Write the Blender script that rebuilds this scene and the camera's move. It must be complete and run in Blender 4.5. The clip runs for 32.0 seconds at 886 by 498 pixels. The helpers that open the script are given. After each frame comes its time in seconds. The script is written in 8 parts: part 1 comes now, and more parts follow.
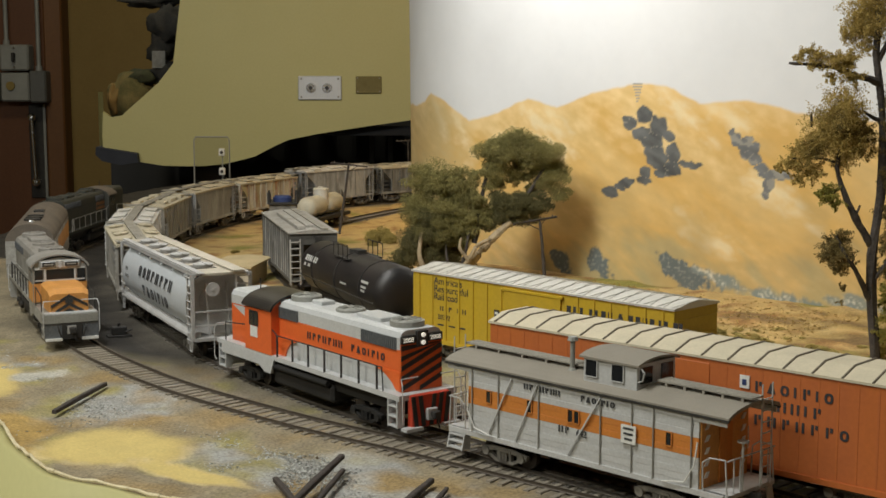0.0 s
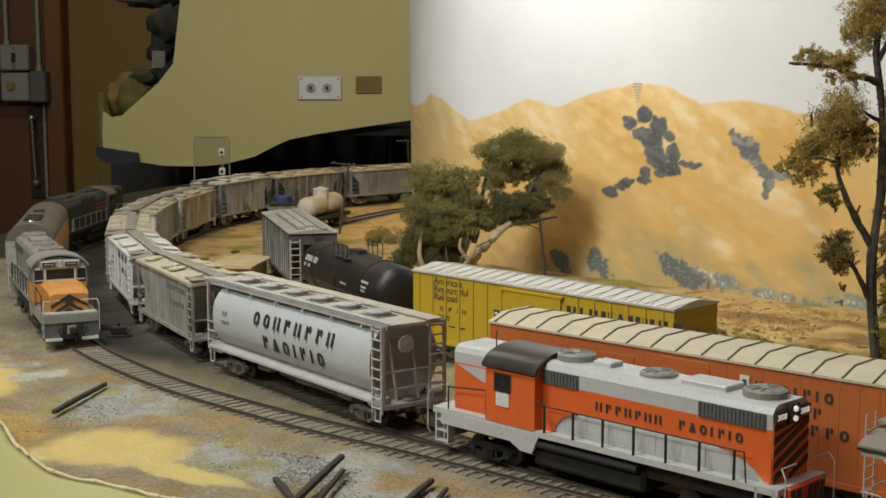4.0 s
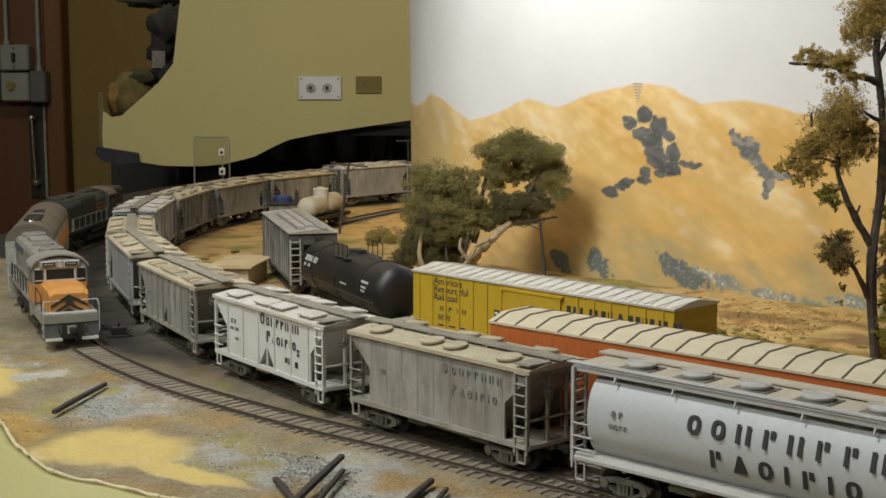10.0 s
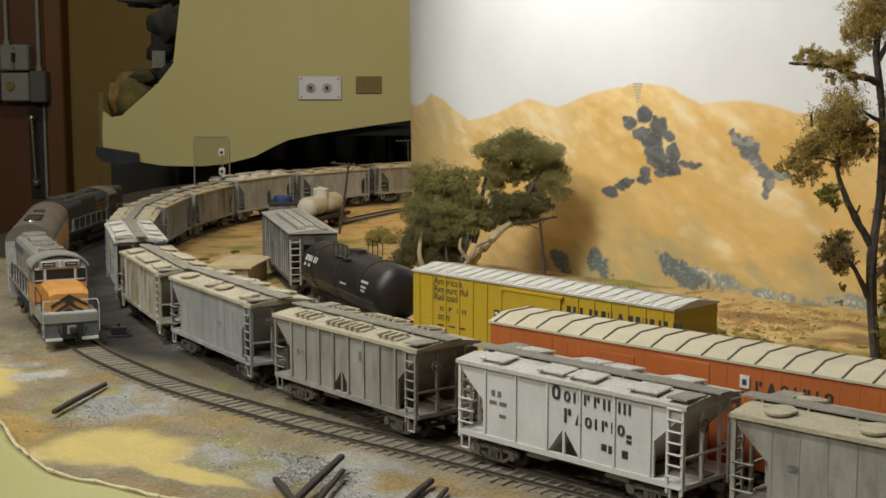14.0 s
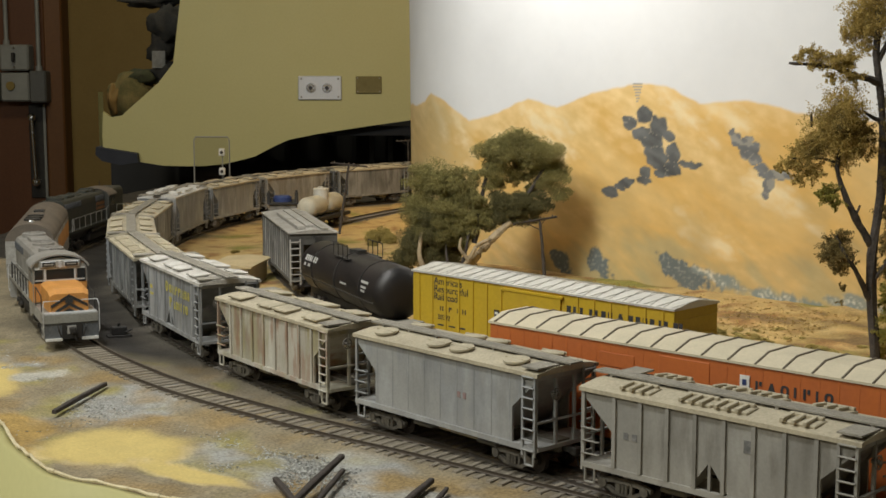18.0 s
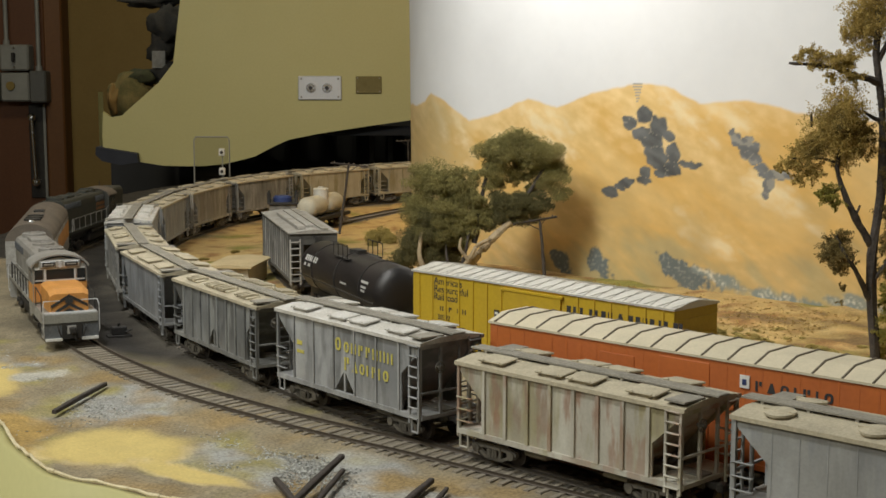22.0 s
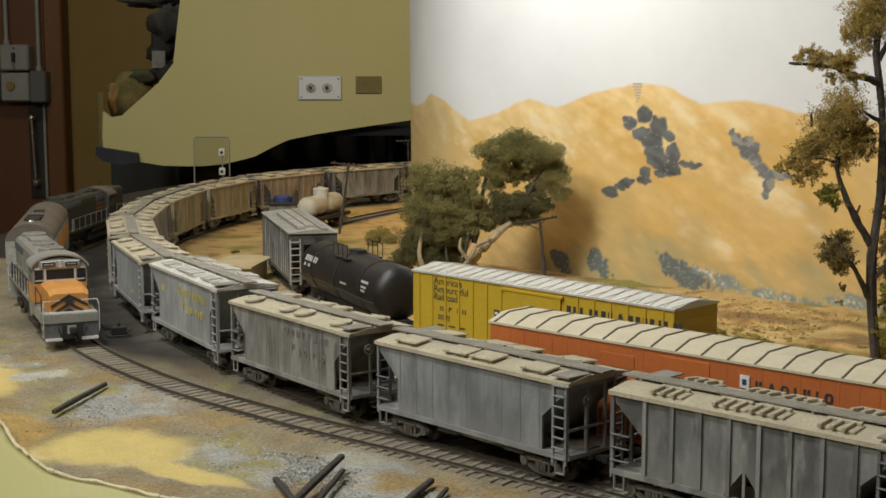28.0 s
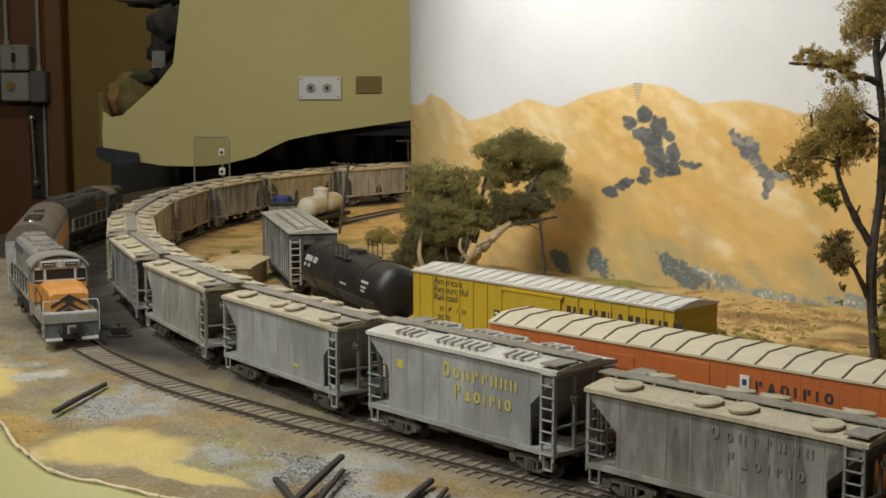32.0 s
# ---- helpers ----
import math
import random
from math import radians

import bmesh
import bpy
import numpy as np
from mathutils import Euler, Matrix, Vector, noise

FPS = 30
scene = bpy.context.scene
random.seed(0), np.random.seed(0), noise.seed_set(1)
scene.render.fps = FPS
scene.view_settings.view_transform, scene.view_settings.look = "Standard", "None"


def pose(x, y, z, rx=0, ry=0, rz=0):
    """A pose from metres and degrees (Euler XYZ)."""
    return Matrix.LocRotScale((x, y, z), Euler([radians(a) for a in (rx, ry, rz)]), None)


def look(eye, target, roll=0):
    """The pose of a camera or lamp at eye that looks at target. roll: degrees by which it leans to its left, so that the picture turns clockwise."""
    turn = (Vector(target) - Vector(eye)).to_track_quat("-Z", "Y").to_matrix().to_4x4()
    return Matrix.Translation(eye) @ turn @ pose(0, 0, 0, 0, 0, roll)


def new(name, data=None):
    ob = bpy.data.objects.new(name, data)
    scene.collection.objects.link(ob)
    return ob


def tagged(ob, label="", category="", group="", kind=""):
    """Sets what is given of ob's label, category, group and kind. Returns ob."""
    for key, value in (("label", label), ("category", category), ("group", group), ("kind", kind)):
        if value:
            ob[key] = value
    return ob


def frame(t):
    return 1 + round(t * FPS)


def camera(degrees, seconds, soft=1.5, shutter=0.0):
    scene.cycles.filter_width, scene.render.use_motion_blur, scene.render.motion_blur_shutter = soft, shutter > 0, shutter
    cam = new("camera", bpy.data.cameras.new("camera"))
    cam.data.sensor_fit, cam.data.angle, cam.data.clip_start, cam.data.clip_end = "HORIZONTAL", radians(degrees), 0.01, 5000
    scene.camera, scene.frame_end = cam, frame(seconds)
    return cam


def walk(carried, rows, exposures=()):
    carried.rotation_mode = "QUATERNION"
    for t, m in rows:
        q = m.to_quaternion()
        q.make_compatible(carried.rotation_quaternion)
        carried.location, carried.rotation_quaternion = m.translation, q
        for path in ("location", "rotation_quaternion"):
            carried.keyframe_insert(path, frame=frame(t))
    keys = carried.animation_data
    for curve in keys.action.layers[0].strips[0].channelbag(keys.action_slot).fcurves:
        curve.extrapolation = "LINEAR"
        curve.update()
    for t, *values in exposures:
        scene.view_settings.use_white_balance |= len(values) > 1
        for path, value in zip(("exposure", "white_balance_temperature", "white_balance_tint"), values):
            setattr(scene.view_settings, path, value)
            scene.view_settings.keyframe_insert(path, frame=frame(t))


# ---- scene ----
# A model railway in HO scale (1:87); the top of the rails is z = 0, the camera stands over x = y = 0.
cam = camera(35.62, 32.0, soft=1.6)
EYE = pose(0, 0, 0.1625, 82.59, 0, 0)
walk(cam, [(0.0, EYE), (32.0, EYE)], exposures=[(0.0, -0.05), (32.0, -0.05)])

# ---- light ----
world = bpy.data.worlds.new("room_light")
scene.world = world
world.use_nodes = True
world.node_tree.nodes["Background"].inputs[0].default_value = (0.9, 0.95, 1.0, 1)
world.node_tree.nodes["Background"].inputs[1].default_value = 0.03


def lamp(name, eye, target, w, h, power, colour):
    data = bpy.data.lights.new(name, "AREA")
    data.shape, data.size, data.size_y, data.energy, data.color = "RECTANGLE", w, h, power, colour
    ob = new(name, data)
    ob.matrix_world = look(eye, target)
    return ob


lamp("spot_lamp", (-0.36, 0.40, 0.90), (-0.16, 0.95, 0.0), 0.14, 0.10, 5.9, (0.98, 1.0, 0.97))
lamp("backdrop_lamp", (-0.117, 0.833, 0.32), (0.12, 1.045, 0.07), 0.08, 0.05, 0.46, (1.0, 0.97, 0.92))
lamp("picture_lamp", (0.012, 1.014, 0.335), (0.115, 1.096, 0.30), 0.08, 0.03, 0.36, (1.0, 0.98, 0.95))
lamp("yard_lamp", (0.06, 1.36, 0.60), (-0.17, 1.55, 0.0), 0.20, 0.08, 1.8, (1.0, 0.70, 0.32))
lamp("aisle_lamp", (-0.75, 2.35, 1.20), (-0.6, 2.9, 0.0), 0.6, 0.15, 4.0, (1.0, 0.92, 0.66))
lamp("room_lamp", (-1.05, -0.25, 1.15), (-0.14, 0.75, 0.0), 1.1, 0.20, 11.0, (1.0, 0.99, 0.87))


# ---- materials ----
def link(nt, a, b):
    nt.links.new(a, b)


def paint(name, base, rough=0.55, metal=0.0, dust=None, amount=0.35, scale=60.0, bump=0.15, var=0.12, grain=900.0, streak=1.0):
    """A surface in its own colour with blotches of dust or wear and a fine grain."""
    m = bpy.data.materials.new(name)
    m.use_nodes = True
    nt = m.node_tree
    b = nt.nodes["Principled BSDF"]
    co = nt.nodes.new("ShaderNodeTexCoord")
    mp = nt.nodes.new("ShaderNodeMapping")
    mp.inputs["Scale"].default_value = (1, 1, 1 / streak)
    link(nt, co.outputs["Object"], mp.inputs["Vector"])
    info = nt.nodes.new("ShaderNodeObjectInfo")
    add = nt.nodes.new("ShaderNodeVectorMath")
    link(nt, mp.outputs[0], add.inputs[0])
    comb = nt.nodes.new("ShaderNodeCombineXYZ")
    link(nt, info.outputs["Random"], comb.inputs[0])
    link(nt, info.outputs["Random"], comb.inputs[1])
    link(nt, comb.outputs[0], add.inputs[1])
    big = nt.nodes.new("ShaderNodeTexNoise")
    big.inputs["Scale"].default_value, big.inputs["Detail"].default_value, big.inputs["Roughness"].default_value = scale, 5, 0.65
    link(nt, add.outputs[0], big.inputs["Vector"])
    fine = nt.nodes.new("ShaderNodeTexNoise")
    fine.inputs["Scale"].default_value, fine.inputs["Detail"].default_value = grain, 3
    link(nt, co.outputs["Object"], fine.inputs["Vector"])
    ramp = nt.nodes.new("ShaderNodeMapRange")
    ramp.inputs["From Min"].default_value, ramp.inputs["From Max"].default_value = 0.38, 0.72
    ramp.inputs["To Max"].default_value = amount
    link(nt, big.outputs["Fac"], ramp.inputs["Value"])
    mix = nt.nodes.new("ShaderNodeMix")
    mix.data_type = "RGBA"
    d = dust or tuple(c * 0.6 for c in base)
    mix.inputs["A"].default_value, mix.inputs["B"].default_value = (*base, 1), (*d, 1)
    link(nt, ramp.outputs[0], mix.inputs["Factor"])
    val = nt.nodes.new("ShaderNodeMapRange")
    val.inputs["From Min"].default_value, val.inputs["From Max"].default_value = 0.25, 0.75
    val.inputs["To Min"].default_value, val.inputs["To Max"].default_value = 1 - var, 1 + var
    link(nt, fine.outputs["Fac"], val.inputs["Value"])
    hsv = nt.nodes.new("ShaderNodeHueSaturation")
    link(nt, mix.outputs["Result"], hsv.inputs["Color"])
    link(nt, val.outputs[0], hsv.inputs["Value"])
    link(nt, hsv.outputs[0], b.inputs["Base Color"])
    rr = nt.nodes.new("ShaderNodeMapRange")
    rr.inputs["To Min"].default_value, rr.inputs["To Max"].default_value = max(rough - 0.1, 0.03), min(rough + 0.2, 1)
    link(nt, big.outputs["Fac"], rr.inputs["Value"])
    link(nt, rr.outputs[0], b.inputs["Roughness"])
    b.inputs["Metallic"].default_value = metal
    if bump:
        bp = nt.nodes.new("ShaderNodeBump")
        bp.inputs["Strength"].default_value, bp.inputs["Distance"].default_value = bump, 0.0006
        link(nt, fine.outputs["Fac"], bp.inputs["Height"])
        link(nt, bp.outputs[0], b.inputs["Normal"])
    return m


def tinted(name, rough=0.9, bump=0.5, grain=500.0, var=0.3, coarse=90.0):
    """A surface that takes its colours from the mesh's own 'tint', with grain."""
    m = paint(name, (0.5, 0.5, 0.5), rough, 0, None, 0.0, coarse, bump, var, grain)
    nt = m.node_tree
    at = nt.nodes.new("ShaderNodeAttribute")
    at.attribute_name = "tint"
    mix = [n for n in nt.nodes if n.bl_idname == "ShaderNodeMix"][0]
    big = [n for n in nt.nodes if n.bl_idname == "ShaderNodeTexNoise"][0]
    mul = nt.nodes.new("ShaderNodeMix")
    mul.data_type, mul.blend_type = "RGBA", "MULTIPLY"
    mul.inputs["Factor"].default_value = 0.55
    cr = nt.nodes.new("ShaderNodeMapRange")
    cr.inputs["From Min"].default_value, cr.inputs["From Max"].default_value, cr.inputs["To Min"].default_value, cr.inputs["To Max"].default_value = 0.3, 0.7, 0.55, 1.35
    link(nt, big.outputs["Fac"], cr.inputs["Value"])
    # the tint's alpha: 1 for coarse ground, near 0 for smooth sand
    def times(k):
        q = nt.nodes.new("ShaderNodeMath")
        q.operation = "MULTIPLY"
        q.inputs[1].default_value = k
        link(nt, at.outputs["Alpha"], q.inputs[0])
        return q.outputs[0]
    link(nt, times(0.55), mul.inputs["Factor"])
    val = [n for n in nt.nodes if n.bl_idname == "ShaderNodeMapRange" and abs(n.inputs["To Max"].default_value - 1 - var) < 1e-6 and n.inputs["To Min"].default_value < 1][0]
    for nm, sg in (("To Min", -var), ("To Max", var)):
        q = nt.nodes.new("ShaderNodeMath")
        q.inputs[1].default_value = 1.0
        link(nt, times(sg), q.inputs[0])
        link(nt, q.outputs[0], val.inputs[nm])
    for bp in [n for n in nt.nodes if n.bl_idname == "ShaderNodeBump"]:
        link(nt, times(bump), bp.inputs["Strength"])
    link(nt, at.outputs["Color"], mul.inputs["A"])
    link(nt, cr.outputs[0], mul.inputs["B"])
    link(nt, mul.outputs["Result"], mix.inputs["A"])
    return m


def glow(name, colour, power):
    m = bpy.data.materials.new(name)
    m.use_nodes = True
    b = m.node_tree.nodes["Principled BSDF"]
    b.inputs["Base Color"].default_value = (*colour, 1)
    b.inputs["Emission Color"].default_value, b.inputs["Emission Strength"].default_value = (*colour, 1), power
    return m


def clear(name):
    m = bpy.data.materials.new(name)
    m.use_nodes = True
    b = m.node_tree.nodes["Principled BSDF"]
    b.inputs["Transmission Weight"].default_value, b.inputs["Roughness"].default_value, b.inputs["IOR"].default_value = 1, 0.02, 1.2
    return m


DUST = (0.36, 0.33, 0.27)
M_RAIL = paint("rusty_rail", (0.085, 0.068, 0.052), 0.5, 0.3, (0.10, 0.08, 0.06), 0.5, 200)
M_RAIL_WORN = paint("polished_rail", (0.20, 0.18, 0.16), 0.3, 0.8, (0.10, 0.08, 0.06), 0.5, 200)
M_TIE = paint("weathered_sleeper", (0.31, 0.27, 0.21), 0.9, 0, (0.23, 0.195, 0.15), 0.7, 260, 0.5, 0.3)
M_TIE_DARK = paint("dark_sleeper", (0.185, 0.165, 0.14), 0.9, 0, (0.105, 0.095, 0.08), 0.7, 260, 0.5, 0.3)
M_BLACK = paint("black_metal", (0.022, 0.021, 0.02), 0.6, 0, (0.09, 0.075, 0.06), 0.35, 150)
M_TRUCK = paint("truck_grime", (0.125, 0.115, 0.10), 0.8, 0, (0.30, 0.275, 0.23), 0.8, 180)
M_WHEEL = paint("wheel_steel", (0.06, 0.05, 0.045), 0.4, 0.5, (0.12, 0.10, 0.08), 0.4, 200)
M_WALK = paint("dusty_roof_walk", (0.32, 0.295, 0.245), 0.85, 0, (0.16, 0.15, 0.13), 0.6, 90, 0.4, 0.2)
M_GROUND = tinted("layout_ground", 0.95, 0.9, 700.0, 0.35, 60.0)
M_OLIVE = paint("olive_fascia", (0.50, 0.465, 0.212), 0.5, 0, (0.46, 0.425, 0.188), 0.5, 6, 0.05, 0.03, 300)
M_CREAM = paint("cream_foam_edge", (0.72, 0.63, 0.42), 0.8, 0, (0.45, 0.36, 0.2), 0.6, 60, 0.3, 0.15)
M_UNDER_DECK = paint("black_curtain", (0.013, 0.0135, 0.016), 0.95, 0, (0.018, 0.018, 0.021), 0.5, 10)
M_WALL = paint("brown_wall_paint", (0.23, 0.15, 0.04), 0.7, 0, (0.185, 0.115, 0.032), 0.5, 4, 0.1, 0.05, 120)
M_DOOR = paint("stained_door_wood", (0.145, 0.055, 0.018), 0.5, 0, (0.085, 0.029, 0.010), 0.7, 5, 0.1, 0.1, 150, 8)
M_CONCRETE = paint("grey_floor", (0.25, 0.24, 0.22), 0.7, 0, None, 0.4, 3, 0.1, 0.1, 100)
M_CEIL = paint("white_ceiling", (0.72, 0.71, 0.68), 0.9, 0, None, 0.1, 3, 0.1, 0.05, 100)
M_GALV = paint("galvanised_box", (0.30, 0.30, 0.28), 0.5, 0.2, (0.2, 0.2, 0.19), 0.5, 25)
M_CHROME = paint("chrome", (0.75, 0.75, 0.74), 0.18, 1.0, None, 0.2, 80, 0.05, 0.05)
M_PLATE = paint("aluminium_plate", (0.62, 0.64, 0.68), 0.35, 0.3, None, 0.2, 60, 0.05, 0.05)


# ---- mesh helpers ----
def box(bm, x0, x1, y0, y1, z0, z1, bev=0.0):
    vs = [bm.verts.new((x, y, z)) for x in (x0, x1) for y in (y0, y1) for z in (z0, z1)]
    fs = [bm.faces.new([vs[i] for i in q]) for q in ((0, 1, 3, 2), (4, 6, 7, 5), (0, 4, 5, 1), (2, 3, 7, 6), (0, 2, 6, 4), (1, 5, 7, 3))]
    if bev:
        es = list({e for f in fs for e in f.edges})
        bmesh.ops.bevel(bm, geom=es, offset=bev, segments=1, affect="EDGES")


def loft(bm, rings, cap=True):
    """Joins rings of equal length by quads."""
    rs = [[bm.verts.new(p) for p in r] for r in rings]
    n = len(rs[0])
    for a, b in zip(rs, rs[1:]):
        for i in range(n):
            bm.faces.new((a[i], a[(i + 1) % n], b[(i + 1) % n], b[i]))
    if cap:
        bm.faces.new(rs[0][::-1])
        bm.faces.new(rs[-1])


def prism(bm, pts, a, b, axis="y"):
    """A polygon pushed along an axis from a to b. pts: (x, z) for y, (y, z) for x, (x, y) for z."""
    f = {"y": lambda p, k: (p[0], k, p[1]), "x": lambda p, k: (k, p[0], p[1]), "z": lambda p, k: (p[0], p[1], k)}[axis]
    loft(bm, [[f(p, a) for p in pts], [f(p, b) for p in pts]])


def rod(bm, p, q, r, n=8, r2=None):
    p, q = Vector(p), Vector(q)
    d = (q - p).normalized()
    u = d.orthogonal().normalized()
    v = d.cross(u)
    r2 = r if r2 is None else r2
    ring = lambda c, k: [c + k * (math.cos(i * math.tau / n) * u + math.sin(i * math.tau / n) * v) for i in range(n)]
    loft(bm, [ring(p, r), ring(q, r2)])


def pipe(bm, pts, r, n=6):
    for a, b in zip(pts, pts[1:]):
        rod(bm, a, b, r, n)


def disc(bm, c, r, h, n=16, r2=None):
    rod(bm, c, (c[0], c[1], c[2] + h), r, n, r2)


def mesh_of(bm, name, material, smooth=False):
    bmesh.ops.recalc_face_normals(bm, faces=bm.faces)
    me = bpy.data.meshes.new(name)
    bm.to_mesh(me)
    bm.free()
    me.materials.append(material)
    if smooth:
        me.shade_smooth()
    return me


def part(name, bm, material, parent=None, label="", smooth=False):
    ob = new(name, mesh_of(bm, name, material, smooth) if isinstance(bm, bmesh.types.BMesh) else bm)
    if parent:
        ob.parent = parent
    return tagged(ob, label)


def again(ob, parent, m=None):
    """The same mesh once more as another part."""
    o = new(ob.name.split(".")[0], ob.data)
    o.parent = parent
    if m is not None:
        o.matrix_basis = m
    if "label" in ob:
        o["label"] = ob["label"]
    return o


def boxed(name, dims, material, parent=None, label="", bev=0.0):
    bm = bmesh.new()
    box(bm, *dims, bev)
    return part(name, bm, material, parent, label)


def thing(name, label, category, group="", m=None):
    ob = new(name)
    ob.empty_display_size = 0.02
    if m is not None:
        ob.matrix_basis = m
    return tagged(ob, label, category, group)


def smooth_line(pts, step):
    """An even polyline through the points (Catmull-Rom)."""
    p = [Vector(q) for q in pts]
    p = [2 * p[0] - p[1], *p, 2 * p[-1] - p[-2]]
    out = []
    for a, b, c, d in zip(p, p[1:], p[2:], p[3:]):
        n = max(2, int((c - b).length / step * 2))
        for i in range(n):
            t = i / n
            out.append(0.5 * (2 * b + (c - a) * t + (2 * a - 5 * b + 4 * c - d) * t * t + (3 * b - a - 3 * c + d) * t ** 3))
    out.append(p[-2])
    ds = [0.0]
    for a, b in zip(out, out[1:]):
        ds.append(ds[-1] + (b - a).length)
    n = int(ds[-1] / step)
    k = np.linspace(0, ds[-1], n + 1)
    return [Vector([float(np.interp(t, ds, [q[i] for q in out])) for i in range(len(out[0]))]) for t in k]


# ---- the main line: a path by its curvature, from the near end back to the far one ----
STEP = 0.01
BENDS = [0.055, 0.044, -0.679, -1.006, -0.87, -1.304, -0.994, -2.125, -1.365, -1.059, -0.749, -0.397, -0.096, 0.0]
S0 = -1.7
LINE = []
x, y, h = 0.308 - math.cos(2.363) * S0 * -1, 0.293 - math.sin(2.363) * S0 * -1, 2.363
for i in range(580):
    s = S0 + i * STEP
    LINE.append((x, y, h))
    k = float(np.interp(s, np.linspace(0, 2.6, 14), BENDS)) if 0 < s < 2.6 else 0.0
    x, y, h = x + math.cos(h) * STEP, y + math.sin(h) * STEP, h + k * STEP


def on_line(s, off=0.0):
    """The point at s on the main line; off: metres towards the aisle."""
    f = min(max((s - S0) / STEP, 0), len(LINE) - 1.001)
    i = int(f)
    a, b = LINE[i], LINE[i + 1]
    p = [a[j] + (f - i) * (b[j] - a[j]) for j in range(3)]
    return Vector((p[0] - math.sin(p[2]) * off, p[1] + math.cos(p[2]) * off, 0))


def car_pose(s, half=0.0405):
    """The pose of a car whose middle is at s, on two trucks."""
    a, b = on_line(s - half), on_line(s + half)
    c, d = (a + b) / 2, a - b
    return Matrix.Translation(c) @ Matrix.Rotation(math.atan2(d.y, d.x), 4, "Z")


# ---- the room ----
def room():
    f = boxed("floor", (-2.4, 2.6, -1.6, 3.8, -1.16, -1.10), M_CONCRETE)
    tagged(f, "grey concrete floor of the hobby room", "floor", kind="structure")
    c = boxed("ceiling", (-2.4, 2.6, -1.6, 3.8, 1.30, 1.36), M_CEIL)
    tagged(c, "plain white ceiling over the layout", "ceiling", kind="structure")
    for n, d in (("wall_north", (-2.4, 2.6, 3.60, 3.70, -1.1, 1.3)), ("wall_south", (-2.4, 2.6, -1.60, -1.50, -1.1, 1.3)),
                 ("wall_west", (-2.4, -2.3, -1.50, 3.60, -1.1, 1.3)), ("wall_east", (2.5, 2.6, -1.50, 3.60, -1.1, 1.3))):
        tagged(boxed(n, d, M_WALL), "ochre brown painted room wall", "wall", kind="structure")


EDGE = [(1.50, -1.02), (0.80, -0.30), (0.40, 0.06), (0.20, 0.25), (0.05, 0.40), (-0.04, 0.478), (-0.085, 0.508), (-0.112, 0.523), (-0.133, 0.538), (-0.150, 0.5465),
        (-0.163, 0.557), (-0.176, 0.576), (-0.193, 0.603), (-0.21, 0.638), (-0.25, 0.70), (-0.31, 0.80), (-0.37, 0.93), (-0.42, 1.1),
        (-0.45, 1.35), (-0.45, 1.6), (-0.42, 1.9), (-0.30, 2.15), (-0.1, 2.30), (0.2, 2.36)]


def blob(px, py, cx, cy, rx, ry, turn=0.0):
    """1 in the middle of an ellipse, 0 at its rim and beyond, with a ragged rim."""
    c, s = math.cos(turn), math.sin(turn)
    u, v = ((px - cx) * c + (py - cy) * s) / rx, (-(px - cx) * s + (py - cy) * c) / ry
    return 1 - math.sqrt(u * u + v * v)


def outside(x, y):
    """Beyond the main line, on the side away from the yard."""
    if y < 1.55 and x < 0:
        return x < float(np.interp(y, [p.y for p in MAIN[190:330]], [p.x for p in MAIN[190:330]]))
    return y > float(np.interp(x, [p.x for p in MAIN[330:500]], [p.y for p in MAIN[330:500]]))


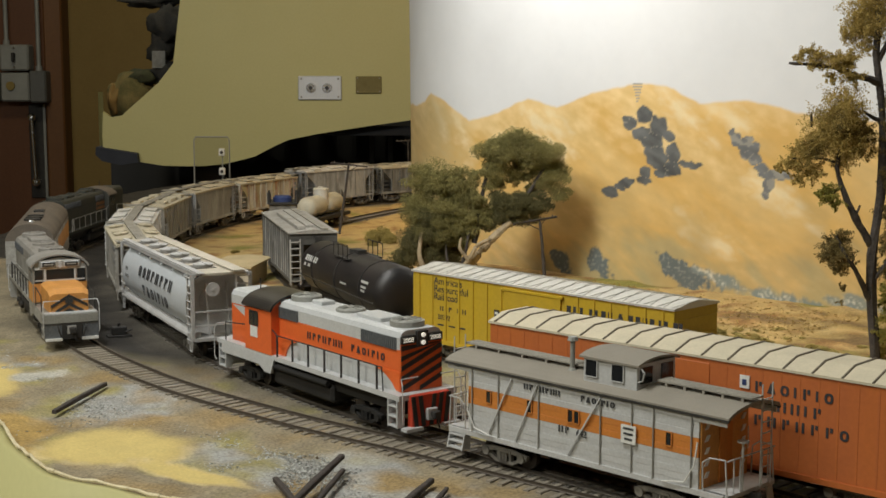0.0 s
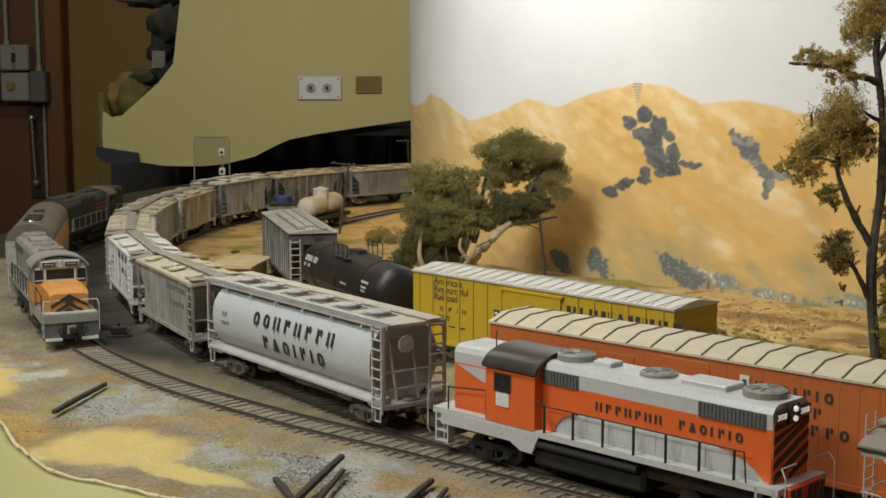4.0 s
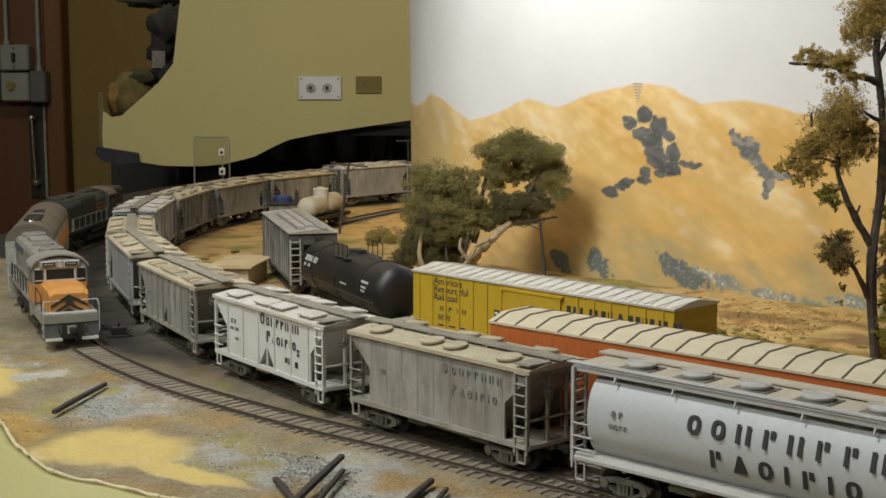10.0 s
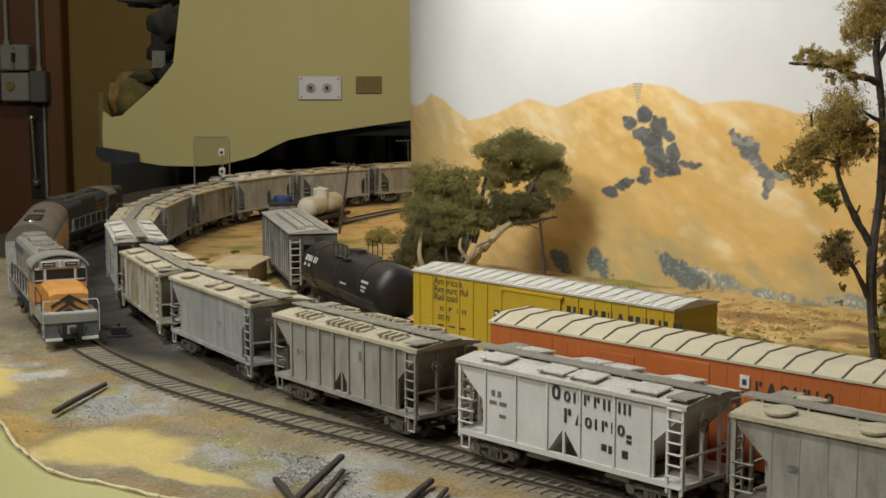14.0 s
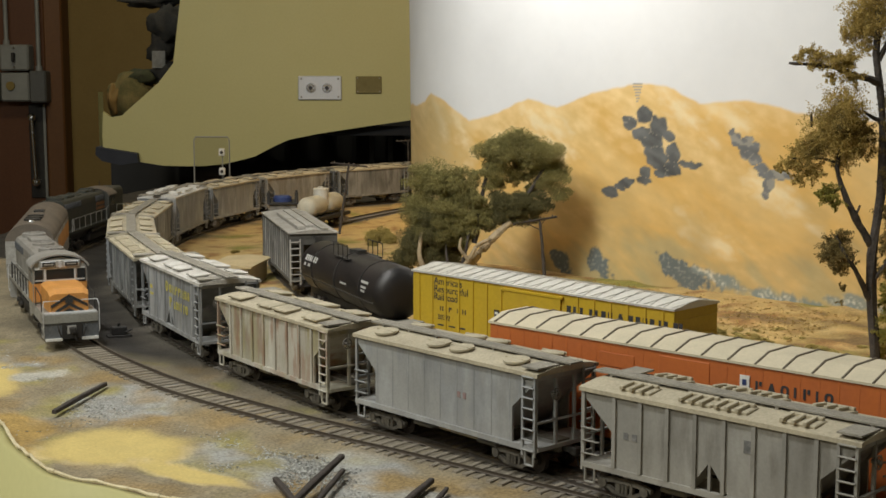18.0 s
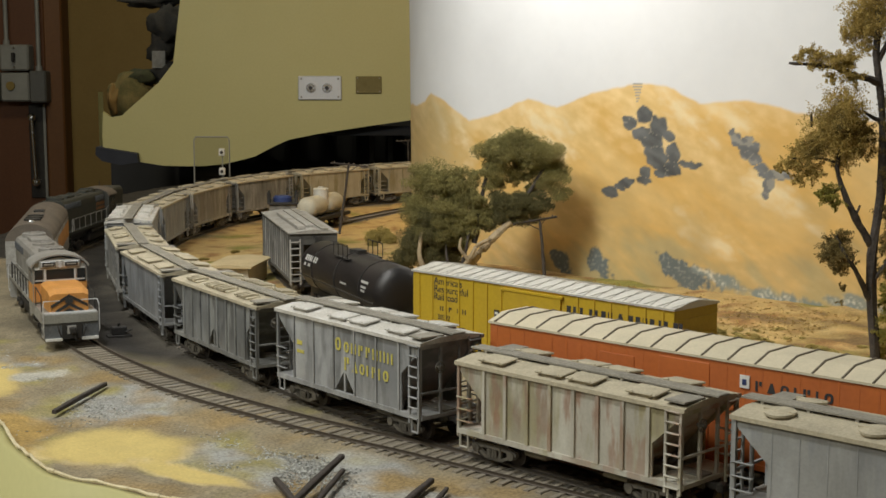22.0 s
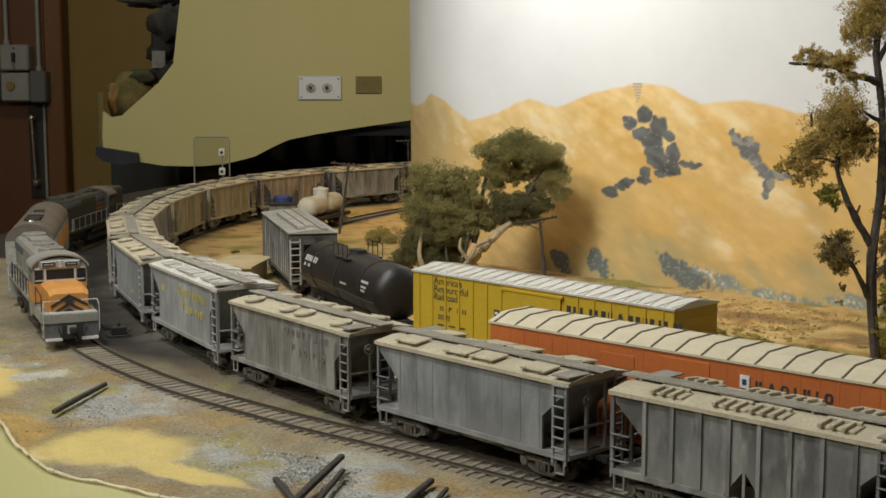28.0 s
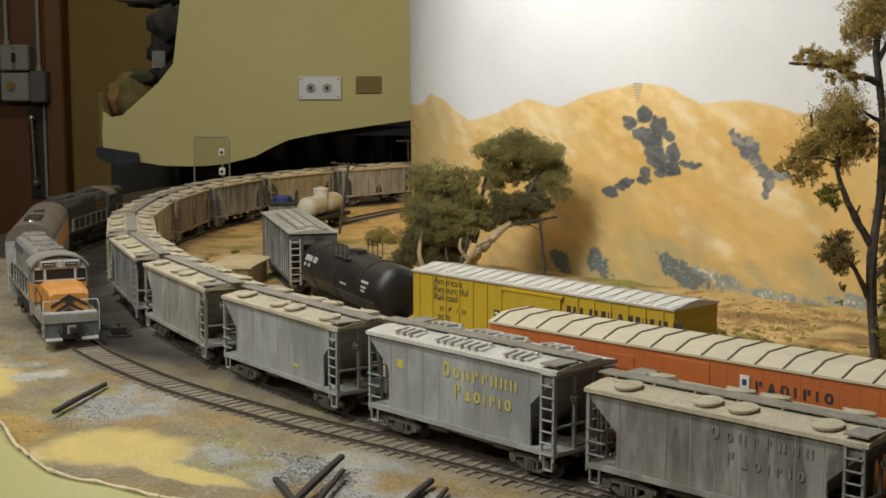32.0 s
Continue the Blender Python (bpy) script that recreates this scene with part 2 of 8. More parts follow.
def ground_tint(x, y, near):
    n1 = noise.fractal(Vector((x * 14, y * 14, 0.3)), 1.0, 2.0, 4)
    n2 = noise.fractal(Vector((x * 55, y * 55, 4.1)), 1.0, 2.0, 3)
    n3 = noise.fractal(Vector((x * 30, y * 30, 9.7)), 1.0, 2.0, 3)
    dirt, gravel, sand, dark = (Vector(c) for c in ((0.29, 0.24, 0.155), (0.365, 0.36, 0.335), (0.63, 0.49, 0.18), (0.115, 0.10, 0.078)))
    c = dirt.copy()
    rough = 1.0

    def lay(col, k, grain=1.0):
        nonlocal c, rough
        k = min(max(k, 0), 1)
        c = c.lerp(col, k)
        rough += (grain - rough) * k
    # grey stone patches along the aisle
    for b in (blob(x, y, -0.16, 0.68, 0.055, 0.05), blob(x, y, -0.065, 0.565, 0.075, 0.030, -0.7), blob(x, y, -0.25, 0.76, 0.05, 0.05), blob(x, y, 0.02, 0.48, 0.06, 0.02, -0.7)):
        lay(gravel, (b + 0.9 * n1 + 0.5 * n2) * 2.2)
    lay(Vector((0.32, 0.225, 0.10)), (n3 - 0.12) * 2.0 if y < 0.8 else 0)
    lay(Vector((0.33, 0.285, 0.10)), (-n3 - 0.10) * 2.0 if y < 0.85 and near[1] > 0.02 else 0)
    # rusty scrub by the rim
    lay(Vector((0.40, 0.265, 0.085)), (blob(x, y, -0.205, 0.625, 0.045, 0.028, -1.0) + 0.6 * n1 + 0.4 * n2) * 2.5)
    # yellow sand
    for b in (blob(x, y, -0.145, 0.598, 0.035, 0.033, -0.35), blob(x, y, -0.252, 0.735, 0.026, 0.060, 0.4), blob(x, y, -0.106, 0.556, 0.034, 0.0075, -0.62)):
        k = b + 0.40 * n1 + 0.10 * n2 + 0.05
        lay(Vector((0.50, 0.37, 0.15)), (k + 0.10) * 3, 0.5)
        lay(sand, k * 3.0, 0.28)
        lay(Vector((0.68, 0.56, 0.33)), (1 - abs(k - 0.10) / 0.10) * 0.45 if y < 0.60 else 0, 0.2)
    lay(Vector((0.48, 0.46, 0.40)), (blob(x, y, -0.222, 0.742, 0.016, 0.010, 0.4) + 0.5 * n2) * 3)
    # the hill side and the inner field
    s_in = (x - 0.12) * 0.69 + (y - 0.70) * 0.72
    if y > 0.62 and s_in > 0.035 and x > -0.05:
        lay(Vector((0.47, 0.32, 0.105)), 0.95, 0.8)
        lay(Vector((0.56, 0.40, 0.17)), (n2 - 0.05) * 2.0, 0.7)
        lay(Vector((0.27, 0.225, 0.055)), (n1 + 0.5 * n3 - 0.16) * 2.2)
        lay(Vector((0.36, 0.19, 0.06)), (n3 - 0.10) * 3)
        ledge = noise.fractal(Vector(((x - y) * 16, (x + y) * 75, 3.3)), 1.0, 2.0, 4)
        lay(Vector((0.62, 0.42, 0.165)), (ledge - 0.05) * 2.2, 0.6)
        lay(Vector((0.25, 0.155, 0.06)), (-ledge - 0.16) * 3.0)
    d = math.hypot(x + 0.02, (y - 1.25) * 0.85)
    if y > 0.95 and -0.27 < x:
        lay(Vector((0.54, 0.37, 0.14)), 0.9, 0.45)
        lay(Vector((0.26, 0.23, 0.05)), (n1 - 0.10) * 3)
        lay(Vector((0.32, 0.17, 0.06)), (n2 - 0.2) * 3)
    # ballast between siding and main line on the bend, painted dark for shade
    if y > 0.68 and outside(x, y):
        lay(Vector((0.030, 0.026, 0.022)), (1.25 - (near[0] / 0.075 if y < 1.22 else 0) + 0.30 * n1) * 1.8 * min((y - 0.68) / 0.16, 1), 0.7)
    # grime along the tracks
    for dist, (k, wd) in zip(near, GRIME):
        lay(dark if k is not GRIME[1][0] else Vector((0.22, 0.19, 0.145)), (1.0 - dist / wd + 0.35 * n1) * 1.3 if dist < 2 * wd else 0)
    return (*c, rough)


def ground_height(x, y, near):
    z = -0.0042 + 0.0014 * noise.fractal(Vector((x * 30, y * 30, 2.0)), 1.0, 2.0, 4) + 0.0006 * noise.noise(Vector((x * 260, y * 260, 1.0)))
    s_in = (x - 0.12) * 0.69 + (y - 0.70) * 0.72
    if x > -0.06 and s_in > 0.03:
        z += min((s_in - 0.03) * 0.02, 0.002) + 0.003 * max(0, noise.fractal(Vector((x * 45, y * 45, 7.0)), 1.0, 2.0, 3))
    flat = max(0.0, 1 - max(0, min(near) - 0.014) / 0.02)
    return z * (1 - flat) + (-0.0023 + 0.0005 * noise.noise(Vector((x * 300, y * 300, 5.0)))) * flat


def ground():
    """One sheet from the layout's edge to beyond the backdrop, the rows fanned between the edge and the far side."""
    edge = smooth_line([(*p, 0) for p in EDGE], 0.006)
    n, rows = len(edge), 300
    far = [Vector((2.3, -0.5, 0)).lerp(Vector((2.3, 2.40, 0)), i / (n - 1)) for i in range(n)]
    k = (np.arange(rows + 1) / rows)[None, :, None] ** 1.9
    e, f = (np.array([(q.x, q.y) for q in l])[:, None, :] for l in (edge, far))
    flatpts = (e * (1 - k) + f * k).reshape(-1, 2)
    away = np.stack([np.concatenate([np.sqrt(((c[:, None, :] - np.array(q)[None]) ** 2).sum(2).min(1)) for c in np.array_split(flatpts, 20)]) for q, _ in GRIME], 1)
    vs, fs, cols = [], [], []
    for (px, py), near in zip(flatpts.tolist(), away.tolist()):
        vs.append((px, py, ground_height(px, py, near)))
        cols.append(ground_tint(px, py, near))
    for i in range(n - 1):
        for j in range(rows):
            a = i * (rows + 1) + j
            fs.append((a, a + rows + 1, a + rows + 2, a + 1))
    me = bpy.data.meshes.new("ground")
    me.from_pydata(vs, [], fs)
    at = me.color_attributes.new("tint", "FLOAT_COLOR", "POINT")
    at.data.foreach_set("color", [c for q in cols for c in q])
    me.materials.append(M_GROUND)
    me.shade_smooth()
    me.flip_normals()
    tagged(new("ground", me), "tan and grey scenic ground of dirt, gravel and yellow sand", "ground", kind="structure")
    # edge strip and fascia below
    bm = bmesh.new()
    rnd = random.Random(4)
    line = [p + Vector((0, 0, -0.0035 + 0.0010 * rnd.random())) for p in edge]
    for a, b in ((p, q) for p, q in zip(line, line[1:]) if q.y < 0.80):
        rod(bm, a, b, 0.0006 + 0.0005 * rnd.random(), 6)
    tagged(part("trim", bm, M_CREAM), "cream torn foam rim along the layout edge", "trim", kind="structure")
    vs = []
    for i, p in enumerate(edge):
        d = (edge[min(i + 1, n - 1)] - edge[max(i - 1, 0)]).normalized()
        vs += [(p.x - d.y * f, p.y + d.x * f, z) for f, z in ((0.0, -0.004), (0.04, -0.30))]
    fs = [(2 * i, 2 * i + 1, 2 * i + 3, 2 * i + 2) for i in range(n - 1) if edge[i].y < 0.95]
    me = bpy.data.meshes.new("fascia")
    me.from_pydata(vs, [], fs)
    me.materials.append(M_OLIVE)
    me.shade_smooth()
    ob = tagged(new("fascia", me), "olive green painted fascia below the layout edge", "fascia", kind="structure")
    ob.modifiers.new("thick", "SOLIDIFY").thickness = 0.006


# ---- tracks ----
def rail_mesh(line, off, z0=-0.0016):
    bm = bmesh.new()
    rings = []
    for i, p in enumerate(line):
        d = (line[min(i + 1, len(line) - 1)] - line[max(i - 1, 0)]).normalized()
        nrm = Vector((-d.y, d.x, 0))
        c = p + nrm * off
        prof = [(-0.0005, z0), (0.0005, z0), (0.0002, z0 + 0.0004), (0.0002, -0.0005), (0.00034, -0.0001), (-0.00034, -0.0001), (-0.0002, -0.0005), (-0.0002, z0 + 0.0004)]
        rings.append([c + nrm * a + Vector((0, 0, b)) for a, b in prof])
    loft(bm, rings)
    return bm


def track(name, line, label, ties=(0, 1e9), wide=lambda s: 0.0225, material=None, rail=None):
    t = thing(name, label, "track")
    t["kind"] = "structure"
    for off in (-0.00825, 0.00825):
        part("rail", rail_mesh(line, off), rail or M_RAIL, t)
    rnd = random.Random(len(line))
    bm = bmesh.new()
    box(bm, -0.00125, 0.00125, -0.5, 0.5, -0.0036, -0.0017, 0.0003)
    me = mesh_of(bm, "sleeper", material or M_TIE)
    ds = 0.0
    last = -1
    for a, b in ((p.lerp(q, k / 10), p.lerp(q, (k + 1) / 10)) for p, q in zip(line, line[1:]) for k in range(10)):
        ds += (b - a).length
        if int(ds / 0.0064) != last and ties[0] <= ds <= ties[1]:
            last = int(ds / 0.0064)
            d = b - a
            o = new("sleeper", me)
            o.parent = t
            o.matrix_basis = Matrix.Translation(a + Vector((0, 0, rnd.uniform(-0.0002, 0.0002)))) @ Matrix.Rotation(math.atan2(d.y, d.x) + rnd.uniform(-0.03, 0.03), 4, "Z") @ Matrix.Diagonal((1, wide(ds) * rnd.uniform(0.97, 1.03), 1, 1))
    return t


MAIN = [on_line(s) for s in np.arange(-1.6, 3.8, 0.01)]
FRONT = smooth_line([on_line(s, o) for s, o in ((0.10, 0.0), (0.20, 0.0015), (0.28, 0.0050), (0.35, 0.0100), (0.43, 0.0195), (0.50, 0.0325), (0.59, 0.0470), (0.66, 0.0550), (0.72, 0.0600),
                                                (0.80, 0.0640), (0.87, 0.0675), (0.95, 0.0715), (1.05, 0.0750), (1.15, 0.0790), (1.25, 0.0800), (1.4, 0.077), (1.6, 0.075))], 0.01)
SIDE = smooth_line([(0.60, 0.125, 0), (0.32, 0.385, 0), (0.172, 0.496, 0), (0.118, 0.548, 0), (0.035, 0.624, 0), (-0.02, 0.680, 0), (-0.07, 0.752, 0), (-0.115, 0.842, 0), (-0.15, 0.945, 0)], 0.01)
INNER = smooth_line([(0.62, 0.14, 0), (0.36, 0.412, 0), (0.123, 0.658, 0), (-0.004, 0.791, 0), (-0.057, 0.886, 0), (-0.093, 0.989, 0), (-0.133, 1.14, 0), (-0.150, 1.27, 0), (-0.142, 1.38, 0), (-0.108, 1.49, 0), (-0.04, 1.63, 0), (0.05, 1.75, 0)], 0.01)
GRIME = [([(p.x, p.y) for p in MAIN[120:400:3]], 0.032), ([(p.x, p.y) for p in FRONT[20::3]], 0.013), ([(p.x, p.y) for p in SIDE[::3]], 0.024), ([(p.x, p.y) for p in INNER[::4]], 0.020)]


def tracks():
    track("track_1", MAIN, "weathered main line track with brown rails on dark sleepers", (1.30, 3.72), material=M_TIE_DARK, rail=M_RAIL_WORN)
    track("track_2", FRONT, "rusty siding track with pale wooden sleepers joining the main line", (0.0, 3.0), lambda s: 0.0225 + (0.010 * max(0, 1 - abs(s - 0.22) / 0.2)))
    track("track_3", SIDE, "grimy side track under the orange reefer", material=M_TIE_DARK)
    track("track_4", INNER, "grimy inner yard track", material=M_TIE_DARK)


# ---- rolling stock: x forward, y away from the aisle, z up from the rails ----
SHARED = {}


def shared(key, make, material, smooth=False):
    """One mesh for all pieces of a kind."""
    if key not in SHARED:
        bm = bmesh.new()
        make(bm)
        SHARED[key] = mesh_of(bm, key, material, smooth)
    return SHARED[key]


def bogie(parent, x, frame_mat=None, key="a"):
    mat = frame_mat or M_TRUCK

    def bolster(bm):
        box(bm, -0.0028, 0.0028, -0.0125, 0.0125, 0.0042, 0.0068, 0.0005)

    def side(bm):
        # top bar, lower tie and columns round open windows
        prism(bm, [(-0.0125, 0.0064), (-0.0125, 0.0048), (-0.0060, 0.0058), (0.0060, 0.0058), (0.0125, 0.0048), (0.0125, 0.0064), (0.0058, 0.0080), (-0.0058, 0.0080)], -0.0009, 0.0009)
        prism(bm, [(-0.0112, 0.0048), (-0.0090, 0.0048), (-0.0040, 0.0026), (0.0040, 0.0026), (0.0090, 0.0048), (0.0112, 0.0048), (0.0048, 0.0013), (-0.0048, 0.0013)], -0.0009, 0.0009)
        for k in (-0.0034, 0.0034):
            box(bm, k - 0.0006, k + 0.0006, -0.0009, 0.0009, 0.0024, 0.0060)
        for k in (-0.0098, 0.0098):
            rod(bm, (k, -0.0017, 0.0050), (k, 0.0012, 0.0050), 0.0019, 10)
        for k in (-0.0016, 0.0, 0.0016):
            rod(bm, (k, -0.0013, 0.0026), (k, -0.0013, 0.0060), 0.0006, 6)
        box(bm, -0.0040, 0.0040, -0.0014, -0.0009, 0.0061, 0.0071)

    def axle(bm):
        for k in (-0.0080, 0.0080):
            rod(bm, (0, k - 0.0011, 0), (0, k + 0.0011, 0), 0.0048, 20)
            rod(bm, (0, k - 0.0016, 0), (0, k + 0.0016, 0), 0.0022, 12)
        rod(bm, (0, -0.0115, 0), (0, 0.0115, 0), 0.0009, 8)

    for name, me, m in [("bolster", shared("bolster" + key, bolster, mat), pose(x, 0, 0))] + [("side_frame", shared("side_frame" + key, side, mat), pose(x, k, 0, 0, 0, 0 if k < 0 else 180)) for k in (-0.0122, 0.0122)] + [("wheelset", shared("wheelset", axle, M_WHEEL), pose(x + k, 0, 0.0049)) for k in (-0.0098, 0.0098)]:
        o = new(name, me)
        o.parent = parent
        o.matrix_basis = m


def coupler(parent, x, sign):
    def make(bm):
        box(bm, -0.006, 0.002, -0.0012, 0.0012, 0.0088, 0.0110)
        box(bm, 0.002, 0.0048, -0.0018, 0.0020, 0.0080, 0.0116, 0.0005)
        pipe(bm, [(0.003, 0.0008, 0.0080), (0.0035, 0.002, 0.0035), (0.001, 0.004, 0.0030)], 0.0004, 5)

    o = new("coupler", shared("coupler", make, M_BLACK))
    o.parent = parent
    o.matrix_basis = pose(x, 0, 0, 0, 0, 0 if sign > 0 else 180)


def ladder_mesh(bm, width, z0, z1, rungs):
    for k in (-width / 2, width / 2):
        box(bm, k - 0.00055, k + 0.00055, -0.0004, 0.0005, z0, z1)
    for i in range(rungs):
        z = z0 + (z1 - z0) * (i + 0.6) / rungs
        rod(bm, (-width / 2, -0.0006, z), (width / 2, -0.0006, z), 0.00045, 5)


def stirrup(bm):
    pipe(bm, [(-0.0022, 0, 0.0120), (-0.0022, 0, 0.0052), (0.0022, 0, 0.0052), (0.0022, 0, 0.0120)], 0.0005, 5)


def letters(pattern, height, width, spacing, material, parent, x, y, z, bold=1.0):
    """A run of plain marks on the aisle side, one for each letter. o: ring, n: two bars, t: bar and dot, v: wedge, i: thin bar."""
    u = x
    for kind in pattern:
        w, t = width * (0.28 if kind == "i" else 1.0), width * 0.29 * bold

        def make(bm):
            if kind == "o":
                path = lambda a, b, d: [(w / 2 + a * math.copysign(abs(math.cos(q)) ** 0.8, math.cos(q)), d, height / 2 + b * math.copysign(abs(math.sin(q)) ** 0.8, math.sin(q))) for q in np.linspace(0, math.tau, 17)[:-1]]
                rings = [[bm.verts.new(p) for p in path(a, b, d)] for a, b, d in ((w / 2, height / 2, 0), (w / 2, height / 2, -0.00015), (w / 2 - t, height / 2 - t * 0.8, -0.00015), (w / 2 - t, height / 2 - t * 0.8, 0))]
                for r, q in zip(rings, rings[1:] + rings[:1]):
                    for i in range(16):
                        bm.faces.new((r[i], r[(i + 1) % 16], q[(i + 1) % 16], q[i]))
            elif kind == "n":
                box(bm, 0, t, -0.00015, 0, 0, height)
                box(bm, w - t, w, -0.00015, 0, 0, height)
            elif kind == "t":
                box(bm, w * 0.12, w * 0.12 + t, -0.00015, 0, 0, height)
                box(bm, w * 0.58, w * 0.9, -0.00015, 0, height * 0.55, height)
            elif kind == "v":
                prism(bm, [(0, 0), (w, 0), (w * 0.62, height), (w * 0.38, height)], -0.00015, 0)
            else:
                box(bm, 0, w, -0.00015, 0, 0, height)
        o = new("letter_block", shared(f"letter_{kind}{height:.4f}{w:.4f}{bold:.2f}{material.name}", make, material))
        o.parent = parent
        o.location = (u, y, z)
        u += spacing * (0.62 if kind == "i" else 1.0)


def words(text, size, material, parent, x, y, z, name="lettering", extrude=0.0001, m=None):
    cu = bpy.data.curves.new("text", "FONT")
    cu.body, cu.size, cu.extrude = text, size, extrude
    ob = bpy.data.objects.new("text", cu)
    scene.collection.objects.link(ob)
    me = bpy.data.meshes.new_from_object(ob.evaluated_get(bpy.context.evaluated_depsgraph_get()))
    bpy.data.objects.remove(ob)
    me.name = name
    me.materials.clear()
    me.materials.append(material)
    o = new(name, me)
    o.parent = parent
    o.matrix_basis = m if m is not None else pose(x, y, z, 90, 0, 0)
    return o


def hopper(label, body, roof, hatch="round", ribs=8, notch=True, half=0.0587, eave=0.0425):
    """A covered hopper (ribs below zero: thin welded seams): body, roof, roof walk, hatches, ladders, sills, gates, trucks."""
    h = thing("hopper_car", label, "hopper car", "cars of the moving train")
    e, L = eave, half
    seams, ribs = ribs < 0, abs(ribs)
    bm = bmesh.new()
    hull = [(-L + 0.004, e - 0.001), (L - 0.004, e - 0.001), (0.031, 0.0135)] + ([(0.0085, 0.0135), (0, 0.0235), (-0.0085, 0.0135)] if notch else []) + [(-0.031, 0.0135)]
    prism(bm, hull, -0.0160, 0.0160)
    part("hopper_body", bm, body, h)
    side = [(-L + 0.0022, e), (L - 0.0022, e), (L - 0.0022, e - 0.003), (L - 0.0150, e - 0.0145), (L - 0.0150, 0.0125)]
    side += ([(0.0085, 0.0125), (0.0006, 0.0228), (0.0006, 0.0125), (-0.0006, 0.0125), (-0.0006, 0.0228), (-0.0085, 0.0125)] if notch else []) + [(-L + 0.0150, 0.0125), (-L + 0.0150, e - 0.0145), (-L + 0.0022, e - 0.003)]
    for k in (-1, 1):
        bm = bmesh.new()
        prism(bm, side, k * 0.0160, k * 0.0170)
        part("side_sheet", bm, body, h)
        bm = bmesh.new()
        box(bm, -L + 0.001, L - 0.001, min(k * 0.0158, k * 0.0177), max(k * 0.0158, k * 0.0177), 0.0108, 0.0130)
        part("side_sill", bm, body, h)
        bm = bmesh.new()
        box(bm, -L, L, min(k * 0.0160, k * 0.0182), max(k * 0.0160, k * 0.0182), e - 0.0006, e + 0.0009)
        part("eave_angle", bm, roof, h)
        if ribs:
            me = None
            for i in range(ribs):
                x = -L + 0.0165 + (2 * L - 0.033) * i / (ribs - 1)
                if notch and abs(x) < 0.004:
                    continue
                b2 = bmesh.new()
                w, proud = (0.0008, 0.0010) if ribs > 6 else (0.0005, 0.0008)
                if seams:
                    w, proud = 0.00022, 0.00022
                box(b2, -w, w, -proud, 0.0, 0.0130, e - 0.0005)
                if me is None:
                    me = mesh_of(b2, "rib", body)
                else:
                    b2.free()
                o = new("rib", me)
                o.parent = h
                o.matrix_basis = pose(x, k * 0.0169, 0, 0, 0, 0 if k < 0 else 180)
    # roof
    bm = bmesh.new()
    prism(bm, [(-0.0180, e), (-0.0180, e + 0.0010), (-0.0075, e + 0.0026), (0.0075, e + 0.0026), (0.0180, e + 0.0010), (0.0180, e)], -L, L, "x")
    part("roof", bm, roof, h)
    bm = bmesh.new()
    box(bm, -L - 0.0045, L + 0.0045, -0.0036, 0.0036, e + 0.0037, e + 0.0044)
    for i in range(7):
        x = -L + 0.004 + (2 * L - 0.008) * i / 6
        box(bm, x - 0.0006, x + 0.0006, -0.0034, 0.0034, e + 0.0024, e + 0.0038)
    for k in (-0.0012, 0.0012):
        box(bm, -L - 0.0044, L + 0.0044, k - 0.0001, k + 0.0001, e + 0.0044, e + 0.00455)
    part("roof_walk", bm, M_WALK, h, "dusty grey running board")
    for k, s in ((L - 0.0050, -1), (-L + 0.0050, 1)):
        boxed("corner_walk", (k - 0.0045, k + 0.0045, min(s * 0.0045, s * 0.0175), max(s * 0.0045, s * 0.0175), e + 0.0026, e + 0.0033), M_WALK, h)
    if hatch == "round":
        def lid(bm):
            disc(bm, (0, 0, 0), 0.0046, 0.0010, 20)
            disc(bm, (0, 0, 0.0010), 0.0055, 0.0008, 20)
            disc(bm, (0, 0, 0.0018), 0.0050, 0.0004, 20, 0.0030)
            box(bm, -0.0062, 0.0062, -0.0006, 0.0006, 0.0016, 0.0023)
        spots = [(x, y) for y in (-0.0108, 0.0108) for x in (-0.0430, -0.0075, 0.0070, 0.0400)]
    elif hatch == "square":
        def lid(bm):
            box(bm, -0.0060, 0.0060, -0.0040, 0.0040, 0, 0.0012)
            box(bm, -0.0070, 0.0070, -0.0052, 0.0050, 0.0012, 0.0020, 0.0003)
            for i in (-0.0045, 0.0045):
                rod(bm, (i - 0.0012, -0.0050, 0.0018), (i + 0.0012, -0.0050, 0.0018), 0.0006, 6)
        spots = [(x, y) for y in (-0.0110, 0.0110) for x in (-0.0400, -0.0085, 0.0075, 0.0370)]
    else:
        def lid(bm):
            box(bm, -0.0070, 0.0070, -0.0040, 0.0040, 0, 0.0012, 0.0003)
            box(bm, -0.0064, 0.0064, 0.0018, 0.0034, 0.0012, 0.0024, 0.0002)
            for i in (-0.0052, -0.0008, 0.0036):
                box(bm, i - 0.0007, i + 0.0009, -0.0055, 0.0030, 0.0012, 0.0025, 0.0002)
        spots = [(x, y) for y in (-0.0108, 0.0108) for x in (-0.0350, -0.0085, 0.0065, 0.0330)]
    me = shared("hatch_" + hatch + roof.name, lid, roof)
    for x, y in spots:
        o = new("hatch", me)
        o.parent = h
        o.matrix_basis = pose(x, y, e + 0.0018, 5.5 if y < 0 else -5.5, 0, 0)
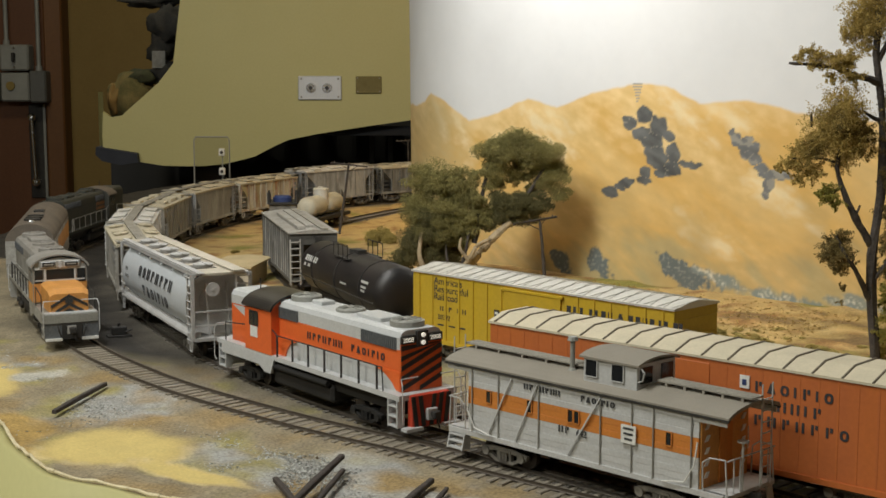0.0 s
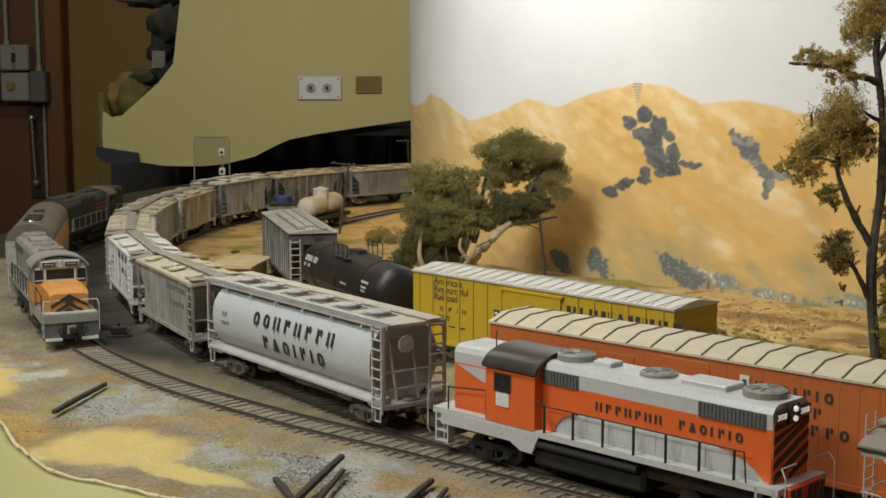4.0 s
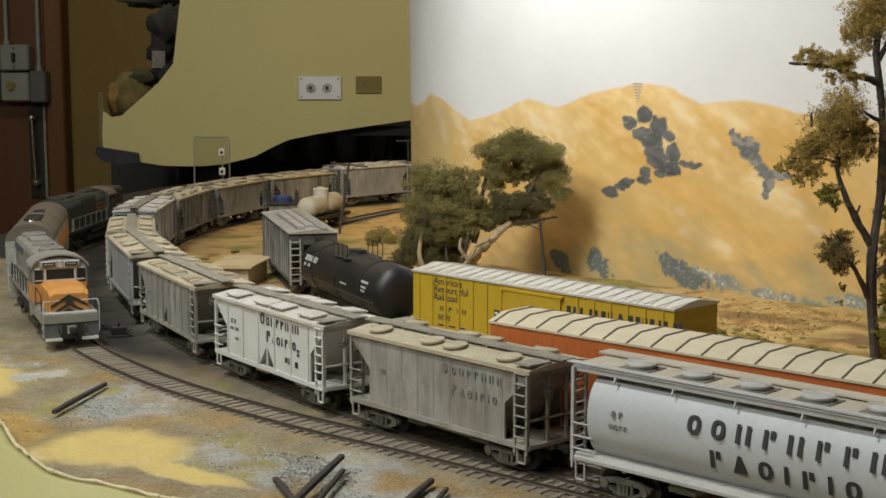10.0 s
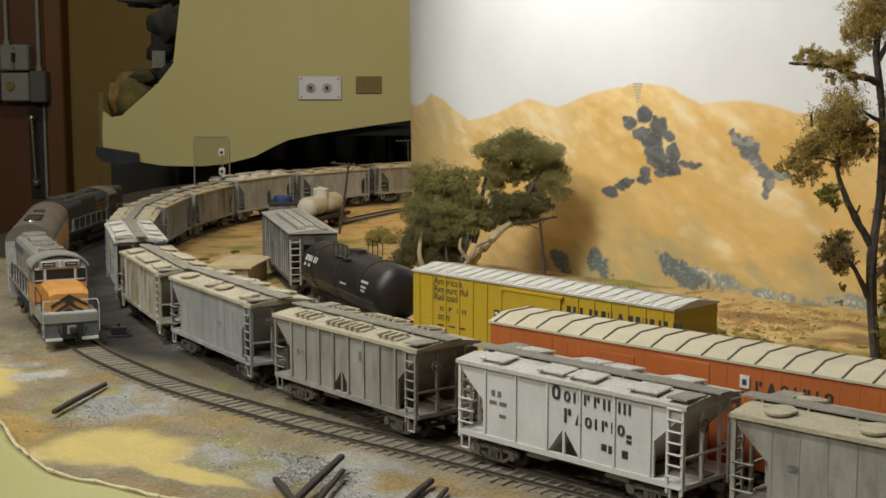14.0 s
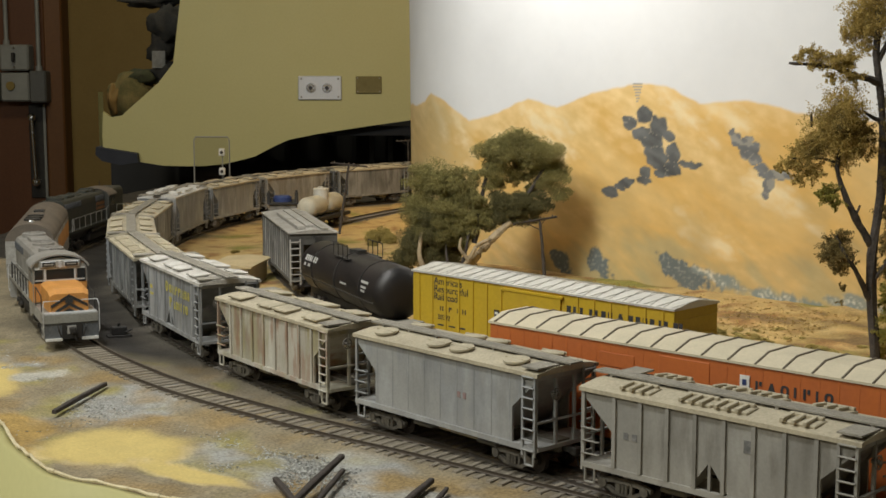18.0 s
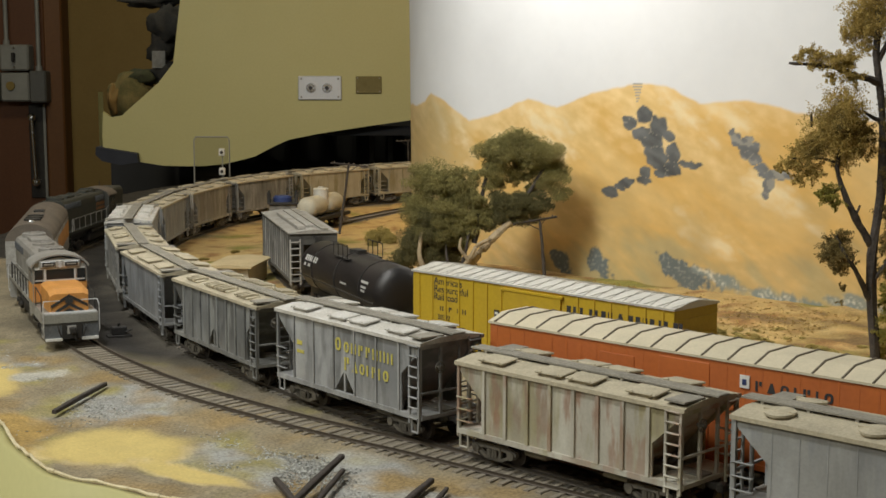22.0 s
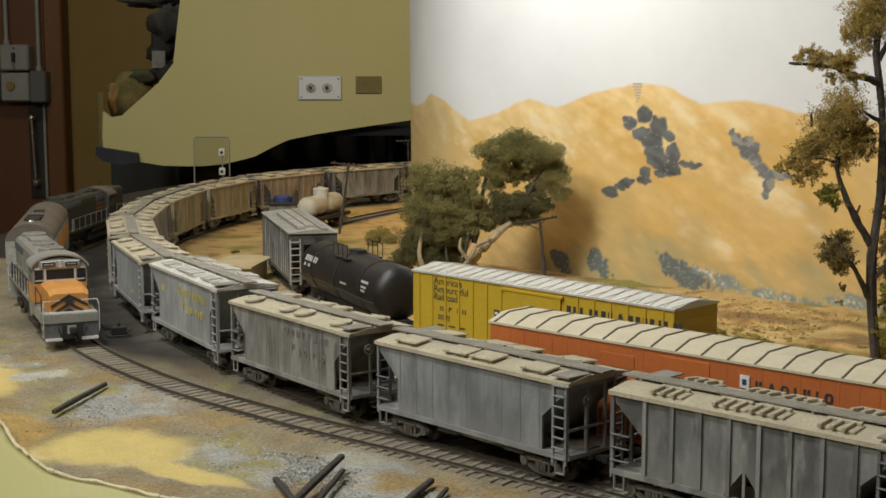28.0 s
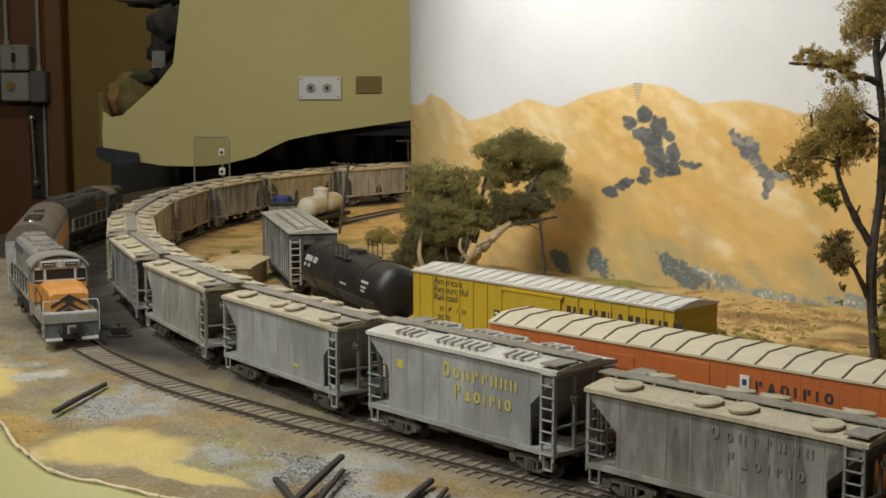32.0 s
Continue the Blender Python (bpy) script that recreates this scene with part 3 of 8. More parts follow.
    # ends
    for k in (-1, 1):
        boxed("end_platform", (min(k * (L - 0.016), k * (L - 0.0005)), max(k * (L - 0.016), k * (L - 0.0005)), -0.0168, 0.0168, 0.0112, 0.0128), body, h)
        bm = bmesh.new()
        for y in (-0.0170, 0.0170, -0.0055, 0.0055):
            box(bm, k * (L - 0.0018) - 0.0006, k * (L - 0.0018) + 0.0006, y - 0.0006, y + 0.0006, 0.012, e)
        box(bm, k * (L - 0.0018) - 0.0005, k * (L - 0.0018) + 0.0005, -0.0170, 0.0170, e - 0.0022, e - 0.0004)
        box(bm, k * (L - 0.0012) - 0.0005, k * (L - 0.0012) + 0.0005, -0.0170, 0.0170, 0.0225, 0.0233)
        part("end_frame", bm, body, h)
        o = new("ladder", shared(f"side_ladder{body.name}{e:.4f}", lambda bm: ladder_mesh(bm, 0.0066, 0.0090, e + 0.001, 8), body))
        o.parent = h
        o.matrix_basis = pose(k * (L - 0.0050), -k * 0.0177, 0, 0, 0, 0 if k > 0 else 180)
        o = new("ladder", o.data)
        o.parent = h
        o.matrix_basis = pose(k * (L - 0.0002), k * 0.0125, 0, 0, 0, 90 if k > 0 else -90)

        def grabs(bm):
            for z in (0.0165, 0.0215, 0.0265):
                pipe(bm, [(-0.0046, 0, z), (-0.0046, -0.0008, z), (0.0036, -0.0008, z), (0.0036, 0, z)], 0.0004, 5)
        o = new("grab_iron", shared("grab_iron" + body.name, grabs, body))
        o.parent = h
        o.matrix_basis = pose(k * (L - 0.0060), k * 0.0172, 0, 0, 0, 180 if k > 0 else 0)
        for y in (-1, 1):
            o = new("stirrup", shared("stirrup" + body.name, stirrup, body))
            o.parent = h
            o.matrix_basis = pose(k * (L - 0.005), y * 0.0172, 0)
        coupler(h, k * (L + 0.001), k)
        bogie(h, k * 0.0405)
        bm = bmesh.new()
        loft(bm, [[(k * 0.0205 + a * 0.0125, b * 0.0150, 0.0145) for a, b in ((-1, -1), (1, -1), (1, 1), (-1, 1))], [(k * 0.0205 + a * 0.0045, b * 0.0080, 0.0070) for a, b in ((-1, -1), (1, -1), (1, 1), (-1, 1))]])
        box(bm, k * 0.0205 - 0.0060, k * 0.0205 + 0.0060, -0.0095, 0.0095, 0.0055, 0.0072, 0.0004)
        part("discharge_gate", bm, body, h)
    bm = bmesh.new()
    pipe(bm, [(L + 0.0010, -0.008 + 0.0024 * math.cos(q), 0.034 + 0.0024 * math.sin(q)) for q in np.linspace(0, math.tau, 13)], 0.0003, 4)
    for q in (0, 1.05, 2.09):
        rod(bm, (L + 0.0010, -0.008 - 0.0024 * math.cos(q), 0.034 - 0.0024 * math.sin(q)), (L + 0.0010, -0.008 + 0.0024 * math.cos(q), 0.034 + 0.0024 * math.sin(q)), 0.0002, 4)
    rod(bm, (L - 0.0015, -0.008, 0.034), (L + 0.0018, -0.008, 0.034), 0.0008, 8)
    part("brake_wheel", bm, M_TRUCK, h)
    boxed("center_sill", (-L + 0.002, L - 0.002, -0.0032, 0.0032, 0.0085, 0.0135), M_TRUCK, h)
    return h


def weathered(name, base, dust, amount=0.75, chalk=0.25, grime=0.30, wash=None):
    """Faded paint: soft blotches, a dusty lower edge and thin chalky and sooty runs; wash: a second tone in broad upright bands."""
    m = paint(name, base, 0.8, 0, dust, min(amount, 1), 45, 0.10, 0.06, 900, 1.6)
    nt = m.node_tree
    mix = [n for n in nt.nodes if n.bl_idname == "ShaderNodeMix"][0]
    add = [n for n in nt.nodes if n.bl_idname == "ShaderNodeVectorMath"][0]
    last = None

    def layer(scale, stretch, lo, hi, most, tone, detail=4.0, rough=0.6):
        nonlocal last
        if most <= 0:
            return
        mp = nt.nodes.new("ShaderNodeMapping")
        mp.inputs["Scale"].default_value = (1, 0.4, stretch)
        mp.inputs["Location"].default_value = (scale * 0.013, 0.3, scale * 0.007)
        link(nt, add.outputs[0], mp.inputs["Vector"])
        run = nt.nodes.new("ShaderNodeTexNoise")
        run.inputs["Scale"].default_value, run.inputs["Detail"].default_value, run.inputs["Roughness"].default_value = scale, detail, rough
        link(nt, mp.outputs[0], run.inputs["Vector"])
        rr = nt.nodes.new("ShaderNodeMapRange")
        rr.inputs["From Min"].default_value, rr.inputs["From Max"].default_value, rr.inputs["To Max"].default_value = lo, hi, most
        link(nt, run.outputs["Fac"], rr.inputs["Value"])
        m3 = nt.nodes.new("ShaderNodeMix")
        m3.data_type = "RGBA"
        m3.inputs["A"].default_value, m3.inputs["B"].default_value = (*base, 1), (*tone, 1)
        link(nt, rr.outputs[0], m3.inputs["Factor"])
        if last is not None:
            link(nt, last, m3.inputs["A"])
        last = m3.outputs["Result"]
    pale = [min(c * 1.7 + 0.05, 0.78) for c in base]
    layer(34, 0.7, 0.44, 0.58, 0.55, [min(c * 1.35 + 0.02, 0.8) for c in base])
    for k, tone in enumerate(wash or ()):
        layer(66 + 23 * k, 0.36, 0.50, 0.57, 0.8, tone, 4.0, 0.58)
    layer(62, 0.62, 0.50, 0.62, chalk, pale, 3.5, 0.58)
    layer(88, 0.34, 0.50, 0.63, grime, [base[0] * 0.42, base[1] * 0.38, base[2] * 0.33], 5.0, 0.65)
    # dust thrown up along the sill
    co = [n for n in nt.nodes if n.bl_idname == "ShaderNodeTexCoord"][0]
    sep = nt.nodes.new("ShaderNodeSeparateXYZ")
    link(nt, co.outputs["Object"], sep.inputs[0])
    big = [n for n in nt.nodes if n.bl_idname == "ShaderNodeTexNoise"][0]
    lift = nt.nodes.new("ShaderNodeMath")
    lift.operation = "MULTIPLY_ADD"
    lift.inputs[1].default_value = -0.022
    link(nt, big.outputs["Fac"], lift.inputs[0])
    link(nt, sep.outputs["Z"], lift.inputs[2])
    low = nt.nodes.new("ShaderNodeMapRange")
    low.inputs["From Min"].default_value, low.inputs["From Max"].default_value, low.inputs["To Min"].default_value, low.inputs["To Max"].default_value = 0.0, 0.012, 0.40, 0.0
    link(nt, lift.outputs[0], low.inputs["Value"])
    m4 = nt.nodes.new("ShaderNodeMix")
    m4.data_type = "RGBA"
    m4.inputs["B"].default_value = (*[0.5 * c + 0.5 * d for c, d in zip(pale, (0.36, 0.33, 0.27))], 1)
    link(nt, low.outputs[0], m4.inputs["Factor"])
    link(nt, last, m4.inputs["A"])
    link(nt, m4.outputs["Result"], mix.inputs["A"])
    return m


def roofing(name, base, dust):
    return paint(name, base, 0.85, 0, dust, 0.8, 70, 0.3, 0.15)


TAN_ROOF = roofing("dusty_tan_roof", (0.52, 0.46, 0.335), (0.36, 0.315, 0.23))
WHITE_ROOF = roofing("dusty_white_roof", (0.62, 0.60, 0.56), (0.45, 0.42, 0.36))
GREY_ROOF = roofing("dusty_grey_roof", (0.36, 0.34, 0.30), (0.24, 0.22, 0.19))
GREY_A = weathered("faded_grey_paint", (0.295, 0.284, 0.258), (0.215, 0.197, 0.17), 0.6, 0.4, 0.3, [(0.36, 0.35, 0.32), (0.22, 0.195, 0.16)])
GREY_D = weathered("warm_grey_paint", (0.265, 0.254, 0.227), (0.185, 0.172, 0.15), 0.5, 0.35, 0.45, [(0.32, 0.31, 0.28)])
GREY_B = weathered("dirty_grey_paint", (0.20, 0.197, 0.185), (0.12, 0.115, 0.105), 0.5, 0.6, 0.55, [(0.10, 0.097, 0.09), (0.34, 0.335, 0.31)])
GREY_C = weathered("dark_grey_paint", (0.135, 0.139, 0.138), (0.09, 0.09, 0.086), 0.4, 0.75, 0.3, [(0.34, 0.345, 0.325), (0.095, 0.094, 0.09)])
SLATE = weathered("slate_grey_paint", (0.185, 0.192, 0.20), (0.115, 0.118, 0.122), 0.5, 0.5, 0.4, [(0.24, 0.25, 0.26)])
BLUE_GREY = weathered("bluish_grey_paint", (0.255, 0.262, 0.265), (0.20, 0.20, 0.195), 0.5, 0.55, 0.2, [(0.35, 0.35, 0.335)])
STREAKED = weathered("streaked_grey_paint", (0.235, 0.24, 0.245), (0.155, 0.157, 0.157), 0.5, 0.7, 0.3, [(0.44, 0.445, 0.44), (0.165, 0.168, 0.17)])
WHITE_P = weathered("dusty_white_paint", (0.66, 0.655, 0.645), (0.55, 0.53, 0.50), 0.35, 0.2, 0.10)
BEIGE = weathered("streaked_beige_paint", (0.47, 0.445, 0.38), (0.33, 0.30, 0.24), 0.5, 0.4, 0.5, [(0.33, 0.285, 0.13), (0.31, 0.155, 0.095)])
TAN_P = weathered("dusty_tan_paint", (0.33, 0.29, 0.205), (0.25, 0.215, 0.145), 0.6, 0.15, 0.2, [(0.22, 0.185, 0.085)])
RUSTY = weathered("rusty_tan_paint", (0.30, 0.25, 0.185), (0.20, 0.14, 0.09), 0.8, 0.4, 0.6, [(0.15, 0.13, 0.10)])
INK = paint("faded_black_ink", (0.03, 0.03, 0.032), 0.7, 0, (0.1, 0.1, 0.1), 0.3, 300)
INK_FADED = paint("worn_ink", (0.13, 0.13, 0.125), 0.8, 0, (0.3, 0.29, 0.28), 0.8, 300)
YELLOW_INK = paint("worn_yellow_ink", (0.62, 0.54, 0.10), 0.7, 0, (0.35, 0.33, 0.15), 0.8, 300)
MOVERS = []


def train():
    spec = [
        (0.8960, "faded pale grey covered hopper car with round roof hatches", GREY_A, TAN_ROOF, "round", -9, False),
        (1.0305, "clean white covered hopper car with square roof hatches", WHITE_P, WHITE_ROOF, "square", 6, True),
        (1.1709, "dusty grey ribbed covered hopper car with barred hatches", GREY_D, TAN_ROOF, "bars", 8, True),
        (1.3084, "plain grey covered hopper car with round roof hatches", BLUE_GREY, TAN_ROOF, "round", -9, False),
        (1.4438, "rust streaked beige covered hopper car", BEIGE, TAN_ROOF, "square", 8, False),
        (1.5810, "worn grey covered hopper car with yellow lettering", STREAKED, WHITE_ROOF, "square", 6, True),
        (1.7148, "dark grimy ribbed covered hopper car with barred hatches", GREY_C, TAN_ROOF, "bars", 8, True),
        (1.8504, "dark slate grey covered hopper car with square hatches", SLATE, TAN_ROOF, "square", -9, False),
        (1.9846, "grimy smooth grey covered hopper car with round hatches", GREY_B, TAN_ROOF, "round", -9, False),
        (2.1146, "bluish grey covered hopper car with faded yellow lettering", BLUE_GREY, WHITE_ROOF, "bars", -9, False),
        (2.2518, "smooth bluish grey covered hopper car with round hatches", BLUE_GREY, TAN_ROOF, "round", -9, False),
        (2.3890, "pale grey covered hopper car with round hatches", GREY_A, TAN_ROOF, "round", -7, False),
        (2.5262, "dirty grey covered hopper car with round hatches", GREY_B, TAN_ROOF, "round", -7, False),
        (2.6634, "tan covered hopper car with round hatches", TAN_P, TAN_ROOF, "round", 4, False),
        (2.8006, "dusty tan covered hopper car with round hatches", TAN_P, TAN_ROOF, "round", 5, False),
        (2.9378, "rusty covered hopper car with square hatches", RUSTY, TAN_ROOF, "square", 8, True),
        (3.0750, "grimy grey covered hopper car with square hatches", GREY_B, TAN_ROOF, "square", 6, False),
        (3.2122, "dusty beige covered hopper car", TAN_P, TAN_ROOF, "round", 4, False),
        (3.3494, "grey covered hopper car with barred hatches", GREY_A, TAN_ROOF, "bars", 8, True),
        (3.4866, "faded tan covered hopper car", TAN_P, TAN_ROOF, "square", 6, False),
    ]
    cars = []
    eaves = [0.0427, 0.0415, 0.0412, 0.0421, 0.0405, 0.0445, 0.0420, 0.0411, 0.0411, 0.0448] + [0.0425] * 10
    for (s, *a), e in zip(spec, eaves):
        cars.append(hopper(*a, eave=e))
        MOVERS.append((cars[-1], s, 0.0405))

    def road_name(car, mat, x, z, big, small, step):
        letters("o", big, big * 0.75, step, mat, car, x, -0.0172, z + 0.0085)
        letters("onttnnn", small, small * 0.8, step, mat, car, x + step * 1.25, -0.0172, z + 0.0085)
        letters("t", big, big * 0.75, step, mat, car, x + step * 1.2, -0.0172, z)
        letters("voitio", small, small * 0.8, step, mat, car, x + step * 2.45, -0.0172, z)

    def marks(car, mat, spots):
        for x, z, w, h in spots:
            boxed("print_bar", (x, x + w, -0.0172, -0.0168, z, z + h), mat, car)

    road_name(cars[1], INK, -0.0060, 0.0260, 0.0058, 0.0042, 0.0049)
    marks(cars[1], INK, [(0.0310, 0.0235, 0.0024, 0.0014), (0.0310, 0.0255, 0.0024, 0.0014), (0.0190, 0.0185, 0.0026, 0.0026), (0.0225, 0.0180, 0.0026, 0.0030), (0.0290, 0.0175, 0.0028, 0.0030)])
    marks(cars[1], INK_FADED, [(-0.0390, 0.0300, 0.0020, 0.0024), (-0.0355, 0.0300, 0.0020, 0.0024), (-0.0400, 0.0265, 0.0040, 0.0016), (-0.0345, 0.0265, 0.0040, 0.0016), (-0.0345, 0.0215, 0.0036, 0.0014)])
    road_name(cars[5], YELLOW_INK, -0.0070, 0.0240, 0.0062, 0.0050, 0.0056)
    marks(cars[5], YELLOW_INK, [(-0.0400, 0.0300, 0.0045, 0.0022), (-0.0400, 0.0260, 0.0060, 0.0016)])
    road_name(cars[9], YELLOW_INK, -0.0080, 0.0250, 0.0060, 0.0046, 0.0056)
    marks(cars[9], YELLOW_INK, [(-0.0380, 0.0320, 0.0040, 0.0040)])
    road_name(cars[0], INK_FADED, 0.0060, 0.0265, 0.0040, 0.0032, 0.0046)
    marks(cars[0], INK_FADED, [(-0.0360, 0.0270, 0.0040, 0.0024)])
    marks(cars[2], INK_FADED, [(0.0140, 0.0300, 0.0042, 0.0046), (-0.0380, 0.0250, 0.0022, 0.0026), (-0.0340, 0.0250, 0.0022, 0.0026)])
    marks(cars[3], paint("faded_red_ink", (0.30, 0.19, 0.18), 0.8, 0, (0.3, 0.28, 0.27), 0.7, 300), [(0.0110, 0.0255, 0.0018, 0.0026), (0.0145, 0.0255, 0.0018, 0.0026)])
    road_name(cars[8], INK_FADED, -0.0020, 0.0245, 0.0048, 0.0034, 0.0052)
    marks(cars[10], YELLOW_INK, [(0.0150, 0.0180, 0.0050, 0.0018)])


ORANGE = paint("bright_orange_paint", (0.78, 0.14, 0.027), 0.42, 0, (0.60, 0.12, 0.035), 0.4, 60, 0.05, 0.05)
SILVER = paint("silver_paint", (0.60, 0.61, 0.61), 0.38, 0.15, (0.46, 0.46, 0.45), 0.4, 60, 0.08, 0.08)
SILVER_DIRTY = paint("dirty_silver_paint", (0.33, 0.33, 0.30), 0.5, 0.1, (0.22, 0.21, 0.18), 0.7, 60, 0.15, 0.12)
CAB_ORANGE = paint("caboose_orange", (0.60, 0.21, 0.035), 0.55, 0, (0.50, 0.18, 0.04), 0.5, 60, 0.1, 0.08)
CAB_SILVER = paint("caboose_silver", (0.56, 0.56, 0.55), 0.5, 0.05, (0.38, 0.37, 0.35), 0.5, 60, 0.12, 0.1)
CAB_ROOF = paint("tarred_grey_roof", (0.265, 0.238, 0.195), 0.7, 0, (0.33, 0.295, 0.24), 0.7, 30, 0.1, 0.05, 1500)
OLD_ORANGE = paint("old_orange_paint", (0.66, 0.30, 0.07), 0.5, 0, (0.44, 0.21, 0.07), 0.6, 60, 0.1, 0.1)
OLD_GREY = paint("old_grey_paint", (0.43, 0.42, 0.39), 0.42, 0.15, (0.13, 0.115, 0.09), 0.85, 60, 0.2, 0.12)
DUSTY_GREY = paint("dusty_grey_hood", (0.29, 0.275, 0.25), 0.7, 0, (0.20, 0.18, 0.15), 0.7, 50, 0.2, 0.10)
BROWN_ROOF = paint("sooty_brown_roof", (0.16, 0.13, 0.10), 0.7, 0, (0.10, 0.085, 0.07), 0.7, 50, 0.2, 0.12)
DARK_GREEN = paint("sooty_green_black", (0.035, 0.038, 0.032), 0.6, 0, (0.09, 0.08, 0.06), 0.5, 60, 0.2, 0.12)
RED_STRIPE = paint("red_pilot_paint", (0.60, 0.06, 0.025), 0.45, 0, None, 0.3, 80, 0.05, 0.06)
GRILLE = paint("dark_grille", (0.13, 0.14, 0.15), 0.5, 0.3, (0.2, 0.2, 0.2), 0.4, 300, 0.4, 0.2)
GLASSY = paint("dark_window_glass", (0.015, 0.017, 0.02), 0.08, 0, None, 0.1, 60, 0.0, 0.05)
WHITE_INK = paint("white_ink", (0.75, 0.74, 0.70), 0.7, 0, (0.5, 0.5, 0.48), 0.4, 300)
PALE = paint("pale_grey_hopper_paint", (0.53, 0.555, 0.58), 0.5, 0, (0.45, 0.465, 0.48), 0.5, 40, 0.08, 0.05, 500, 2.0)
PALE_DIRTY = paint("dusty_pale_frame", (0.49, 0.485, 0.48), 0.6, 0, (0.35, 0.335, 0.31), 0.6, 80, 0.15, 0.1)
REEFER = paint("reefer_orange", (0.52, 0.145, 0.034), 0.5, 0, (0.42, 0.115, 0.036), 0.6, 45, 0.08, 0.06, 500, 3.0)
REEFER_ROOF = paint("cream_panel_roof", (0.66, 0.58, 0.42), 0.6, 0, (0.50, 0.45, 0.33), 0.6, 60, 0.1, 0.06)
SEAM = paint("dark_roof_seam", (0.17, 0.14, 0.10), 0.7, 0, None, 0.4, 100)
YELLOW = paint("yellow_boxcar_paint", (0.55, 0.37, 0.025), 0.5, 0, (0.46, 0.30, 0.03), 0.6, 50, 0.08, 0.06, 500, 3.0)
WHITE_PANEL = paint("galvanised_white_roof", (0.68, 0.655, 0.58), 0.35, 0.15, (0.48, 0.46, 0.42), 0.5, 80, 0.08, 0.06)
TANK_BLACK = paint("tank_black", (0.012, 0.011, 0.011), 0.42, 0, (0.045, 0.032, 0.026), 0.45, 28, 0.1, 0.1)
TANK_CREAM = paint("tank_cream", (0.56, 0.52, 0.41), 0.5, 0, (0.38, 0.34, 0.25), 0.6, 50, 0.08, 0.08)
BLUE = paint("blue_machine_paint", (0.03, 0.05, 0.15), 0.5, 0, None, 0.4, 80)
CAB_BLACK = paint("gloss_black_roof", (0.03, 0.027, 0.024), 0.3, 0, (0.08, 0.065, 0.05), 0.5, 60, 0.05, 0.1)
LOCO_BLACK = paint("sooty_black", (0.012, 0.0115, 0.011), 0.65, 0, (0.035, 0.031, 0.026), 0.5, 120)
LIT = glow("headlight_glow", (1.0, 0.94, 0.80), 0.5)
BOARD_LIT = glow("number_board_glow", (1.0, 0.95, 0.82), 0.35)


DUSTY_CREAM = paint("dusty_cream_roof", (0.54, 0.49, 0.40), 0.85, 0, (0.38, 0.34, 0.27), 0.8, 60, 0.3, 0.12)
RIB_GREY = paint("grey_roof_rib", (0.40, 0.38, 0.33), 0.6, 0, (0.62, 0.59, 0.53), 0.5, 200)
WORN_ORANGE = paint("sooty_orange_letter", (0.26, 0.115, 0.045), 0.7, 0, (0.12, 0.09, 0.06), 0.6, 200)


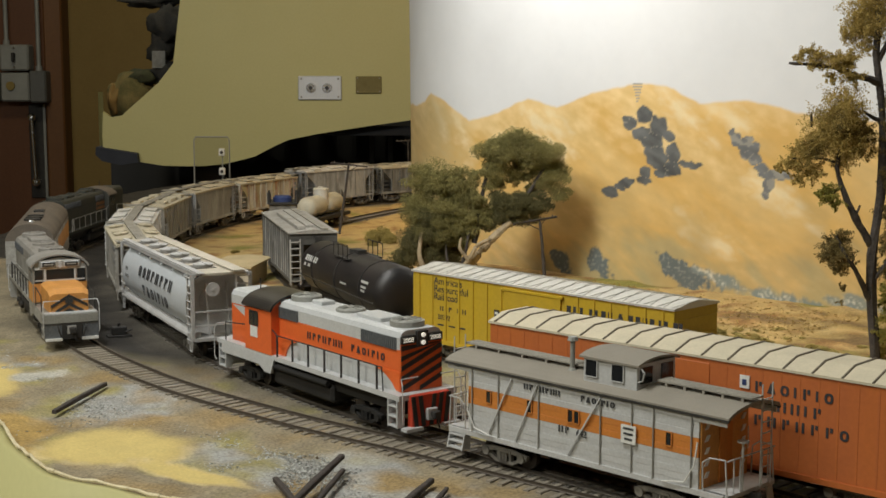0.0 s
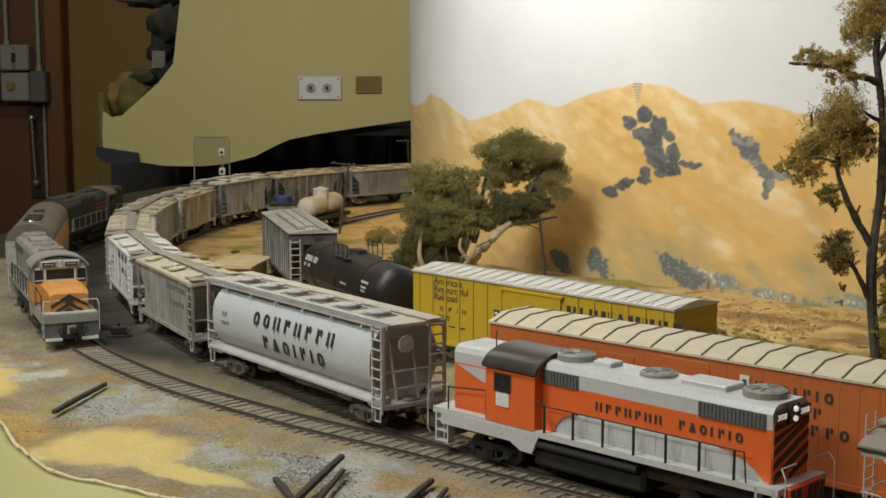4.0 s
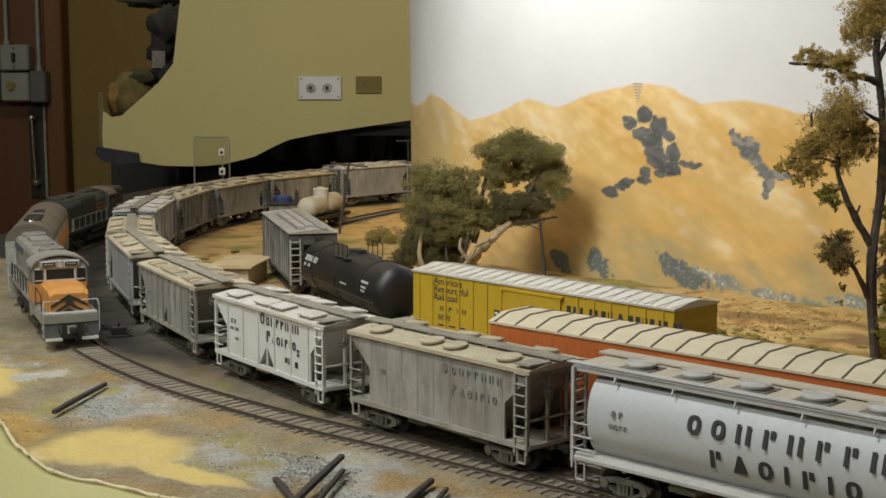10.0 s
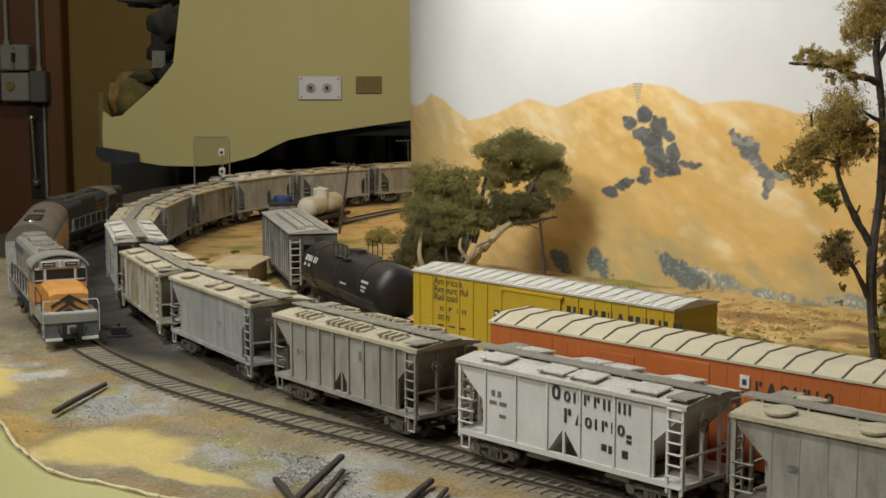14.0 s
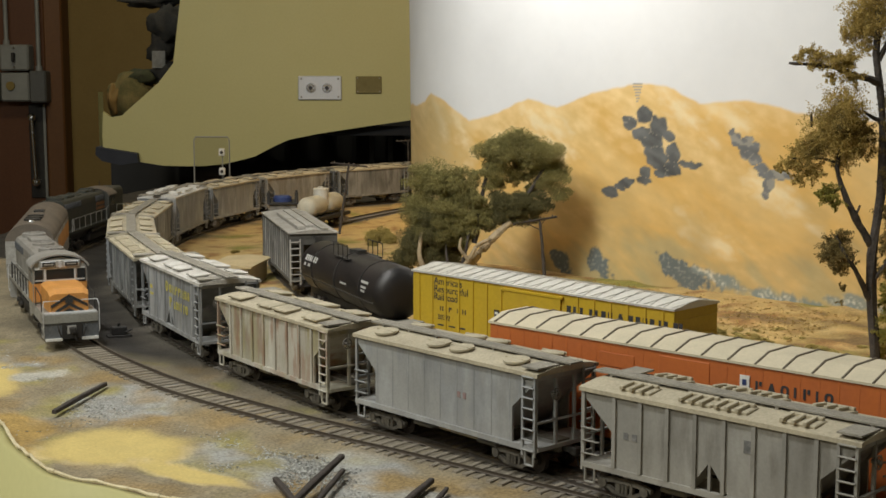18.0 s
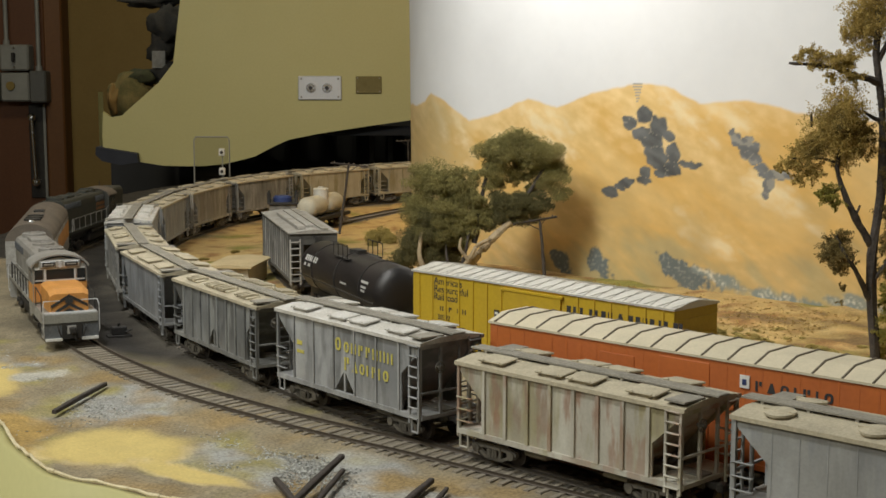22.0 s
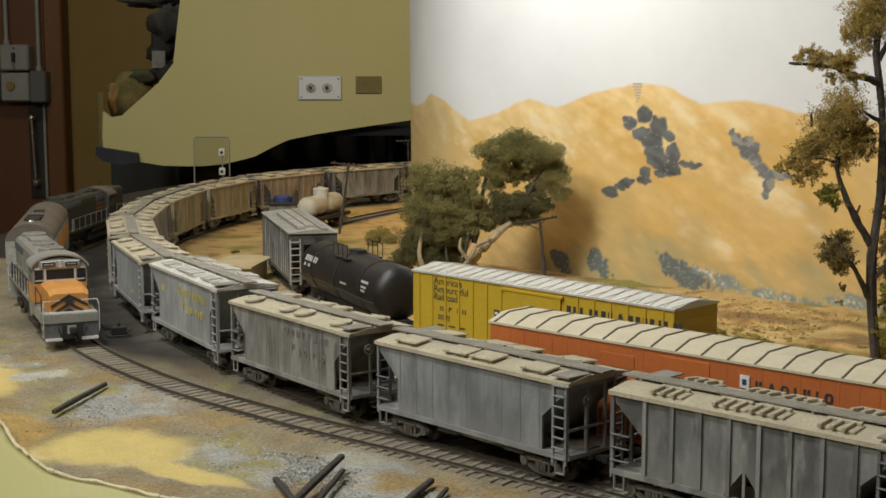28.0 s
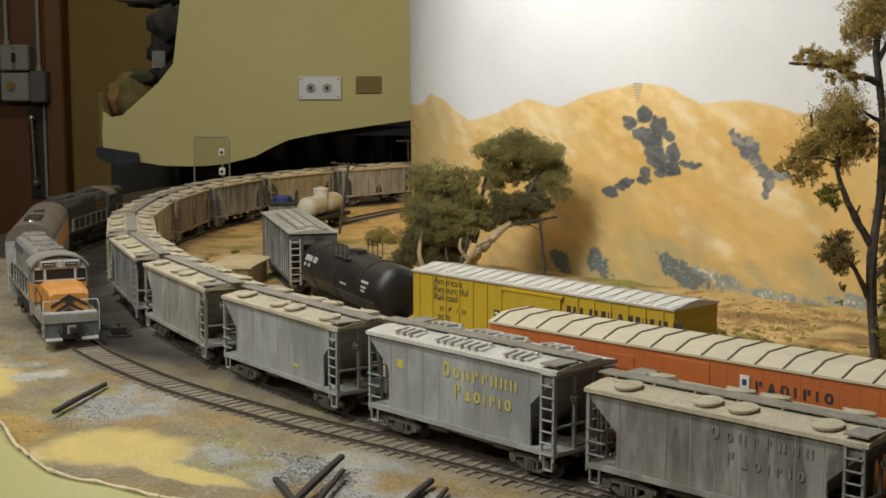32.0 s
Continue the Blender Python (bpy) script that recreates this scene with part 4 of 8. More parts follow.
def diesel(name, label, m, lower, band, top, cabm, roofm, cab=-1, length=0.1815, low_nose=False, lit=False, rail_mat=None, group=""):
    """A road switcher. cab: -1 puts the cab behind the middle, +1 before it."""
    d = thing(name, label, "locomotive", group, m)
    k, L = cab, length / 2
    rm = rail_mat or M_BLACK
    X = lambda a, b: (min(k * a, k * b), max(k * a, k * b))
    # frame
    bm = bmesh.new()
    prism(bm, [(-L + 0.003, 0.0168), (L - 0.003, 0.0168), (L - 0.003, 0.0192), (-L + 0.003, 0.0192)], -0.0160, 0.0160)
    part("walkway", bm, lower, d)
    bm = bmesh.new()
    for y in (-0.0162, 0.0150):
        prism(bm, [(k * (L - 0.008), 0.0180), (k * (L - 0.008), 0.0125), (k * 0.040, 0.0125), (k * 0.034, 0.0095), (k * 0.028, 0.0095), (k * 0.024, 0.0180)], y, y + 0.0012)
    part("side_skirt", bm, lower, d)
    bm = bmesh.new()
    box(bm, -0.030, 0.026, -0.0135, 0.0135, 0.0040, 0.0125, 0.0015)
    for y in (-0.0145, 0.0145):
        rod(bm, (-0.028, y, 0.0135), (0.024, y, 0.0135), 0.0016, 8)
    gear_black = LOCO_BLACK if lit else M_BLACK
    part("fuel_tank", bm, gear_black, d)
    boxed("underframe", (-L + 0.012, L - 0.012, -0.0110, 0.0110, 0.0100, 0.0168), gear_black, d)
    for s in (-1, 1):
        bogie(d, s * 0.054, gear_black, "train_loco" if lit else "loco")
        # pilots with steps
        bm = bmesh.new()
        box(bm, min(s * (L - 0.0045), s * (L - 0.0010)), max(s * (L - 0.0045), s * (L - 0.0010)), -0.0105, 0.0105, 0.0040, 0.0190, 0.0004)
        part("pilot", bm, RED_STRIPE if (lit and s > 0) else lower, d)
        if lit and s > 0:
            for i in range(-2, 3):
                bm = bmesh.new()
                prism(bm, [(i * 0.0040 - 0.001, 0.0045), (i * 0.0040 + 0.0012, 0.0045), (i * 0.0040 + 0.0020 * (1 if i >= 0 else -1) + 0.0012, 0.0185), (i * 0.0040 + 0.0020 * (1 if i >= 0 else -1) - 0.001, 0.0185)], L - 0.0010, L - 0.0006, "x")
                part("stripe", bm, M_BLACK, d)
            for y in (-0.0105, 0.0105):
                boxed("foot_board", (L - 0.0030, L + 0.0016, y - 0.0046, y + 0.0046, 0.0034, 0.0048), SILVER, d, "pale foot board")
        for y in (-1, 1):
            bm = bmesh.new()
            for z, w in ((0.0045, 0.0020), (0.0090, 0.0017), (0.0135, 0.0014)):
                box(bm, min(s * (L - 0.0115), s * (L - 0.0045)), max(s * (L - 0.0115), s * (L - 0.0045)), y * 0.0145 - 0.0016, y * 0.0145 + 0.0016, z, z + 0.0007)
            for x in (L - 0.0118, L - 0.0048):
                box(bm, s * x - 0.0004, s * x + 0.0004, y * 0.0140 - 0.0020, y * 0.0140 + 0.0020, 0.0042, 0.0185)
            part("step", bm, lower, d)
        coupler(d, s * (L - 0.0005), s)
        bm = bmesh.new()
        box(bm, min(s * (L - 0.004), s * (L + 0.0006)), max(s * (L - 0.004), s * (L + 0.0006)), -0.0030, 0.0030, 0.0070, 0.0125, 0.0005)
        part("draft_gear", bm, lower, d)
    # long hood in three bands
    h0, h1 = -k * (L - 0.0085), k * 0.0270
    a, b = min(h0, h1), max(h0, h1)
    boxed("hood_base", (a, b, -0.0113, 0.0113, 0.0190, 0.0285), lower, d, bev=0.0002)
    boxed("hood_band", (a, b, -0.0115, 0.0115, 0.0285, 0.0385), lower if low_nose else band, d, bev=0.0002)
    if low_nose:
        for y in (-1, 1):
            u0, u1 = h1 + (h0 - h1) * 0.01, h1 + (h0 - h1) * 0.16
            boxed("side_panel", (min(u0, u1), max(u0, u1), min(y * 0.0112, y * 0.0119), max(y * 0.0112, y * 0.0119), 0.0225, 0.0380), band, d)
    bm = bmesh.new()
    prof = [(-0.0115, 0.0385), (-0.0115, 0.0440), (-0.0103, 0.0462), (-0.0080, 0.0472), (0.0080, 0.0472), (0.0103, 0.0462), (0.0115, 0.0440), (0.0115, 0.0385)]
    prism(bm, prof, a, b, "x")
    part("hood_roof", bm, top, d)
    for i in range(9):
        x = a + (b - a) * (i + 0.7) / 9.6
        boxed("hood_door", (x - 0.0046, x + 0.0046, -0.0115 if lit else -0.0120, -0.0113, 0.0196, 0.0282), lower, d, bev=0.0001)
    for x0, x1 in ((0.01, 0.18), (0.71, 0.975)) if lit else ((0.02, 0.22), (0.60, 0.74), (0.76, 0.98)):
        u0, u1 = (h1 + (h0 - h1) * x0, h1 + (h0 - h1) * x1)
        g0 = 0.0383 if lit else 0.0392
        for y in (-1, 1):
            bm = bmesh.new()
            box(bm, min(u0, u1), max(u0, u1), min(y * 0.0113, y * 0.0120), max(y * 0.0113, y * 0.0120), g0, 0.0438)
            n = int(abs(u1 - u0) / 0.0016)
            for j in range(n):
                x = min(u0, u1) + (j + 0.5) * abs(u1 - u0) / n
                box(bm, x - 0.0003, x + 0.0003, min(y * 0.0113, y * 0.0123), max(y * 0.0113, y * 0.0123), g0 + 0.0001, 0.0437)
            part("grille", bm, GRILLE, d)
    # roof fans and boxes
    for f, r, hgt in ((0.08 if lit else 0.13, 0.0078, 0.0026), (0.46, 0.0072, 0.0014), (0.90, 0.0080, 0.0026)):
        x = h1 + (h0 - h1) * f
        bm = bmesh.new()
        disc(bm, (x, 0, 0.0470), r, hgt, 28)
        disc(bm, (x, 0, 0.0470 + hgt), r * 0.93, 0.0005, 28, r * 0.86)
        disc(bm, (x, 0, 0.0470 + hgt + 0.0005), r * 0.25, 0.0004, 12)
        fan = part("roof_fan", bm, SILVER_DIRTY if lit else top, d)
        for j in range(10):
            q = j * math.tau / 10
            bm = bmesh.new()
            rod(bm, (x + r * 0.25 * math.cos(q), r * 0.25 * math.sin(q), 0.0478 + hgt), (x + r * 0.85 * math.cos(q), r * 0.85 * math.sin(q), 0.0476 + hgt), 0.0003, 4)
            part("grille_bar", bm, SILVER_DIRTY if lit else top, fan)
    for f, w, y in ((0.23, 0.0045, 0.004), (0.69, 0.0100, 0.0062)):
        x = h1 + (h0 - h1) * f
        boxed("roof_box", (x - w, x + w, -y, y, 0.0468, 0.0492), top, d, bev=0.0004)
    # hood end with number board and lamps
    e = h0
    s = 1 if e > 0 else -1
    if lit:
        boxed("hood_end", (min(e, e + s * 0.0004), max(e, e + s * 0.0004), -0.0113, 0.0113, 0.0190, 0.0415), band, d)
        for i in range(6):
            z = 0.0150 + i * 0.0046
            bm = bmesh.new()
            lim = lambda v: min(max(v, 0.0192), 0.0404)
            a0, a1 = (-0.0112, 0.0112) if i else (-0.0010, 0.0112)
            prism(bm, [(a0, lim(z if i else 0.0192)), (a1, lim(z + 0.0090)), (a1, lim(z + 0.0113)), (a0, lim(z + 0.0023 if i else 0.0212))], e + s * 0.0004, e + s * 0.0007, "x")
            part("stripe", bm, M_BLACK, d)
        bm = bmesh.new()
        box(bm, e, e + s * 0.0016, -0.0030, 0.0030, 0.0395, 0.0465)
        part("headlight_housing", bm, M_BLACK, d)
        for z in (0.0412, 0.0447):
            bm = bmesh.new()
            rod(bm, (e + s * 0.0012, 0, z), (e + s * 0.0024, 0, z), 0.0010, 14)
            part("headlight", bm, LIT, d, "lit headlight")
        for y in (-0.0075, 0.0075):
            nb = boxed("number_board", (e, e + s * 0.0012, y - 0.0038, y + 0.0038, 0.0412, 0.0448), M_BLACK, d)
            words("2008", 0.0030, BOARD_LIT, nb, 0, 0, 0, "digits", m=Matrix.Translation((e + s * 0.0014, y - s * 0.0033, 0.0419)) @ Matrix.Rotation(math.pi / 2 * s, 4, "Z") @ Matrix.Rotation(math.pi / 2, 4, "X"))
    if lit:
        for y in (-1, 1):
            bm = bmesh.new()
            prism(bm, [(h1, 0.0286), (h1 - k * 0.0190, 0.0286), (h1 - k * 0.0120, 0.0262), (h1 - k * 0.0085, 0.0225), (h1 - k * 0.0070, 0.0191), (h1, 0.0191)], min(y * 0.0112, y * 0.0123), max(y * 0.0112, y * 0.0123))
            part("side_flash", bm, band, d)
            bm = bmesh.new()
            prism(bm, [(h0, 0.0286), (h0 + k * 0.0220, 0.0286), (h0 + k * 0.0130, 0.0268), (h0 + k * 0.0070, 0.0236), (h0 + k * 0.0030, 0.0200), (h0, 0.0196)], min(y * 0.0112, y * 0.0118), max(y * 0.0112, y * 0.0118))
            part("side_flash", bm, band, d)
    # cab
    c0, c1 = (k * 0.0265, k * 0.0535) if lit else (k * 0.0275, k * 0.0490)
    bm = bmesh.new()
    prism(bm, [(-0.0163, 0.0190), (-0.0163, 0.0405), (-0.0140, 0.0455), (0, 0.0480), (0.0140, 0.0455), (0.0163, 0.0405), (0.0163, 0.0190)], min(c0, c1), max(c0, c1), "x")
    part("cab", bm, cabm, d)
    bm = bmesh.new()
    arc = [(0.0178 * math.sin(q), 0.0412 + 0.0085 * math.cos(q)) for q in np.linspace(-1.45, 1.45, 25)]
    prism(bm, arc + [(p[0] * 0.95, p[1] - 0.0009) for p in arc[::-1]], min(c0, c1) - 0.0012, max(c0, c1) + 0.0012, "x")
    part("cab_roof", bm, roofm, d)
    for y in (-1, 1):
        for x in (0.0415, 0.0462) if lit else (0.0350, 0.0415):
            g = 0.0019 if lit else 0.0026
            w = boxed("cab_window", (k * x - g, k * x + g, min(y * 0.0160, y * 0.0166), max(y * 0.0160, y * 0.0166), 0.0325, 0.0395), GLASSY, d)
            bm = bmesh.new()
            pipe(bm, [(k * x + a * (g + 0.0002), y * 0.0166, z) for a, z in ((-1, 0.0323), (1, 0.0323), (1, 0.0397), (-1, 0.0397), (-1, 0.0323))], 0.0002, 4)
            part("window_frame", bm, M_BLACK if lit else top, w)
    if lit:
        boxed("paper_sign", (k * 0.0438 - 0.0036, k * 0.0438 + 0.0036, -0.0167, -0.0163, 0.0262, 0.0318), WHITE_INK, d)
    # short hood
    n0, n1 = c1, k * (L - (0.0115 if lit else 0.0075))
    zt = 0.0330 if low_nose else 0.0465
    if low_nose:
        bm = bmesh.new()
        loft(bm, [[(n0, y * 0.0120, z) for y, z in ((-1, 0.0190), (1, 0.0190), (1, 0.0318), (0.75, 0.0334), (-0.75, 0.0334), (-1, 0.0318))], [(k * (L - 0.012), y * 0.0118, z) for y, z in ((-1, 0.0190), (1, 0.0190), (1, 0.0312), (0.75, 0.0328), (-0.75, 0.0328), (-1, 0.0312))], [(n1, y * 0.0112, z) for y, z in ((-1, 0.0190), (1, 0.0190), (1, 0.0288), (0.75, 0.0302), (-0.75, 0.0302), (-1, 0.0288))]])
        part("nose", bm, band, d)
        f = n1 + k * 0.0003
        for z, w, drop in ((0.0298, 0.0108, 0.0062), (0.0250, 0.0082, 0.0047), (0.0214, 0.0042, 0.0022)):
            bm = bmesh.new()
            for y in (-1, 1):
                prism(bm, [(0, z), (0, z - 0.0020), (y * w, z - drop - 0.0018), (y * w, z - drop)], f - 0.0001, f + 0.0003, "x")
            part("chevron", bm, M_BLACK, d)
        boxed("emblem", (min(f, f + k * 0.0006), max(f, f + k * 0.0006), -0.0022, 0.0022, 0.0246, 0.0276), M_BLACK, d, "dark square emblem")
        for y in (-1, 1):
            boxed("cab_panel", (min(c0, c1) + 0.002, max(c0, c1) - 0.002, min(y * 0.0162, y * 0.0167), max(y * 0.0162, y * 0.0167), 0.0205, 0.0312), band, d)
            boxed("front_panel", (min(c1, c1 + k * 0.0004), max(c1, c1 + k * 0.0004), min(y * 0.0105, y * 0.0160), max(y * 0.0105, y * 0.0160), 0.0205, 0.0322), band, d)
        for z0, z1 in ((0.0334, 0.0342), (0.0405, 0.0413)):
            boxed("window_frame", (min(k * 0.0490, k * 0.0499), max(k * 0.0490, k * 0.0499), -0.0150, 0.0150, z0, z1), SILVER, d)
        # windscreen and number boards
        w = k * 0.0491
        boxed("windscreen", (min(w, w + k * 0.0005), max(w, w + k * 0.0005), -0.0085, 0.0085, 0.0342, 0.0405), GLASSY, d)
        for y in (-0.0128, 0.0128):
            boxed("side_windscreen", (min(w, w + k * 0.0005), max(w, w + k * 0.0005), y - 0.0024, y + 0.0024, 0.0322, 0.0405), GLASSY, d)
        for y in (-0.0090, 0.0090):
            boxed("window_post", (min(w, w + k * 0.0009), max(w, w + k * 0.0009), y - 0.0006, y + 0.0006, 0.0320, 0.0412), SILVER, d)
        boxed("deck_plate", (min(n1, k * (L - 0.001)), max(n1, k * (L - 0.001)), -0.0150, 0.0150, 0.0190, 0.0196), SILVER, d)
        boxed("pilot_plate", (min(k * (L - 0.001), k * (L + 0.0002)), max(k * (L - 0.001), k * (L + 0.0002)), -0.0155, 0.0155, 0.0140, 0.0188), SILVER_DIRTY, d)
        for y in (-0.0105, 0.0105):
            boxed("foot_board", (min(k * (L - 0.001), k * (L + 0.0012)), max(k * (L - 0.001), k * (L + 0.0012)), y - 0.0048, y + 0.0048, 0.0035, 0.0050), WHITE_INK, d)
            boxed("pilot_face", (min(k * (L - 0.0014), k * (L - 0.0004)), max(k * (L - 0.0014), k * (L - 0.0004)), y - 0.0052, y + 0.0052, 0.0040, 0.0140), GRILLE, d)
        # proud black panel in place of the shaded recess round the coupler
        boxed("coupler_pocket", (min(k * (L - 0.0004), k * (L + 0.0004)), max(k * (L - 0.0004), k * (L + 0.0004)), -0.0058, 0.0058, 0.0042, 0.0138), M_BLACK, d)
        for y in (-0.0078, 0.0078):
            bm = bmesh.new()
            pipe(bm, [(k * L, y, 0.0125), (k * (L + 0.0016), y, 0.0105), (k * (L + 0.0014), y * 0.8, 0.0055)], 0.0005, 6)
            part("air_hose", bm, M_BLACK, d)
        boxed("brow", (min(w, w + k * 0.0012), max(w, w + k * 0.0012), -0.0125, 0.0125, 0.0410, 0.0462), lower, d, bev=0.0005)
        for y in (-0.0068, 0.0068):
            boxed("board_rim", (min(w, w + k * 0.0015), max(w, w + k * 0.0015), y - 0.0046, y + 0.0046, 0.0419, 0.0455), SILVER, d, bev=0.0004)
            boxed("number_board", (min(w, w + k * 0.0019), max(w, w + k * 0.0019), y - 0.0039, y + 0.0039, 0.0424, 0.0450), M_BLACK, d)
            boxed("print_bar", (min(w, w + k * 0.0021), max(w, w + k * 0.0021), y - 0.0028, y + 0.0028, 0.0433, 0.0441), OLD_GREY, d)
        bm = bmesh.new()
        for z in (0.0425, 0.0447):
            rod(bm, (w, 0, z), (w + k * 0.0020, 0, z), 0.0011, 12)
        part("headlight", bm, SILVER, d)
    else:
        boxed("short_hood", (min(n0, n1), max(n0, n1), -0.0115, 0.0115, 0.0190, 0.0395), band, d, bev=0.0003)
        bm = bmesh.new()
        prism(bm, [(p[0], p[1] - 0.0003) for p in prof], min(n0, n1), max(n0, n1), "x")
        part("short_hood_roof", bm, top, d)
        if lit:
            bm = bmesh.new()
            prism(bm, [(k * 0.0545, 0.0385), (n1 - k * 0.002, 0.0385), (k * 0.061, 0.0335), (k * 0.0545, 0.0320)], -0.0118, -0.0115)
            part("swoosh", bm, top, d)
    # handrails, one stanchion each
    xs = [h1 + (h0 - h1) * (i + 0.35) / 7.2 for i in range(7)]
    for y in (-0.0156, 0.0156):
        for x in xs:
            bm = bmesh.new()
            rod(bm, (x, y, 0.0190), (x, y, 0.0300), 0.00055 if lit else 0.00042, 6)
            part("stanchion", bm, rm, d)
        bm = bmesh.new()
        pipe(bm, [(xs[0] + k * 0.010, y, 0.0345), (xs[0], y, 0.0300), (xs[-1], y, 0.0300), (xs[-1] - k * 0.004, y, 0.0300), (xs[-1] - k * 0.005, y, 0.0190)], 0.00032, 5)
        part("handrail", bm, rm, d)
        bm = bmesh.new()
        pipe(bm, [(k * 0.054, y * 1.0, 0.0190), (k * 0.054, y, 0.0310), (k * (L - 0.012), y, 0.0290), (k * (L - 0.012), y, 0.0190)], 0.00035, 5)
        part("handrail", bm, rm, d)
        for s in (-1, 1):
            bm = bmesh.new()
            pipe(bm, [(s * (L - 0.001), y, 0.0070), (s * L, y * 1.04, 0.0090), (s * L, y * 1.04, 0.0240), (s * (L - 0.002), y, 0.0270), (s * (L - 0.002), y * 0.4, 0.0270)], 0.00028, 5)
            part("grab_rail", bm, SILVER, d)
    bm = bmesh.new()
    x = k * 0.024
    box(bm, x - 0.002, x + 0.002, -0.0020, 0.0020, 0.0475, 0.0500, 0.0004)
    part("horn", bm, M_BLACK, d)
    if not low_nose:
        bm = bmesh.new()
        rod(bm, (k * 0.060, -0.003, 0.046), (k * 0.060, -0.003, 0.0535), 0.0003, 5)
        part("aerial", bm, M_BLACK, d)
    return d


def caboose():
    c = thing("caboose", "silver wooden caboose with an orange band, braces and a roof cupola", "caboose", "cars of the moving train")
    z0, e = 0.0120, 0.0410
    boxed("floor_frame", (-0.0690, 0.0690, -0.0145, 0.0145, 0.0098, 0.0120), M_BLACK, c)
    boxed("cabin", (-0.0575, 0.0575, -0.0148, 0.0148, z0, e), CAB_SILVER, c)
    for i in range(12):
        za = z0 + i * (e - z0) / 12
        m = CAB_ORANGE if 5 <= i <= 7 else CAB_SILVER
        for y in (-1, 1):
            bm = bmesh.new()
            box(bm, -0.0580, 0.0580, min(y * 0.0146, y * (0.0156 + 0.00008 * (i % 3))), max(y * 0.0146, y * (0.0156 + 0.00008 * (i % 3))), za + 0.00002, za + (e - z0) / 12 - 0.00002, 0.00006)
            part("plank", bm, m, c)
    for y in (-1, 1):
        for x, w in ((-0.0460, 0.0013), (-0.0235, 0.0013), (-0.0020, 0.0013), (0.0012, 0.0013), (0.0450, 0.0013)):
            wd = boxed("window", (x - w, x + w, min(y * 0.0150, y * 0.0160), max(y * 0.0150, y * 0.0160), 0.0262, 0.0312), GLASSY, c)
            bm = bmesh.new()
            pipe(bm, [(x - w, y * 0.0161, 0.0261), (x + w, y * 0.0161, 0.0261), (x + w, y * 0.0161, 0.0313), (x - w, y * 0.0161, 0.0313), (x - w, y * 0.0161, 0.0261)], 0.00025, 4)
            part("window_frame", bm, CAB_ORANGE, wd)
        for xa, xb in ((-0.0460, -0.0330), (-0.0310, -0.0190), (-0.0030, 0.0130)):
            bm = bmesh.new()
            rod(bm, Vector((xa, y * 0.0164, 0.0130)), Vector((xb, y * 0.0164, 0.0385)), 0.0004, 4)
            part("brace", bm, CAB_SILVER, c)
        for x in (-0.0555, -0.0405, -0.0185, 0.0130, 0.0280, 0.0380, 0.0550):
            bm = bmesh.new()
            rod(bm, (x, y * 0.0162, 0.0122), (x, y * 0.0162, e - 0.001), 0.0003, 5)
            part("tie_rod", bm, SILVER_DIRTY, c)
        bm = bmesh.new()
        for s in (-1, 1):
            pipe(bm, [(s * 0.0578, y * 0.0162, 0.0300), (s * 0.0572, y * 0.0172, 0.0215), (s * 0.0530, y * 0.0172, 0.0145), (s * 0.0430, y * 0.0172, 0.0128)], 0.0003, 6)
        part("grab_rail", bm, WHITE_INK, c)
        boxed("side_sill", (-0.0690, 0.0690, min(y * 0.0140, y * 0.0163), max(y * 0.0140, y * 0.0163), 0.0104, 0.0124), CAB_SILVER, c)
    pl = boxed("placard", (0.0235, 0.0305, -0.0168, -0.0164, 0.0235, 0.0305), WHITE_INK, c)
    for z, w in ((0.0292, 0.0024), (0.0272, 0.0022), (0.0252, 0.0018)):
        boxed("print_bar", (0.0270 - w, 0.0270 + w, -0.01695, -0.0168, z - 0.0004, z + 0.0004), INK, pl)
    letters("nttntnn", 0.0023, 0.0021, 0.0028, INK, c, -0.0265, -0.0160, 0.0355)
    letters("tvoitio", 0.0023, 0.0021, 0.0028, INK, c, 0.0030, -0.0160, 0.0355)
    letters("nt", 0.0026, 0.0022, 0.0032, INK, c, -0.0080, -0.0160, 0.0215)
    words("642", 0.0036, INK, c, 0.0010, -0.0161, 0.0215, "digits")
    # roof
    bm = bmesh.new()
    arc = [(0.0166 * math.sin(q) / math.sin(1.0), e - 0.0040 + 0.0074 * math.cos(q)) for q in np.linspace(-1.0, 1.0, 11)]
    prism(bm, arc + [(p[0], p[1] - 0.0013) for p in arc[::-1]], -0.0710, 0.0710, "x")
    part("roof", bm, CAB_ROOF, c)
    for y in (-1, 1):
        boxed("fascia_board", (-0.0700, 0.0700, min(y * 0.0156, y * 0.0159), max(y * 0.0156, y * 0.0159), e - 0.0035, e - 0.0012), CAB_SILVER, c)
        boxed("roof_edge", (-0.0711, 0.0711, min(y * 0.0160, y * 0.0168), max(y * 0.0160, y * 0.0168), e - 0.0016, e - 0.0007), M_BLACK, c)
    for xa, xb in ((-0.0720, -0.0060), (0.0300, 0.0720)):
        bm = bmesh.new()
        for y in (-0.0026, 0.0, 0.0026):
            box(bm, xa, xb, y - 0.0011, y + 0.0011, e + 0.0048, e + 0.0054)
        for i in range(5):
            x = xa + (xb - xa) * (i + 0.5) / 5
            box(bm, x - 0.0005, x + 0.0005, -0.0036, 0.0036, e + 0.0030, e + 0.0049)
        part("roof_walk", bm, M_WALK, c)
    # cupola
    cu = boxed("cupola", (0.0010, 0.0270, -0.0120, 0.0120, e, 0.0526), CAB_SILVER, c, bev=0.0002)
    bm = bmesh.new()
